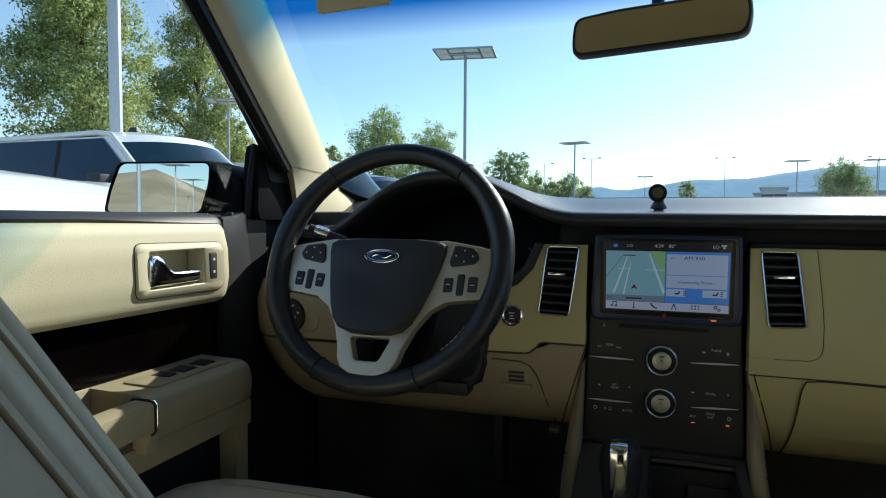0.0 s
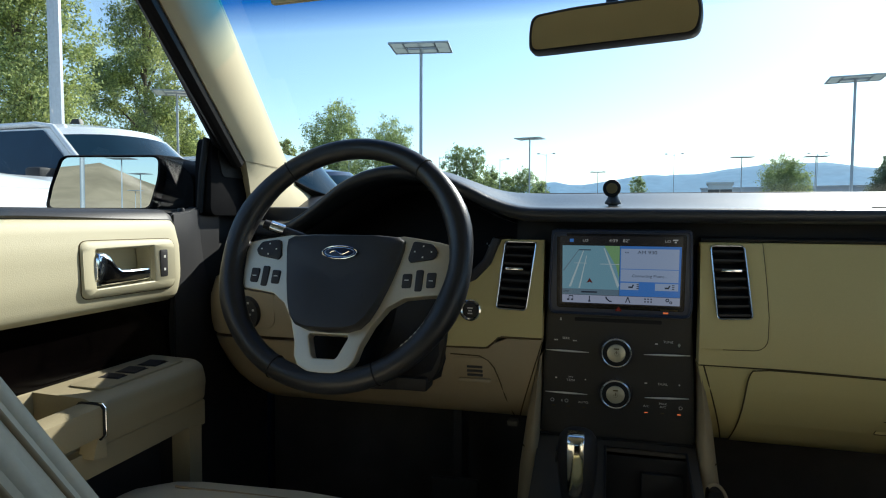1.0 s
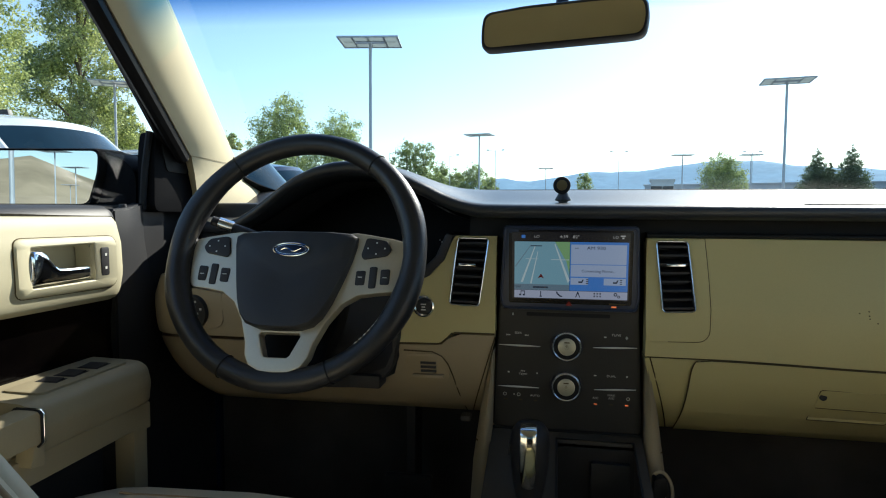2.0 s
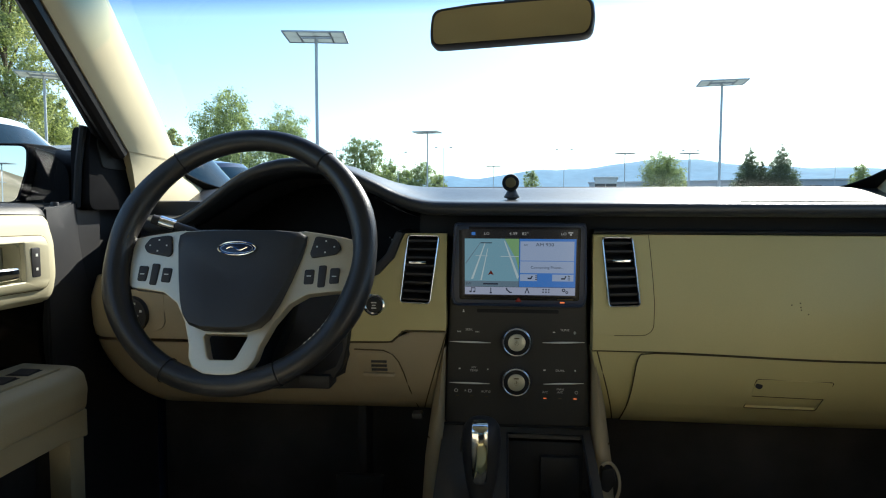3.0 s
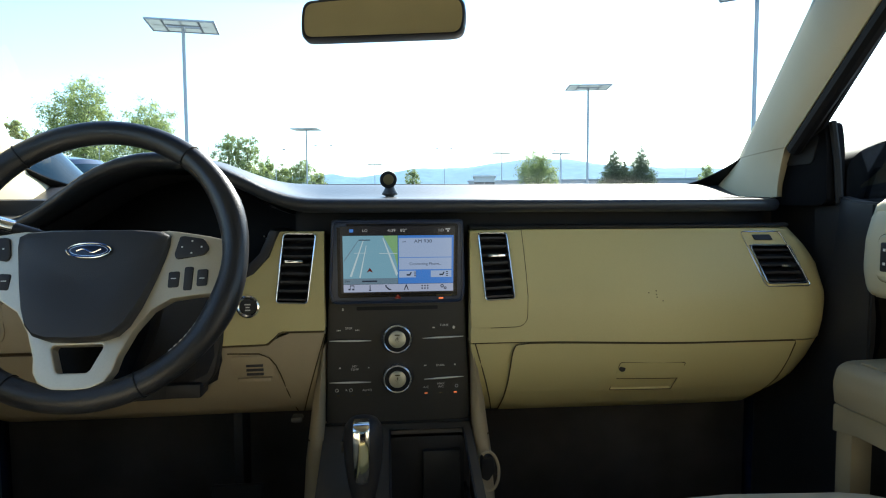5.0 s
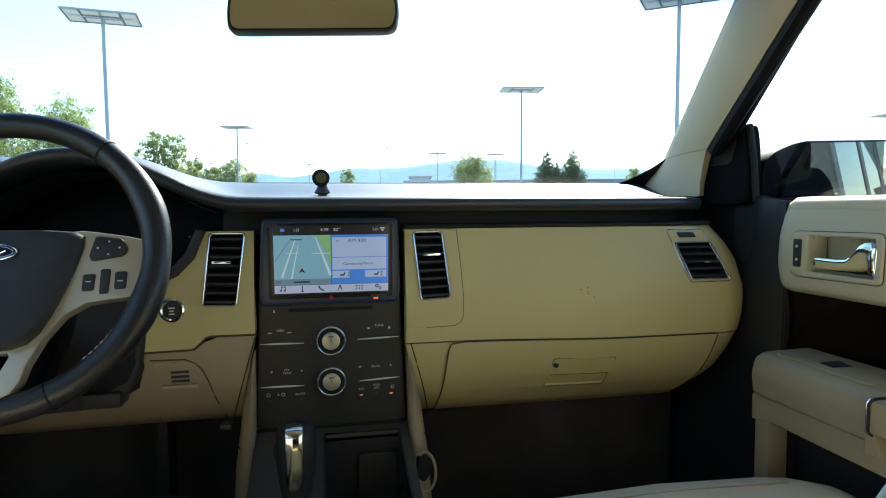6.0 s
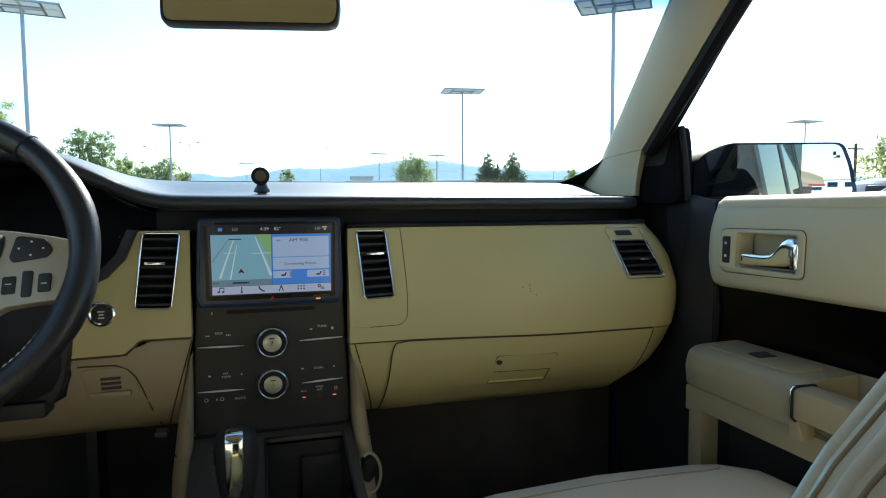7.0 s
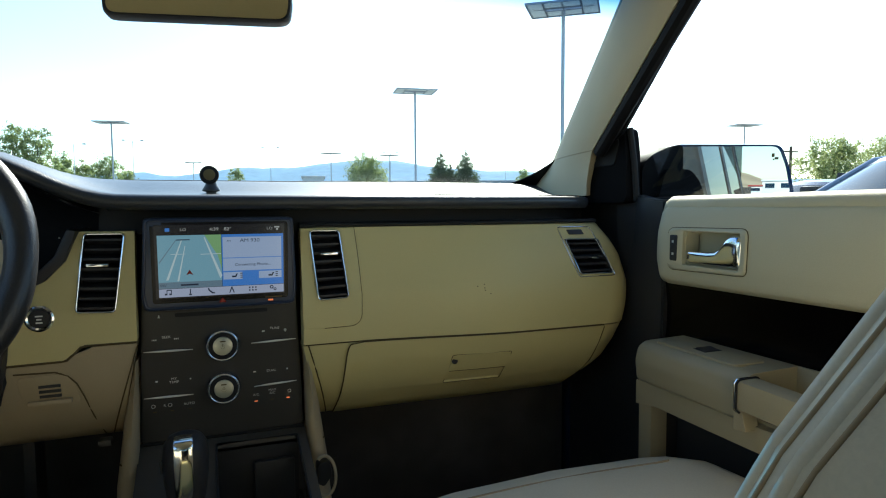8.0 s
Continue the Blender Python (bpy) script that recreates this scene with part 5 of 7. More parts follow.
# ---- front doors ----
def front_door(side, word, switches):
    def sx(bm):
        if side < 0:
            bm.transform(Matrix.Diagonal((-1, 1, 1, 1)))
            bmesh.ops.reverse_faces(bm, faces=bm.faces)
        return bm

    door = thing("front_door", (side * 0.80, 0.2, 0.40), "front car door with beige upper trim, armrest and chrome handle", "car door", "front doors")

    def dp(name, bm, material, label="", parent=None, smooth=35.0):
        return part(name, sx(bm), material, parent or door, label, smooth)

    dp("outer_panel", prism([(-0.40, 0.33), (0.86, 0.33), (0.86, 1.06), (0.80, 1.10), (-0.40, 1.10)], 0.78, 0.93, "x", 0.01), BLUEPAINT, "deep blue painted outer panel")
    dp("backing", prism([(-0.40, 0.42), (0.90, 0.42), (0.93, 1.095), (-0.40, 1.095)], 0.735, 0.778, "x"), BLACKDOOR, "dark inner panel")
    # upper trim: a padded panel that bulges into the cabin
    zs = [0.958, 0.975, 1.0, 1.03, 1.06, 1.08, 1.094]
    bl = curve([0.955, 0.97, 1.0, 1.05, 1.09, 1.096], [0.712, 0.700, 0.694, 0.696, 0.706, 0.716])

    def trim(u, v):
        y = -0.40 + u * 1.19
        z = 0.958 + 0.010 * (1 - u) * (1 - v) + v * (1.095 - 0.958)
        corner = max(0.0, (y - 0.754) / 0.036)
        x = bl(z) + 0.024 * corner ** 2
        z = 1.027 + (z - 1.027) * (1 - 0.06 * corner ** 3) - (1 - math.sqrt(max(0.0, 1 - corner * corner))) * (0.034 * smooth01(0.45, 1.0, v) - 0.008 * smooth01(0.4, 0.0, v))
        return (x, y, z)

    HY0, HY1, HZ0, HZ1 = 0.592, 0.703, 0.9965, 1.0485
    hu = ((HY0 + 0.40) / 1.19, (HY1 + 0.40) / 1.19)
    hv = ((HZ0 - 0.960) / 0.135, (HZ1 - 0.960) / 0.135)
    us = sorted(set(spread(0, hu[0], 12) + spread(*hu, 5) + spread(hu[1], 0.96, 4) + spread(0.96, 1, 5)))
    vs = sorted(set(spread(0, hv[0], 4) + spread(*hv, 4) + spread(hv[1], 1, 4)))
    up = dp("upper_trim", panel(us, vs, trim, (0.03, 0, 0), [(*hu, *hv)], edge=0.004), TRIM, "beige padded upper trim", smooth=60)
    # belt ledge under the glass
    ledge_mat = TRIM if side > 0 else BLACKDOOR
    lz = 1.080 if side < 0 else 1.085
    drop = lambda y: 0.034 * (1 - math.sqrt(1 - max(0.0, (y - 0.754) / 0.036) ** 2))
    foot = (lambda y: 0.0) if side > 0 else (lambda y: 0.0135 - 0.012 * smooth01(0.40, 0.80, y))
    high = 0.027 if side > 0 else 0.0255
    rows = [(y, (0.005 if side > 0 else 0.0) * smooth01(0.2, 0.75, y) + drop(y), 0.02 * max(0.0, (y - 0.754) / 0.036) ** 2) for y in (-0.40, 0.2, 0.5, 0.65, 0.754, 0.762, 0.770, 0.777, 0.783, 0.787)]
    ledge = loft([[(0.712 + i, y, lz + foot(y) - d), (0.708 + i, y, lz + foot(y) * 0.7 + 0.008 - d), (0.712 + i, y, lz + high - 0.007 - d), (0.722 + i, y, lz + high - 0.001 - d), (0.752, y, lz + high - d), (0.752, y, lz - d)] for y, d, i in rows])
    dp("belt_ledge", ledge, ledge_mat, "beige ledge under the window" if side > 0 else "dark ledge under the window", smooth=50)
    dp("belt_seal", box(0.752, 0.768, -0.40, 0.86, 1.08, 1.1068 if side < 0 else 1.106, 0.003), RUBBER, "black window seal")
    # dark front section that meets the dashboard
    dp("front_section", panel(spread(0.775, 1.08, 12), spread(0.45, 1.10, 12), lambda y, z: (0.716 + 0.034 * smooth01(0.80, 0.93, y) * (0.3 + 0.7 * smooth01(0.8, 1.1, z)), y, z + 0.012 * smooth01(0.775, 0.90, y) * (z - 0.45) / 0.65), (0.02, 0, 0), edge=0.003), BLACKDOOR, "dark grained front section", smooth=60)
    # handle
    frame_pts = rounded([(0.574, 0.9865), (0.743, 0.9835), (0.743, 1.056), (0.574, 1.0585)], 0.014)
    wide = 1.09 if side < 0 else 0.95
    frame_pts = [(0.656 + (y - 0.656) * wide, 1.021 + (z - 1.021) * wide) for y, z in frame_pts]
    inner_pts = rounded([(HY0 - 0.001, HZ0 - 0.001), (HY1 + 0.001, HZ0 - 0.001), (HY1 + 0.001, HZ1 + 0.001), (HY0 - 0.001, HZ1 + 0.001)], 0.003)
    shrink = [(0.6585 + (y - 0.6585) * 0.975, 1.021 + (z - 1.021) * 0.945) for y, z in frame_pts]
    swell = [(0.6475 + (y - 0.6475) * 1.03, 1.0225 + (z - 1.0225) * 1.06) for y, z in inner_pts]
    rows = [[(bl(z) + off, y, z) for y, z in pts] for pts, off in ((frame_pts, 0.003), (frame_pts, -0.0012), (shrink, -0.0035), (swell, -0.0035), (inner_pts, -0.002), (inner_pts, 0.030))]
    hb = dp("handle_bezel", loft(rows, True, False), TRIM, "beige raised handle surround", smooth=40)
    dp("bezel_gap", tube([(bl(z) - 0.0004, y, z) for y, z in frame_pts], 0.0010, 6, True), SEAM, "", hb)
    dp("handle_cup", panel([HY0 - 0.005, HY1 + 0.005], [HZ0 - 0.005, HZ1 + 0.005], lambda y, z: (0.7285, y, z), (0.002, 0, 0), edge=0), TRIM, "", hb)
    knuckle = []
    for y, zc, h, d in ((0.587, 1.0215, 0.0170, 0.002), (0.589, 1.0215, 0.0220, 0.005), (0.594, 1.0217, 0.0237, 0.0068), (0.605, 1.0222, 0.0236, 0.0075), (0.612, 1.0208, 0.0218, 0.0075), (0.619, 1.0168, 0.0178, 0.0072), (0.626, 1.0128, 0.0134, 0.0068), (0.634, 1.0098, 0.0104, 0.0066), (0.650, 1.0090, 0.0096, 0.0066), (0.672, 1.0090, 0.0094, 0.0064), (0.688, 1.0090, 0.0090, 0.0058), (0.692, 1.0090, 0.0075, 0.0045), (0.694, 1.0090, 0.0045, 0.002)):
        row = []
        for k in range(16):
            c, w = math.cos(math.pi * k / 8), math.sin(math.pi * k / 8)
            row.append((0.695 - d * math.copysign(abs(c) ** 0.7, c), y, zc + h * math.copysign(abs(w) ** 0.7, w)))
        knuckle.append(row)
    dp("door_lever", loft(knuckle), LEVER, "chrome door lever", smooth=60)
    dp("lever_back", box(0.700, 0.727, 0.590, 0.612, 1.000, 1.042, 0.003), BLACK)
    dp("lock_switch", box(0.690, 0.705, 0.714, 0.731, 1.000, 1.043, 0.003), BLACK, "dark lock switch")
    for z in (1.012, 1.032):
        dp("print", box(0.6894, 0.692, 0.7205, 0.7245, z - 0.002, z + 0.002), ICON)
    # dark glossy insert
    dp("insert", panel(spread(-0.40, 0.80, 12), [0.84, 0.88, 0.92, 0.963], lambda y, z: (0.722 + 0.006 * math.sin((z - 0.84) * 25), y, z), (0.01, 0, 0)), DARKWOOD, "dark glossy insert", smooth=60)
    # armrest block with switch plate
    arm = rounded([(0.624, 0.808), (0.620, 0.840), (0.626, 0.862), (0.640, 0.870), (0.735, 0.872), (0.735, 0.808)], 0.006, 3)
    def arm_ring(y, s, lift=0.0):
        return [(0.735 + (x - 0.735) * s, y, 0.84 + (z - 0.84) * (0.9 + 0.1 * s) + lift) for x, z in arm]
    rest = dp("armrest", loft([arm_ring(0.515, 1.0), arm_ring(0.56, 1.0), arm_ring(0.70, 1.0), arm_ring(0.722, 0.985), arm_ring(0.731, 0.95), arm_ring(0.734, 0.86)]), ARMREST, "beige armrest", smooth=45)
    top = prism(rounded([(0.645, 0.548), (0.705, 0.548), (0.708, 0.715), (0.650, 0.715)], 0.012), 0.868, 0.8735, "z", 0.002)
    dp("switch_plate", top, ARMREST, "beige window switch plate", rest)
    for y0, y1 in switches:
        pit = prism([(0.661, y0), (0.694, y0), (0.697, y1), (0.664, y1)], 0.8732, 0.8738, "z")
        dp("switch_well", pit, RUBBER, "", rest)
        sw = loft([[(0.664, y0 + 0.004, 0.8725), (0.692, y0 + 0.004, 0.8725), (0.692, y0 + 0.004, 0.8742), (0.664, y0 + 0.004, 0.8742)],
                   [(0.666, y1 - 0.004, 0.8725), (0.694, y1 - 0.004, 0.8725), (0.694, y1 - 0.004, 0.8760), (0.666, y1 - 0.004, 0.8760)]])
        dp("window_switch", bevel(sw, 0.001, 2), BLACK, "black window switch", rest)
    # pull grip behind the block, with bright bands at its ends, and the trough beside it
    grip = [[(0.630 + 0.019 * max(-1, min(1, 1.3 * math.cos(a))), y, zc + 0.020 * max(-1, min(1, 1.3 * math.sin(a)))) for a in spread(0, 2 * math.pi, 16)[:-1]] for y, zc in ((0.52, 0.846), (0.46, 0.844), (0.40, 0.842), (0.33, 0.841))]
    dp("pull_grip", loft(grip), ARMREST, "beige pull grip", rest, 50)
    for y in (0.514, 0.366):
        band = [(0.630 + 0.0205 * max(-1, min(1, 1.3 * math.cos(a))), y, 0.8445 + 0.0215 * max(-1, min(1, 1.3 * math.sin(a)))) for a in spread(0, 2 * math.pi, 20)[:-1]]
        dp("bright_band", tube(band, 0.0013, 6, True), CHROME, "bright metal band", rest)
        dp("band_gap", tube([(x, q - 0.0032, z) for x, q, z in band], 0.0014, 6, True), RUBBER, "", rest)
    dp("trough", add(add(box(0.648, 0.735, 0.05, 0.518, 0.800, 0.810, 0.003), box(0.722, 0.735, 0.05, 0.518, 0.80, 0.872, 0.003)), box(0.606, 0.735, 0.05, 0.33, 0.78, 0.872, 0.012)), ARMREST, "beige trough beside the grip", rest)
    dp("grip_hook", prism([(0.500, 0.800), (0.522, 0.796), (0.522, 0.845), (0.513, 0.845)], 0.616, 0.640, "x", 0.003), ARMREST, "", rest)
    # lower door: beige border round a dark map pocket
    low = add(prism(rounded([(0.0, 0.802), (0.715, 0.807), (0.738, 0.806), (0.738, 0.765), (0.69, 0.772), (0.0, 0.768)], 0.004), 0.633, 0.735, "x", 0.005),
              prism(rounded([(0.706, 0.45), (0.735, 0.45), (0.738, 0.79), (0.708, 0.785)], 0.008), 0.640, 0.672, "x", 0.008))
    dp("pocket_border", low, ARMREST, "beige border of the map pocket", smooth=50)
    dp("map_pocket", add(add(box(0.70, 0.735, 0.0, 0.73, 0.42, 0.775), box(0.672, 0.735, 0.715, 0.735, 0.42, 0.775)), prism([(0.0, 0.42), (0.70, 0.42), (0.70, 0.50), (0.0, 0.48)], 0.655, 0.668, "x", 0.004)), BLACK, "dark map pocket")
    # window frame: triangular mirror trim, its front channel, the frame along the pillar
    sail = [(0.880, 1.095), (0.884, 1.20), (0.892, 1.236), (0.914, 1.238), (1.03, 1.20), (1.06, 1.095)]
    dp("mirror_trim", prism(rounded(sail, 0.02), 0.718, 0.752, "x", 0.006), SAIL, "dark triangular mirror trim", smooth=50)
    dp("trim_hollow", prism(rounded([(0.985, 1.168), (0.915, 1.168), (0.902, 1.215), (0.918, 1.226), (0.975, 1.203)], 0.01), 0.7155, 0.722, "x", 0.002), RUBBER)
    dp("glass_channel", tube([(0.737, 0.874, 1.10), (0.733, 0.877, 1.17), (0.727, 0.884, 1.236)], 0.006, 8), RUBBER, "black glass channel")
    b0, b1 = Vector((0.700, 0.948, 1.200)), Vector((0.560, 0.430, 1.479))
    c0, c1 = Vector((0.706, 0.874, 1.228)), Vector((0.571, 0.405, 1.509))
    frame_rings = []
    for t in spread(-0.02, 1.05, 8):
        b, c = b0.lerp(b1, t), c0.lerp(c1, t)
        frame_rings.append([b + Vector((0.002, 0.004, 0.0)), b.lerp(c, 0.45) + Vector((-0.006, 0, -0.002)), b.lerp(c, 0.55) + Vector((0.004, 0, 0)), c + Vector((-0.002, 0, 0)), c + Vector((0.006, 0.002, 0.002)), b + Vector((0.016, 0.0, 0.004))])
    dp("window_frame", loft(frame_rings), SEALBLACK, "black window frame", smooth=30)
    top_rail = [[(0.607, y, 1.505 + 0.05 * smooth01(0.46, 0.1, y)), (0.66, y, 1.50 + 0.05 * smooth01(0.46, 0.1, y)), (0.70, y, 1.56 + 0.05 * smooth01(0.46, 0.1, y)), (0.62, y, 1.57 + 0.05 * smooth01(0.46, 0.1, y))] for y in (0.46, 0.35, 0.2, 0.1, -0.42)]
    dp("roof_rail", loft(top_rail), BLACKDOOR, "dark window frame under the roof")
    pane = bmesh.new()
    pts = [(0.757, 0.872, 1.10), (0.737, 0.880, 1.235), (0.605, 0.40, 1.50), (0.652, 0.1, 1.56), (0.652, -0.40, 1.56), (0.757, -0.40, 1.10)]
    pane.faces.new([pane.verts.new(p) for p in reversed(pts)])
    g = dp("pane", pane, GLASS, "clear side window", smooth=0)
    g.visible_shadow = False
    if side < 0:
        dp("lock_stub", prism([(0.728 + 0.006 * math.cos(a), 0.812 + 0.006 * math.sin(a)) for a in spread(0, 2 * math.pi, 16)[:-1]], 1.09, 1.1085, "z", 0.002), BLACK)

    # outside mirror
    mir = thing("side_mirror", (side * 0.93, 0.86, 1.10), "outside mirror in a dark shell" if side < 0 else "outside mirror in a blue and dark shell", "side mirror", "outside mirrors")
    def mp(name, bm, material, label="", parent=None, smooth=50.0):
        return part(name, sx(bm), material, parent or mir, label, smooth)
    go, k = MIRROR_SHAPE[side]
    ro = rounded(go, 0.012, 4)
    cx, cz = 0.93, 1.157
    plane_y = lambda x: 0.85 - k * (x - (0.93 if side < 0 else 0.95))
    shell = [[(cx + (x - cx) * s, plane_y(x) + dy, cz + (z - cz) * s) for x, z in ro] for dy, s in ((-0.002, 1.015), (-0.006, 1.06), (0.0, 1.10), (0.05, 1.12), (0.10, 1.0), (0.135, 0.75), (0.15, 0.4))]
    mp("shell", loft(shell), SAIL if side < 0 else BLUEPAINT, "dark mirror shell" if side < 0 else "deep blue mirror shell")
    if side > 0:
        mp("shell_foot", prism(rounded([(0.78, 1.095), (0.90, 1.095), (0.885, 1.135), (0.86, 1.160), (0.80, 1.160)], 0.012), 0.868, 0.93, "y", 0.01), SAIL, "black lower shell")
    gl = bmesh.new()
    gl.faces.new([gl.verts.new((x, plane_y(x) - 0.003 + (z - cz) * (0.012 if side < 0 else -0.010), z)) for x, z in ro])
    mp("mirror_glass", gl, MIRROR, "silvered mirror glass", smooth=0)
    if side > 0:
        for x, z, w, h in ((1.0135, 1.187, 0.0022, 0.0034), (1.0195, 1.181, 0.0030, 0.0022), (1.0145, 1.179, 0.0012, 0.0012)):
            bm = bmesh.new()
            bm.faces.new([bm.verts.new((a, plane_y(a) - 0.0036 - (c - cz) * 0.010, c)) for a, c in ((x - w, z - h), (x + w, z - h), (x + w, z + h), (x - w, z + h))])
            mp("warning_mark", bm, SEAM, smooth=0)
    mp("arm", prism(rounded([(0.752, 1.100), (0.85, 1.100), (0.85, 1.210), (0.815, 1.203), (0.775, 1.188), (0.752, 1.165)], 0.015), 0.878, 0.96, "y", 0.015), SAIL, "black mirror arm")
    return door


MIRROR_SHAPE = {-1: ([(1.027, 1.109), (1.017, 1.150), (0.996, 1.202), (0.819, 1.202), (0.821, 1.165), (0.838, 1.109)], 0.20),
                1: ([(0.853, 1.206), (1.022, 1.204), (1.036, 1.165), (1.046, 1.110), (0.885, 1.110), (0.860, 1.150)], 0.475)}
front_door(-1, "left", ((0.590, 0.612), (0.620, 0.652), (0.662, 0.694)))
front_door(1, "right", ((0.618, 0.645),))

# ---- seats ----
def front_seat(side, label, ahead=0.0):
    """Seat centred on its own x = 0, with the cabin's middle towards -x (turned over for the other side)."""
    seat = thing("front_seat", (side * 0.405, 0.3, 0.40), label, "car seat", "front seats")
    cx = side * 0.405
    rings = []
    yf = lambda z: 0.083 + ahead + (0.997 - z) * 0.46
    hw = curve([0.66, 0.78, 0.90, 0.998, 1.057, 1.11, 1.16, 1.20, 1.22], [0.240, 0.247, 0.243, 0.236, 0.216, 0.194, 0.170, 0.138, 0.08])
    for z in (0.66, 0.70, 0.78, 0.86, 0.92, 0.96, 1.0, 1.03, 1.06, 1.09, 1.12, 1.15, 1.18, 1.20, 1.215, 1.222):
        w, f = hw(z), yf(z)
        dep = 0.15 if z < 1.15 else 0.15 * math.sqrt(max(0.05, 1 - ((z - 1.15) / 0.078) ** 2))
        fb = 0.0 if z < 1.15 else (0.15 - dep) * 0.4
        bol = 0.035 * (1 - smooth01(1.05, 1.2, z))
        ringp = []
        for k in range(56):
            a = 2 * math.pi * k / 56
            c, s = math.cos(a), math.sin(a)
            ex = abs(c) ** 0.28 * (1 if c >= 0 else -1)
            ey = abs(s) ** 0.38 * (1 if s >= 0 else -1)
            x = w * ex
            y = f - dep / 2 - fb + (dep / 2) * ey
            if s > 0:
                y -= bol * (1 - min(1.0, (abs(x) / w) / 0.72) ** 3) * s
            ringp.append((cx + x, y, z))
        rings.append(ringp)
    back = part("backrest", loft(rings), LEATHER, seat, "beige leather backrest", smooth=80)
    def front_y(z, inset):
        """Where the backrest's front lies, so far in from its side."""
        q = 1 - inset / hw(z)
        s = math.sqrt(max(0.0, 1 - q ** (2 / 0.28)))
        return yf(z) - 0.075 + 0.075 * s ** 0.38 - 0.035 * (1 - smooth01(1.05, 1.2, z)) * (1 - min(1.0, q / 0.72) ** 3) * s

    for s2 in (-1, 1):
        for inset, mat, r in ((0.024, STITCH, 0.0020), (0.0305, SEAM, 0.0014)):
            part("seam", tube([(cx + s2 * (hw(z) - inset), front_y(z, inset), z) for z in spread(0.74, 1.12, 24)], r, 6), mat, back)
    def side_x(z, d):
        """How far out the backrest's side lies, so far behind its front."""
        ey = 1 - 2 * d / 0.15
        return hw(z) * math.sqrt(max(0.0, 1 - max(0.0, ey) ** (2 / 0.38))) ** 0.28

    for s2 in (-1, 1):
        for d, mat, r, deep in ((0.012, WELT, 0.0012, 0.0002), (0.0175, LEATHER, 0.0058, 0.0050), (0.0235, WELT, 0.0012, 0.0002), (0.034, LEATHER, 0.0058, 0.0050), (0.040, WELT, 0.0012, 0.0002)):
            part("welt" if mat is LEATHER else "seam", tube([(cx + s2 * (side_x(z, d) - deep), yf(z) - d, z) for z in spread(0.70, 1.13, 30)], r, 8), mat, back, smooth=80)
    headr = []
    for z, w, d in ((1.255, 0.10, 0.035), (1.27, 0.125, 0.05), (1.33, 0.13, 0.055), (1.38, 0.12, 0.05), (1.40, 0.09, 0.03)):
        headr.append([(cx + w * abs(math.cos(a)) ** 0.5 * (1 if math.cos(a) >= 0 else -1), -0.05 + d * math.sin(a), z) for a in spread(0, 2 * math.pi, 20)[:-1]])
    hr = part("headrest", loft(headr), LEATHER, seat, "beige leather headrest", smooth=80)
    for s2 in (-1, 1):
        part("headrest_post", tube([(cx + s2 * 0.06, -0.055, 1.19), (cx + s2 * 0.06, -0.05, 1.27)], 0.006, 8), CHROME, seat)
    # cushion, domed along its front edge
    crings = []
    for y, z, w, h in ((0.02, 0.69, 0.235, 0.10), (0.15, 0.705, 0.24, 0.11), (0.35, 0.720, 0.245, 0.12), (0.50, 0.733, 0.25, 0.13), (0.58, 0.738, 0.25, 0.13), (0.625, 0.733, 0.245, 0.125), (0.648, 0.720, 0.235, 0.11), (0.66, 0.698, 0.22, 0.08), (0.664, 0.675, 0.20, 0.04)):
        ringp = []
        for k in range(28):
            a = 2 * math.pi * k / 28
            c, s = math.cos(a), math.sin(a)
            x = w * abs(c) ** 0.35 * (1 if c >= 0 else -1)
            zz = z - h / 2 + h / 2 * abs(s) ** 0.5 * (1 if s >= 0 else -1)
            if s > 0:
                zz += 0.018 * smooth01(0.55, 0.85, abs(x) / w) * smooth01(0.66, 0.5, y) - 0.008 * (x / w) ** 4
            bend = -0.020 * (x / w) ** 2 * smooth01(0.4, 0.66, y)
            ringp.append((cx + x, y + bend, zz))
        crings.append(ringp)
    cu = part("cushion", loft(crings), LEATHER, seat, "beige leather cushion", smooth=80)
    path = [(cx + x, 0.595 - 0.020 * (x / 0.25) ** 2, 0.7365 + 0.010 * smooth01(0.55, 0.85, abs(x) / 0.25) * 0.5) for x in spread(-0.165, 0.165, 16)]
    part("seam", tube([(x, y, z - 0.0012) for x, y, z in path], 0.0016, 6), WELT, cu)
    part("base", box(cx - 0.20, cx + 0.20, 0.05, 0.56, 0.40, 0.60, 0.02), BLACK, seat)
    return seat


front_seat(-1, "beige leather driver's seat with stitched bolsters")
front_seat(1, "beige leather passenger seat with stitched bolsters", 0.025)

# ---- mirror and visor under the windscreen's top ----
rv = thing("rearview_mirror", (-0.018, 0.74, 1.40), "dark framed rear view mirror hanging from the windscreen", "rear view mirror")
RV = pose(-0.019, 0.735, 1.340, 0, 0, 0) @ pose(0, 0, 0, -4.0, 0.6, -10)
mo = rounded([(-0.108, -0.026), (0.104, -0.0215), (0.108, 0.006), (0.104, 0.0285), (0.05, 0.032), (-0.05, 0.031), (-0.107, 0.026), (-0.110, 0.0)], 0.014, 5)
def rvp(name, bm, material, label="", smooth=50.0):
    bm.transform(RV)
    return part(name, bm, material, rv, label, smooth)
shell = [[(x * s, y, z * s2) for x, z in mo] for y, s, s2 in ((-0.004, 0.955, 0.84), (-0.006, 0.985, 0.93), (-0.002, 1.0, 1.0), (0.012, 1.0, 1.0), (0.026, 0.92, 0.82), (0.034, 0.7, 0.5))]
rvp("shell", loft(shell), BLACK, "dark mirror shell")
gl = bmesh.new()
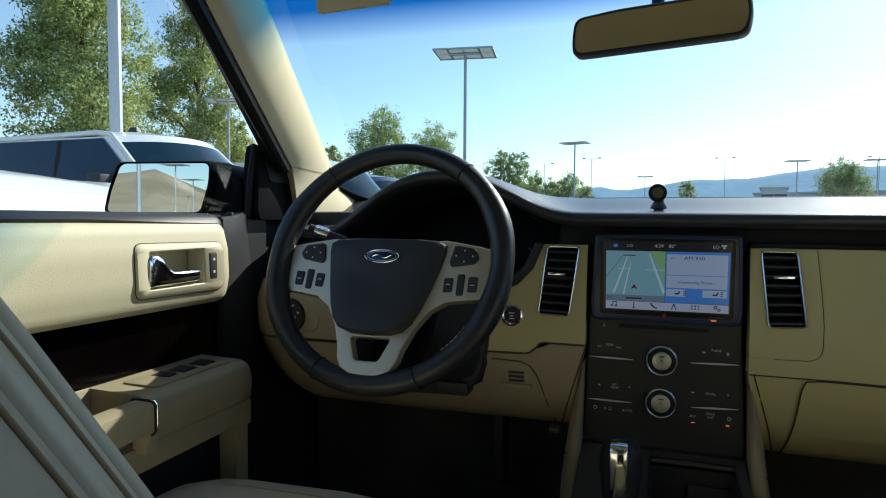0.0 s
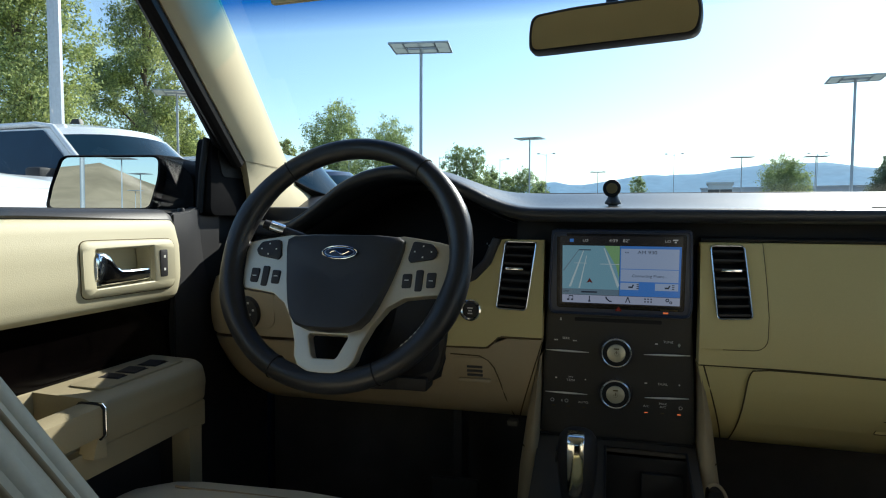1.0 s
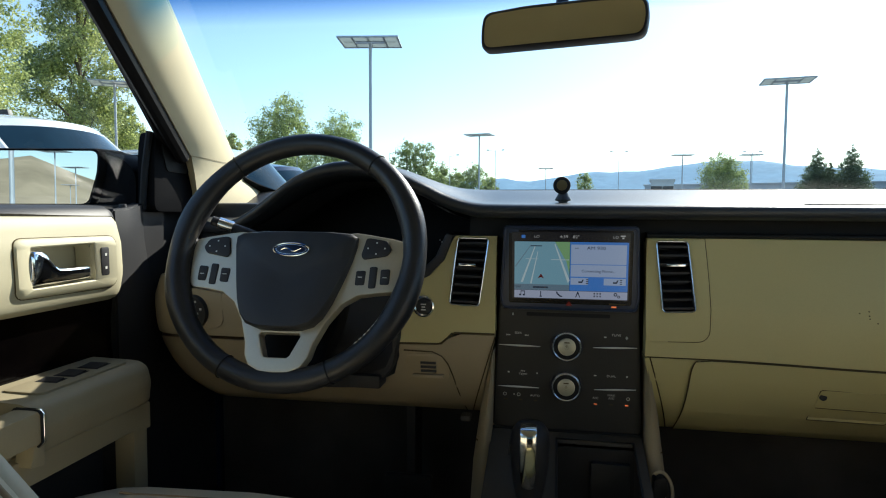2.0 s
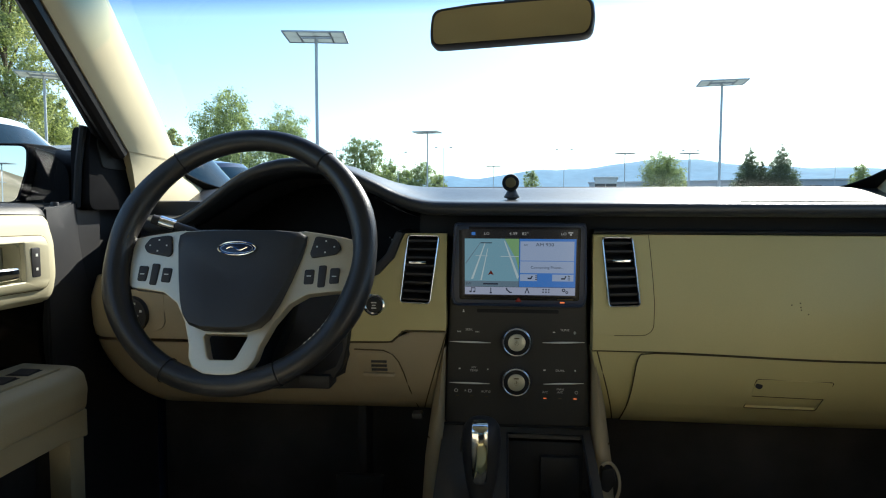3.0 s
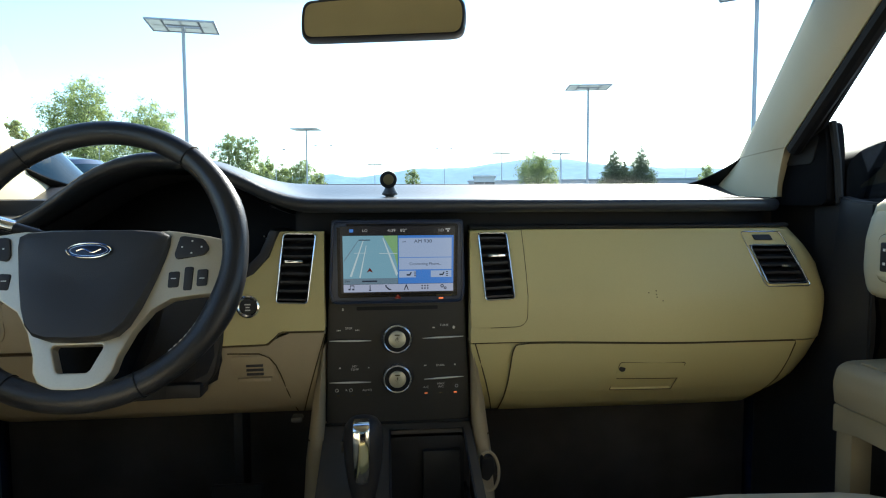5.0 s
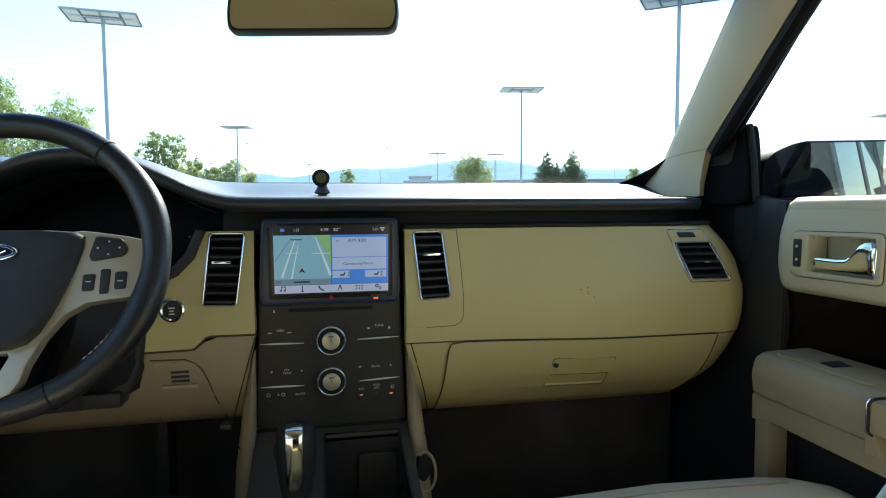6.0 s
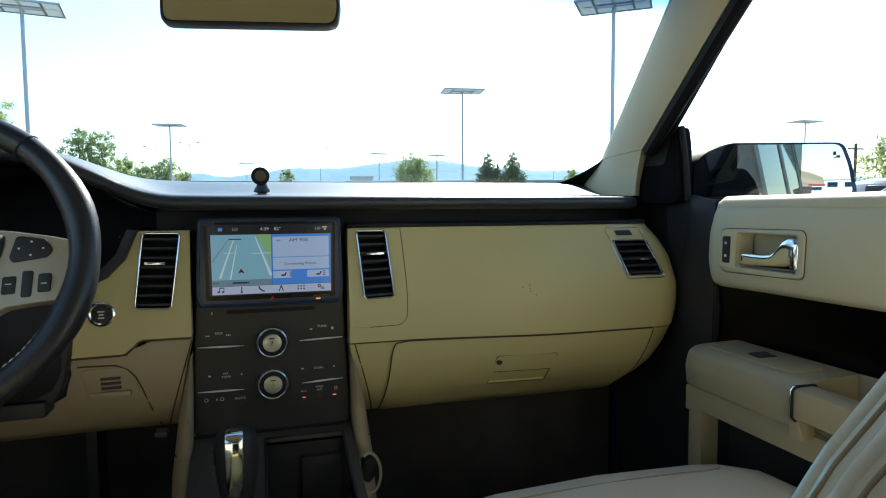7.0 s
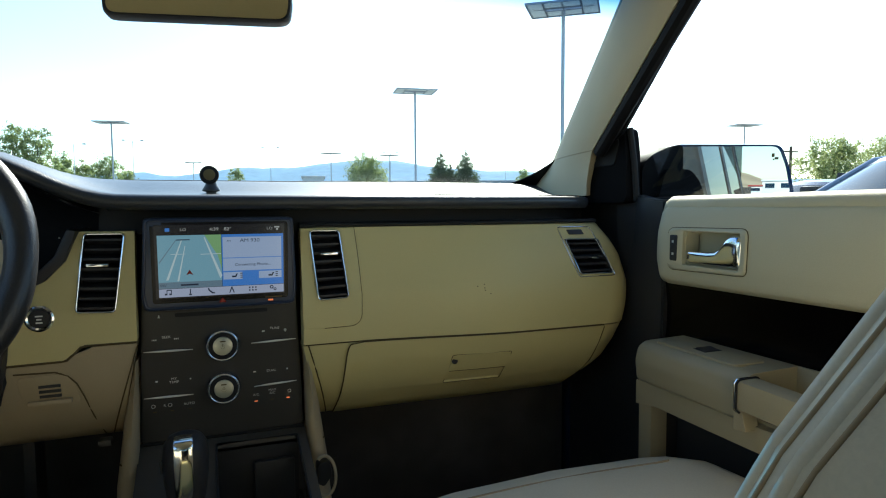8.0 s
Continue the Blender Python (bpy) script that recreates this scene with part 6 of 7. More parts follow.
gl.faces.new([gl.verts.new((x * 0.958, -0.0052, z * 0.845)) for x, z in mo])
rvp("mirror_glass", gl, DIMMIRROR, "dim brownish mirror glass", 0)
part("stem", tube([(-0.019, 0.765, 1.345), (-0.019, 0.80, 1.385), (-0.019, 0.815, wind_z(0.815) - 0.004)], 0.009, 10), BLACK, rv)
visor = thing("sun_visor", (-0.36, 0.60, 1.47), "beige cloth sun visor folded under the roof", "sun visor")
part("flap", panel(spread(-0.52, -0.14, 10), spread(0, 1, 4), lambda x, v: (x, 0.66 - v * 0.16, 1.425 + v * 0.07), (0, 0.01, 0.015), edge=0.004), HEADLINER, visor)
tag = [(-0.437, 1.3635), (-0.335, 1.3655), (-0.335, 1.44), (-0.437, 1.44)]
part("flap_tongue", prism(rounded(tag, 0.004), 0.615, 0.623, "y", 0.002), PILLAR, visor, "beige tongue below the visor")


# ---- outside: the lot ----
EYE = Vector((-0.022, -0.09, 0.0))


def at_bearing(deg, dist, z=0.0):
    """A place on the lot, by its bearing from the seats (to the right of the car's nose) and distance."""
    return Vector((EYE.x + dist * math.sin(radians(deg)), EYE.y + dist * math.cos(radians(deg)), z))


gbm = bmesh.new()
bmesh.ops.create_circle(gbm, cap_ends=True, radius=4500, segments=64)
solo("ground", gbm, ASPHALT, "grey asphalt parking lot reaching to the horizon", "ground", kind="structure", smooth=0)
lines = bmesh.new()
for side in (-1, 1):
    for k in range(-4, 9):
        y = 1.2 + k * 3.2
        add(lines, box(side * 2.4, side * 7.4, y - 0.05, y + 0.05, 0.002, 0.006))
solo("bay_lines", lines, LINEPAINT, "white painted parking bay lines on the asphalt", "road marking", kind="structure", smooth=0)


def wheel_parts(parent, x, y, r, w):
    t = loft([[(x + rr * math.cos(a), y + yy, rr * math.sin(a) + r) for a in spread(0, 2 * math.pi, 28)[:-1]] for rr, yy in ((r * 0.6, -w / 2), (r * 0.95, -w / 2), (r, -w * 0.35), (r, w * 0.35), (r * 0.95, w / 2), (r * 0.6, w / 2))])
    tyre = part("tyre", t, RUBBER, parent, "black tyre", local=True)
    h = loft([[(x + rr * math.cos(a), y + yy, rr * math.sin(a) + r) for a in spread(0, 2 * math.pi, 28)[:-1]] for rr, yy in ((r * 0.6, -w * 0.42), (r * 0.55, -w * 0.36), (r * 0.55, w * 0.36), (r * 0.6, w * 0.42))])
    part("rim", h, GALV, tyre, local=True)


def vehicle(name, m, label, category, paint, roof, hood_z, nose, cab, tail, half=0.95, belt=1.12, bed=None, group=""):
    """A vehicle that heads along +x from its own origin: nose and tail are the ends, cab is (windscreen foot, roof front, roof rear, rear window foot)."""
    v = thing(name, (0, 0, 0), label, category, group)
    v.matrix_basis = m
    foot, rf, rr, rfoot = cab
    deck = bed if bed else hood_z
    low = []
    prof = [(tail, 0.45), (tail, deck - 0.05), (tail + 0.1, deck), (rfoot, belt if not bed else deck), (foot, belt), (foot + 0.15, hood_z + 0.02), (nose - 0.55, hood_z - 0.02), (nose - 0.15, hood_z - 0.10), (nose, hood_z - 0.30), (nose, 0.42), (nose - 0.2, 0.32), (tail + 0.2, 0.32)]
    if bed:
        prof[3:4] = [(rfoot, deck), (rfoot, belt)]
    part("body", prism(prof, -half, half, "y", 0.07, 3), paint, v, local=True, smooth=50)
    hb = loft([[(x, yy * s, z + dz * (1 - (yy * s / half) ** 2)) for yy in spread(-half * 0.88, half * 0.88, 10)] for x, s, z, dz in ((foot + 0.12, 1, hood_z - 0.02, 0.06), (nose - 0.6, 0.98, hood_z - 0.05, 0.065), (nose - 0.22, 0.92, hood_z - 0.10, 0.05), (nose - 0.05, 0.88, hood_z - 0.22, 0.02))], closed=False)
    part("hood", hb, paint, v, local=True, smooth=70)
    tw = half * 0.80
    rings = []
    for x, z, w in ((foot + 0.02, belt, half * 0.93), (rf, roof - 0.06, tw), (rf - 0.18, roof - 0.015, tw * 0.97), ((rf + rr) / 2, roof, tw * 0.97), (rr + 0.1, roof - 0.02, tw * 0.96), (rr - 0.02, roof - 0.07, tw * 0.98), (rfoot, belt, half * 0.92)):
        rings.append((x, z, w))
    cabin = bmesh.new()
    tops = []
    span = spread(-1, 1, 10)
    for (x, z, w), bow in zip(rings, (0.32, 0.32, 0.22, 0.0, 0.0, 0.0, 0.0)):
        tops.append([(x + bow * (1 - u * u), u * w, z + 0.055 * (1 - abs(u) ** 2.6)) for u in span])
    add(cabin, loft([tops[i] for i in (1, 2, 3, 4, 5)], closed=False))
    part("roof", cabin, paint, v, local=True, smooth=60)

    def quad(name, pts, mat, label=""):
        bm = bmesh.new()
        bm.faces.new([bm.verts.new(p) for p in pts])
        bmesh.ops.subdivide_edges(bm, edges=bm.edges, cuts=2, use_grid_fill=True)
        return part(name, bm, mat, v, label, local=True, smooth=0)

    zf, zr, wb = roof - 0.06, roof - 0.07, half * 0.93
    ht = 0.90

    def screen(u, v):
        """The windscreen, bowed forwards between its pillars."""
        x, z, w = foot + (rf - foot) * v * ht, belt + (zf - belt) * v * ht, wb + (tw - wb) * v * ht
        return (x + 0.32 * (1 - u * u) + 0.012, u * (w - 0.015), z + 0.045 * v * (1 - abs(u) ** 2.6))

    part("windscreen", sheet(spread(-1, 1, 10), spread(0, 1, 5), screen), SCREENGLASS, v, "dark reflecting windscreen", local=True, smooth=60)
    part("roof_header", loft([[screen(u, 1.0) for u in span], tops[1]], closed=False), paint, v, local=True, smooth=60)
    quad("rear_window", [(rfoot, -wb, belt), (rfoot, wb, belt), (rr - 0.02, tw, zr), (rr - 0.02, -tw, zr)], TINTED)
    for s in (-1, 1):
        mid = (foot * 0.35 + rr * 0.65) if not bed else -0.80
        quad("side_window", [(foot - 0.12, s * (wb + 0.016), belt + 0.01), (mid + 0.025, s * (wb + 0.016), belt + 0.01), (mid + 0.025, s * (tw + 0.020), zf - 0.02), (rf - 0.09, s * (tw + 0.020), zf - 0.02)], TINTED, "dark side window")
        quad("side_window", [(mid - 0.025, s * (wb + 0.016), belt + 0.01), (rfoot + 0.10, s * (wb + 0.016), belt + 0.01), (rr + 0.04, s * (tw + 0.020), zf - 0.02), (mid - 0.025, s * (tw + 0.020), zf - 0.02)], TINTED, "dark side window")
        quad("door_post", [(mid - 0.03, s * (wb + 0.017), belt), (mid + 0.03, s * (wb + 0.017), belt), (mid + 0.03, s * (tw + 0.021), zf - 0.02), (mid - 0.03, s * (tw + 0.021), zf - 0.02)], RUBBER)
        quad("door_skin", [(foot, s * wb, belt - 0.02), (rfoot, s * wb, belt - 0.02), (rr, s * tw, zf), (rf, s * tw, zf)], paint)
        part("pillar", tube([(foot, s * (wb - 0.01), belt), (rf, s * (tw - 0.005), zf + 0.015), (rf - 0.2, s * tw, roof - 0.02), (rr, s * tw, roof - 0.05), (rfoot, s * wb, belt)], 0.030, 8), paint, v, local=True, smooth=70)
        part("mirror", box(foot - 0.65, foot - 0.47, s * (half + 0.08) - 0.10, s * (half + 0.08) + 0.10, belt + 0.02, belt + 0.24, 0.03), BLACK, v, local=True)
        part("headlight", box(nose - 0.25, nose + 0.005, s * half * 0.80 - 0.12, s * half * 0.80 + 0.12, hood_z - 0.36, hood_z - 0.18, 0.02), LAMPLENS, v, local=True)
        for x in (nose - 0.95, tail + 0.95):
            wheel_parts(v, x, s * (half - 0.10), 0.38, 0.26)
    part("aerial_fin", prism([(rf - 0.66, roof + 0.03), (rf - 0.42, roof + 0.03), (rf - 0.46, roof + 0.16), (rf - 0.54, roof + 0.16)], -0.03, 0.03, "y", 0.005), BLACK, v, local=True)
    return v


RIGHTWARD = lambda x, y: pose(x, y, 0)
vehicle("pickup_truck", RIGHTWARD(-5.18, 5.62), "white crew cab pickup with dark glass parked in its bay", "pickup truck", WHITEPAINT, 1.99, 1.22, 2.75, (0.60, -0.12, -2.15, -2.35), -4.2, 1.0, 1.28, 1.28, "parked trucks")
vehicle("pickup_truck", RIGHTWARD(-5.15, 1.55), "white pickup with a tall hood parked in its bay", "pickup truck", WHITEPAINT, 1.93, 1.30, 2.95, (0.9, 0.1, -1.5, -1.7), -3.4, 1.0, 1.25, 1.28, "parked trucks")
vehicle("parked_suv", RIGHTWARD(-4.95, 8.95), "white sport utility vehicle with dark glass", "car", WHITEPAINT, 1.98, 1.15, 2.4, (0.75, 0.0, -2.2, -2.5), -2.7, 0.96, 1.15, None, "parked trucks")
vehicle("parked_suv", RIGHTWARD(-5.75, 12.3), "navy blue sport utility vehicle with dark glass", "car", NAVYPAINT, 2.0, 1.2, 2.3, (0.9, 0.0, -1.9, -2.4), -2.6, 0.95, 1.2, None, "parked cars")
vehicle("parked_car", RIGHTWARD(-5.4, 15.6), "navy blue car with dark glass", "car", NAVYPAINT, 1.70, 1.0, 2.3, (0.9, 0.0, -1.6, -2.3), -2.6, 0.93, 1.02, None, "parked cars")
vehicle("parked_car", pose(6.05, 3.10, 0, 0, 0, 180), "silver grey car with a wide sloping windscreen", "car", GREYPAINT, 1.53, 0.98, 2.15, (1.25, 0.30, -1.5, -2.1), -2.4, 0.92, 1.02, None, "parked cars")
vehicle("parked_car", pose(9.5, 7.2, 0, 0, 0, 180), "navy blue car with dark glass", "car", NAVYPAINT, 1.45, 0.98, 2.2, (1.1, 0.05, -1.1, -1.9), -2.4, 0.92, 1.0, None, "parked cars")


def lamp_post(m, label, arm_turn=0.0, height=9.0, reach=1.22):
    """A tall steel post with a flat square head of four lamp panels."""
    p = thing("lamp_post", (0, 0, 0), label, "lamp post", "lot lamps")
    p.matrix_basis = m
    part("pole", tube([(0, 0, 0), (0, 0, height * 0.5), (0, 0, height)], lambda s: 0.088 - 0.014 * s, 10), GALV, p, local=True)
    part("base", prism([(0.28 * math.cos(a), 0.28 * math.sin(a)) for a in spread(0, 2 * math.pi, 18)[:-1]], 0, 0.7, "z", 0.02), surface("concrete_base", (0.4, 0.4, 0.38), 0.9), p, local=True)
    hr = pose(0, 0, 0, 0, 0, arm_turn)
    for px, py, w, d in ((-reach * 0.87, 0, 0.36, 0.98), (reach * 0.87, 0, 0.36, 0.98), (0, 0.55, 0.77, 0.42), (0, -0.55, 0.77, 0.42)):
        bm = bmesh.new()
        for x0, x1, y0, y1 in ((-w, w, -d, -d + 0.07), (-w, w, d - 0.07, d), (-w, -w + 0.07, -d + 0.07, d - 0.07), (w - 0.07, w, -d + 0.07, d - 0.07)):
            add(bm, box(px + x0, px + x1, py + y0, py + y1, height, height + 0.08, 0.01))
        bm.transform(hr)
        head = part("lamp_head", bm, GALV, p, "flat steel lamp frame", local=True)
        bm = box(px - w + 0.06, px + w - 0.06, py - d + 0.06, py + d - 0.06, height + 0.03, height + 0.042)
        bm.transform(hr)
        part("lens", bm, DIFFUSER, head, "milky lamp cover", local=True)
    for a, b in (((-reach, 0), (reach, 0)), ((0, -0.8), (0, 0.8))):
        bm = tube([(a[0], a[1], height + 0.07), (b[0], b[1], height + 0.07)], 0.035, 6)
        bm.transform(hr)
        part("arm", bm, GALV, p, local=True)
    return p


def street_lamp(m, label, height=9.0, single=False):
    p = thing("street_lamp", (0, 0, 0), label, "street lamp", "street lamps")
    p.matrix_basis = m
    part("pole", tube([(0, 0, 0), (0, 0, height)], lambda s: 0.055 - 0.02 * s, 8), GALV, p, local=True)
    for s in ((1,) if single else (-1, 1)):
        part("arm", tube([(0, 0, height - 0.3), (s * 0.5, 0, height - 0.05), (s * 1.0, 0, height)], 0.018, 6), GALV, p, local=True)
        part("lamp_head", box(s * 1.0 - 0.18, s * 1.0 + 0.18, -0.12, 0.12, height - 0.08, height + 0.06, 0.03), GALV, p, local=True)
    return p


def put(b, d, rz=0.0):
    q = at_bearing(b, d)
    return pose(q.x, q.y, 0, 0, 0, rz)


first = lamp_post(put(-16.9, 30.0, 8), "tall steel lamp post with four flat lamp panels")
for b, d, rz in ((-46.7, 9.5, 45), (-38.0, 45, 30), (-6.9, 66, -12), (18.6, 43.5, -8), (32.0, 26.0, -38), (47.0, 70, -4), (10.9, 95, 5), (16.2, 98, 0), (-0.8, 120, 0)):
    copy_thing(first, put(b, d, rz))
# posts behind the car
for x, y, rz in [(EYE.x - 0.9 + d * math.sin(radians(b)), 0.85 + d * math.cos(radians(b)), rz) for b, d, rz in ((202.6, 26, 0), (199.7, 80, 10), (198.3, 102, 20), (198.7, 150, 5))]:
    copy_thing(first, pose(x, y, 0, 0, 0, rz))
s1 = street_lamp(put(-5.4, 82), "double armed street lamp on a steel pole")
for b, d in ((5.6, 86), (26.9, 125), (-0.8, 118), (16.3, 92)):
    copy_thing(s1, put(b, d))
s2 = street_lamp(put(-9.6, 78), "single armed street lamp on a steel pole", 8.0, True)
for b, d in ((-15.2, 75), (-11.0, 100), (-13.0, 110), (-23.5, 60)):
    copy_thing(s2, put(b, d))


# ---- trees ----
def crown(clumps, leaves, size, seed, tufts=0.86):
    """Leaves in a number of clumps (centre, radius, squash); each leaf is a small folded blade."""
    rng = np.random.default_rng(seed)
    weights = np.array([c[1] ** 2 for c in clumps])
    pick = rng.choice(len(clumps), leaves, p=weights / weights.sum())
    centre = np.array([c[0] for c in clumps])[pick]
    reach = np.array([c[1] for c in clumps])[pick][:, None]
    squash = np.array([(1, 1, c[2]) for c in clumps])[pick]
    unit = lambda v: v / np.linalg.norm(v, axis=1, keepdims=True)
    way = unit(rng.normal(size=(leaves, 3)))
    # leaves gather on twigs: each takes a place near one of a few hundred twig ends
    rad = reach * rng.uniform(0.2, 1.0, (leaves, 1)) ** 0.5 * (1 + 0.16 * rng.normal(size=(leaves, 1)))
    p = centre + way * rad * squash
    twigs = p[rng.integers(0, leaves, max(40, leaves // 70))]
    near = twigs[rng.integers(0, len(twigs), leaves)]
    p = np.where(rng.uniform(size=(leaves, 1)) < tufts, near + rng.normal(size=(leaves, 3)) * reach * 0.12, p)
    a = unit(rng.normal(size=(leaves, 3)))
    b = unit(np.cross(a, rng.normal(size=(leaves, 3))))
    s = size * rng.uniform(0.6, 1.3, (leaves, 1))
    fold = np.cross(a, b) * s * 0.25
    verts = np.stack([p - a * s, p + b * s * 0.55 + fold, p + a * s, p - b * s * 0.55 + fold], 1).reshape(-1, 3)
    i = np.arange(leaves)[:, None] * 4
    faces = np.concatenate([i + (0, 1, 2), i + (0, 2, 3)], 1).reshape(-1, 3)
    me = bpy.data.meshes.new("crown")
    me.from_pydata(verts.tolist(), [], faces.tolist())
    return me


def broad_tree(m, height, width, seed, leaves, size, label, group="lot trees", lean_=0.0, base=0.22):
    rng = np.random.default_rng(seed)
    t = thing("tree", (0, 0, 0), label, "tree", group)
    t.matrix_basis = m
    trunk_h = height * 0.62
    bm = tube([(0, 0, 0), (0.1 * width * 0.2, 0, trunk_h * 0.4), (lean_, 0, trunk_h * 0.75), (lean_ * 1.2, 0.05, height * 0.9)], lambda s: height * 0.018 * (1 - 0.88 * s) + 0.02, 10)
    trunk = part("trunk", bm, BARK, t, local=True, smooth=80)
    clumps = []
    n = 15
    for k in range(n):
        f = k / (n - 1)
        h = height * (base + (0.97 - base) * f)
        reach = width * 0.5 * (math.sin(math.pi * min(1, 0.18 + 0.80 * f)) ** 0.7) * rng.uniform(0.55, 0.95)
        a = k * 2.4 + rng.uniform(-0.4, 0.4)
        c = (reach * 0.62 * math.cos(a) + lean_, reach * 0.62 * math.sin(a), h)
        clumps.append((c, width * rng.uniform(0.15, 0.23), 0.85))
        if k % 2 == 0:
            c2 = (-reach * 0.5 * math.cos(a + 0.5) + lean_, -reach * 0.5 * math.sin(a + 0.5), h + height * 0.03)
            clumps.append((c2, width * rng.uniform(0.13, 0.20), 0.9))
        limb = tube([(lean_ * 0.7, 0, h * 0.72), (c[0] * 0.5 + lean_ * 0.3, c[1] * 0.5, h * 0.88), (c[0] * 0.95, c[1] * 0.95, h)], lambda s: height * 0.006 * (1 - 0.7 * s) + 0.008, 6)
        part("limb", limb, BARK, t, local=True, smooth=80)
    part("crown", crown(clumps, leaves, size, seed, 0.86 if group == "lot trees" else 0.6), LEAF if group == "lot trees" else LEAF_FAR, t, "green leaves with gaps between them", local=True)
    return t


def conifer(m, height, width, seed, leaves, label):
    t = thing("conifer", (0, 0, 0), label, "conifer", "far conifers")
    t.matrix_basis = m
    rng = np.random.default_rng(seed)
    part("trunk", tube([(0, 0, 0), (0, 0, height)], lambda s: 0.18 * (1 - 0.9 * s), 8), BARK, t, local=True)
    clumps = []
    for k in range(26):
        f = (k + 0.5) / 26
        r = width * 0.5 * (1 - f) ** 0.8
        a = k * 2.4
        clumps.append(((r * 0.6 * math.cos(a), r * 0.6 * math.sin(a), height * (0.08 + 0.90 * f)), max(0.3, r * 0.72), 0.7))
    part("crown", crown(clumps, leaves * 2, 0.17, seed, 0.1), LEAF_DARK, t, "dark green needles", local=True)
    return t


broad_tree(put(-49.0, 33), 13.8, 8.6, 11, 70000, 0.08, "tall green cottonwood tree beside the lot", base=0.14)
broad_tree(put(-59.5, 38), 14.0, 8.0, 12, 30000, 0.09, "tall green cottonwood tree beside the lot", base=0.14)
broad_tree(put(-40.4, 50), 17.0, 9.6, 13, 60000, 0.10, "slender green poplar tree beside the lot", base=0.12)
broad_tree(put(-37.6, 52), 8.6, 5.0, 14, 14000, 0.10, "green tree beside the lot", base=0.12)
broad_tree(put(-36.6, 60), 8.0, 5.0, 15, 12000, 0.11, "green tree beside the lot", base=0.1)
broad_tree(put(-24.6, 62), 10.8, 9.6, 16, 30000, 0.095, "round green tree beside the road", base=0.2)
broad_tree(put(-19.9, 66), 9.6, 10.6, 17, 28000, 0.095, "round green tree beside the road", base=0.2)
broad_tree(put(-29.0, 70), 8.5, 5.0, 18, 9000, 0.12, "green tree beside the road", base=0.2)
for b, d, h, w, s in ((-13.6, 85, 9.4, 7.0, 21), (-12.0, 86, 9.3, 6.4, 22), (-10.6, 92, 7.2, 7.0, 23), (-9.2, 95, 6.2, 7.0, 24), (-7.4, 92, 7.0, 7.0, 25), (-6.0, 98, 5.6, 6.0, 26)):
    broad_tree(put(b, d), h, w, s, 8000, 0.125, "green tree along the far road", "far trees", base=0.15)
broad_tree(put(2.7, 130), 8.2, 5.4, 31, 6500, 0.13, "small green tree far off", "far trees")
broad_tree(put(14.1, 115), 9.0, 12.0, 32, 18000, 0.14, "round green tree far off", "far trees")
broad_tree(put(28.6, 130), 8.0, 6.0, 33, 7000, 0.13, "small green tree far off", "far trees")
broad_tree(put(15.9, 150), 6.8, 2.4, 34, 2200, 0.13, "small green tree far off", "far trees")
for b, d, h, w, s in ((20.9, 150, 14.6, 8.6, 41), (21.8, 152, 11.5, 7.0, 42), (23.2, 150, 15.0, 9.4, 43)):
    conifer(put(b, d), h, w, s, 13000, "dark green spruce tree far off")
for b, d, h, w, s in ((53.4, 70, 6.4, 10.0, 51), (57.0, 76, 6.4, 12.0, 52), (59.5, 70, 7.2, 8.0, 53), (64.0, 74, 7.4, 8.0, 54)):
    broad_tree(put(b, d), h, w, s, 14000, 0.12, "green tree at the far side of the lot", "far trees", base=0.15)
up = thing("utility_pole", (0, 0, 0), "wooden utility pole with a cross arm", "utility pole")
up.matrix_basis = put(50.4, 72)
part("pole", tube([(0, 0, 0), (0, 0, 6.9)], 0.14, 8), BARK, up, local=True)
part("crossarm", box(-1.0, 1.0, -0.06, 0.06, 6.3, 6.45), BARK, up, local=True)

# ---- far buildings ----
GREYWALL = surface("grey_metal_wall", (0.42, 0.46, 0.50), 0.7, grain=2, vary=0.12, bump=0.0, coarse=0.1)
REDROOF = surface("red_metal_roof", (0.35, 0.06, 0.05), 0.6, grain=2, vary=0.1, bump=0.0)
WHITEWALL = surface("white_wall", (0.7, 0.7, 0.68), 0.8, grain=2, vary=0.06, bump=0.0, coarse=0.2)


def far_building(m, w, d, h, wall, roof, label, windows):
    b = thing("far_building", (0, 0, 0), label, "building", "far buildings")
    b.matrix_basis = m
    part("wall", box(-w / 2, w / 2, 0, d, 0, h, 0.05), wall, b, local=True)
    part("roof", box(-w / 2 - 0.3, w / 2 + 0.3, -0.3, d + 0.3, h, h + 0.45, 0.05), roof, b, local=True)
    for k in range(windows):
        x = -w / 2 + w * (k + 0.5) / windows
        win = part("window", box(x - 1.2, x + 1.2, -0.05, 0.05, h * 0.55, h * 0.85), TINTED, b, local=True)
        part("frame", box(x - 1.3, x + 1.3, -0.07, -0.052, h * 0.52, h * 0.55), GALV, win, local=True)
    return b


far_building(put(18.5, 165, -18), 62, 20, 7.4, GREYWALL, GREYWALL, "long low grey building across the road", 9)
far_building(put(9.3, 150, -9), 5, 10, 7.9, WHITEWALL, WHITEWALL, "small pale building across the road", 2)
far_building(put(4.5, 170, -5), 24, 14, 5.6, GREYWALL, GREYWALL, "low grey building across the road", 4)
far_building(pose(-1.4, -199, 0, 0, 0, 180), 12, 14, 4.4, WHITEWALL, WHITEWALL, "white flat-roofed shop across the lot", 3)
far_building(pose(-9.1, -199, 0, 0, 0, 180), 3.4, 8, 2.9, WHITEWALL, REDROOF, "low white shop with a red roof across the lot", 1)

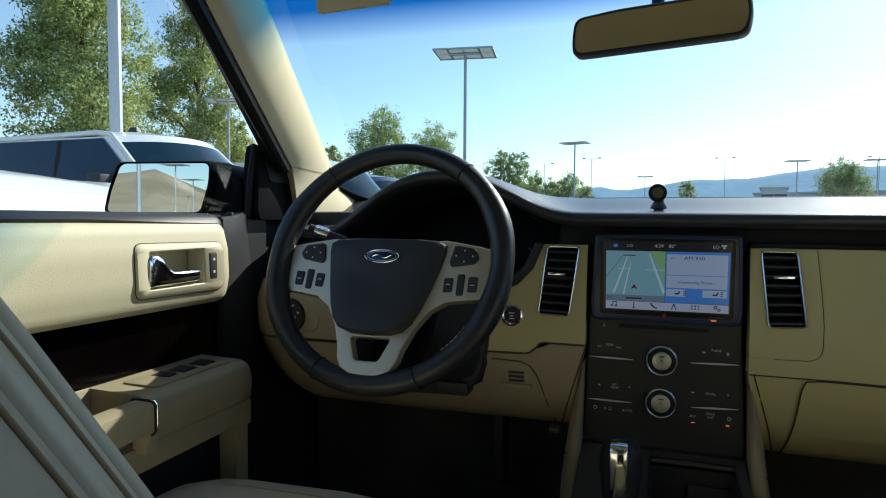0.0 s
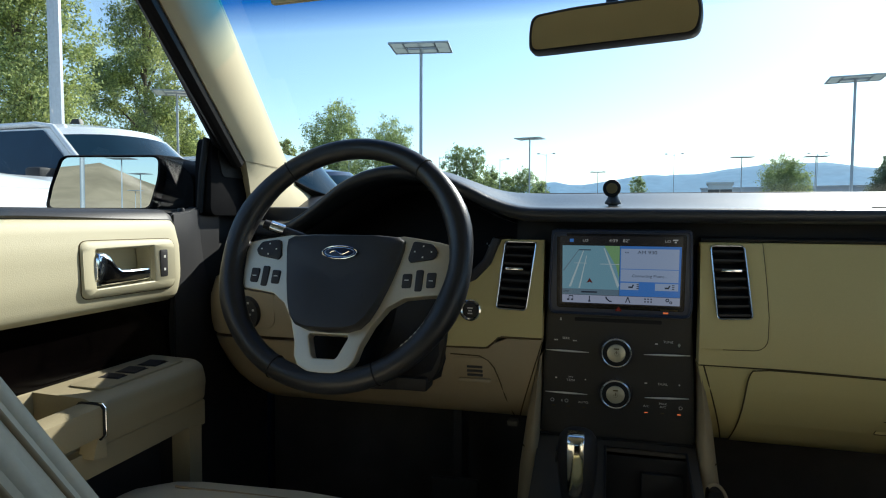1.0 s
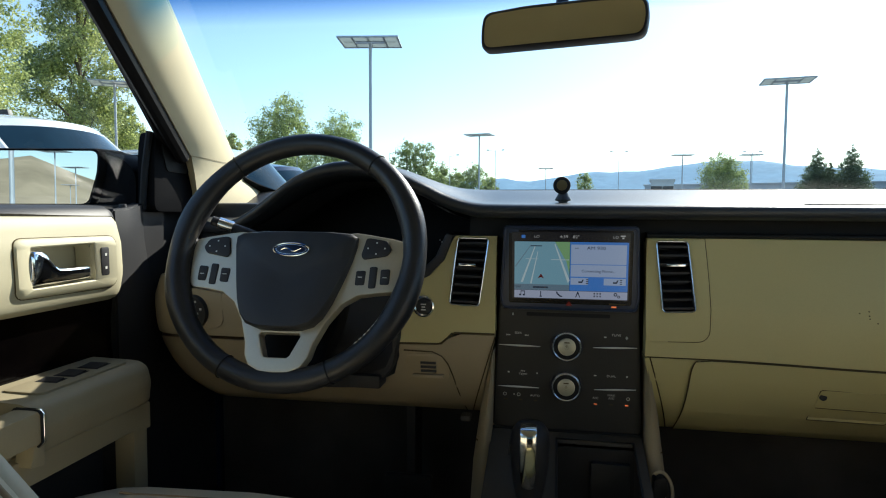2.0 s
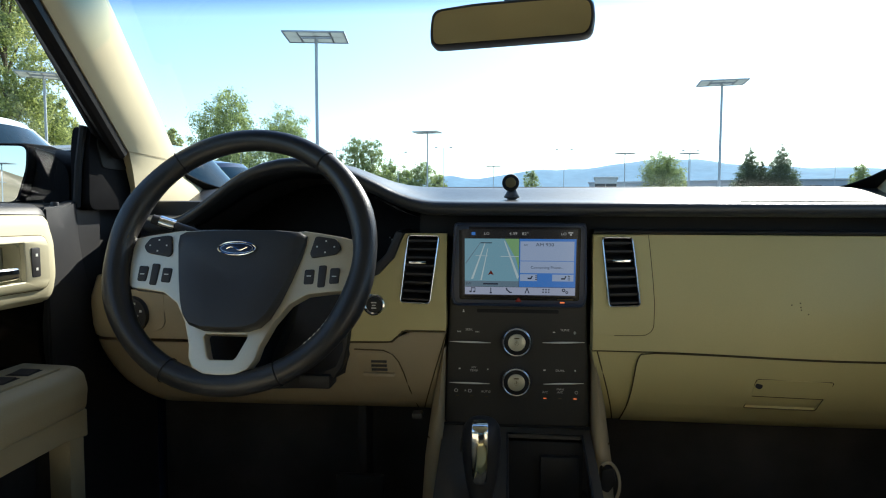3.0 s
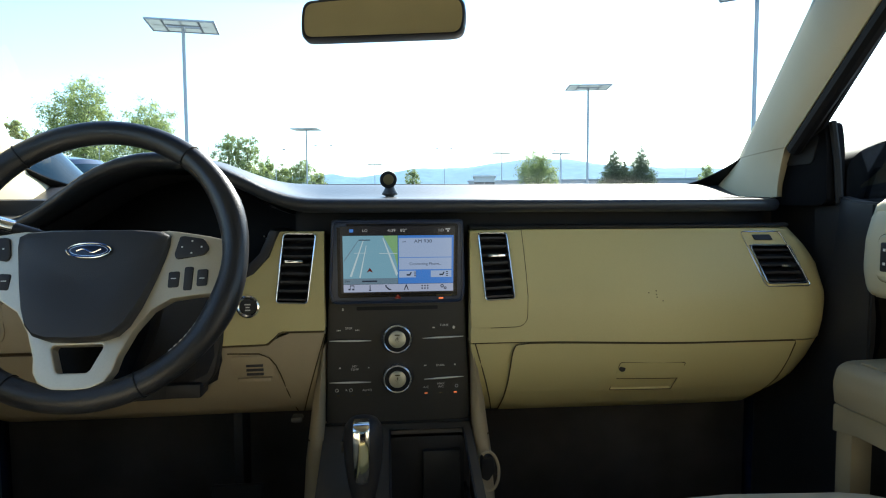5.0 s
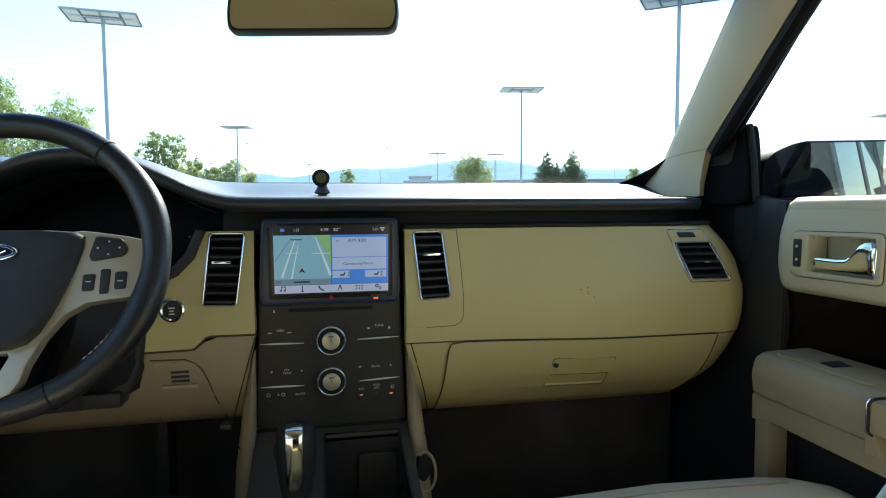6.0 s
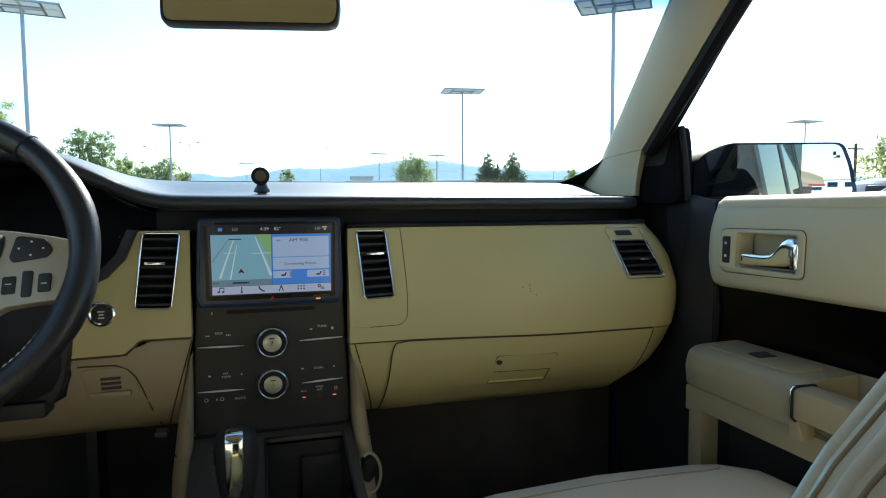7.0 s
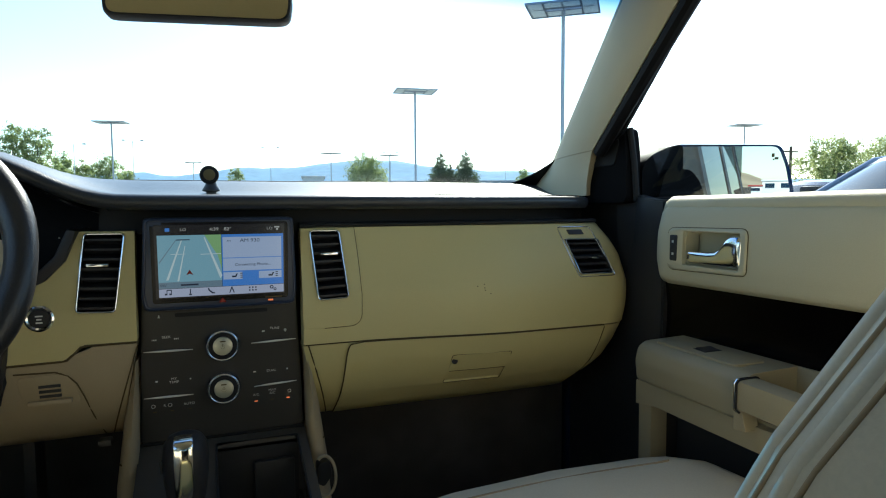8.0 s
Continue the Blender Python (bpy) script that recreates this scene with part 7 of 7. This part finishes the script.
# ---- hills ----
# A hill surface; distance haze can be put in as emission.
def hill_material(name, color, haze_glow, strength):
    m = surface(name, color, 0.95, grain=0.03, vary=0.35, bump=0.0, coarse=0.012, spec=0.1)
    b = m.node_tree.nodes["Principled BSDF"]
    b.inputs["Emission Color"].default_value, b.inputs["Emission Strength"].default_value = (*haze_glow, 1), strength
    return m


def ridge(name, b0, b1, dist, crest, depth, material, label, n=90, jag=0.25, seed=3):
    """A long hill: from its crest line it slopes down to both sides."""
    rings = []
    for i in range(n + 1):
        b = b0 + (b1 - b0) * i / n
        elev = crest(b) + jag * (noise.noise((b * 0.35, seed, 0.3)) * 0.6 + noise.noise((b * 1.3, seed, 2.3)) * 0.3)
        h = dist * math.tan(radians(max(0.15, elev))) + 1.1
        row = []
        for s, f in ((-0.55, -0.02), (-0.40, 0.22), (-0.22, 0.55), (-0.08, 0.88), (0.0, 1.0), (0.1, 0.9), (0.5, -0.02)):
            wob = 1 + 0.10 * noise.noise((b * 0.8, s * 6, seed))
            q = at_bearing(b, dist + s * depth * wob)
            row.append((q.x, q.y, h * f * (1 + 0.08 * noise.noise((b * 1.1, s * 9, seed + 5))) if f not in (1.0, -0.02) else h * f))
        rings.append(row)
    return solo(name, loft(rings, closed=False), material, label, "hills", kind="structure", smooth=60)


# aerial haze is painted onto the far hills as a faint blue glow
FARHILL = hill_material("blue_hill_haze_glow", (0.10, 0.16, 0.20), (0.28, 0.48, 0.78), 0.28)
TANHILL = hill_material("dry_grass_hill", (0.40, 0.315, 0.21), (0, 0, 0), 0.0)
crest = curve([-40, -12, -5.2, -2.8, 1.8, 3.7, 7.4, 10.5, 14.0, 16.8, 19.9, 22.0, 27.2, 34, 45, 60], [2.4, 2.6, 2.9, 2.6, 3.2, 3.45, 3.4, 3.9, 4.3, 4.15, 3.65, 3.4, 3.2, 2.8, 2.2, 1.8])
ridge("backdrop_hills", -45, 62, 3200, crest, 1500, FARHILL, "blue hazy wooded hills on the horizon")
tan_crest = curve([150, 182, 184, 190, 196.5, 199, 201.3, 203, 205.5, 215, 235, 250, 262, 275], [0.6, 1.0, 1.9, 2.6, 3.4, 4.3, 5.1, 4.8, 4.2, 4.4, 4.5, 4.0, 3.2, 2.0])
ridge("backdrop_dry_hills", 150, 275, 700, tan_crest, 520, TANHILL, "dry tan grass hills behind the lot", jag=0.45, seed=9)
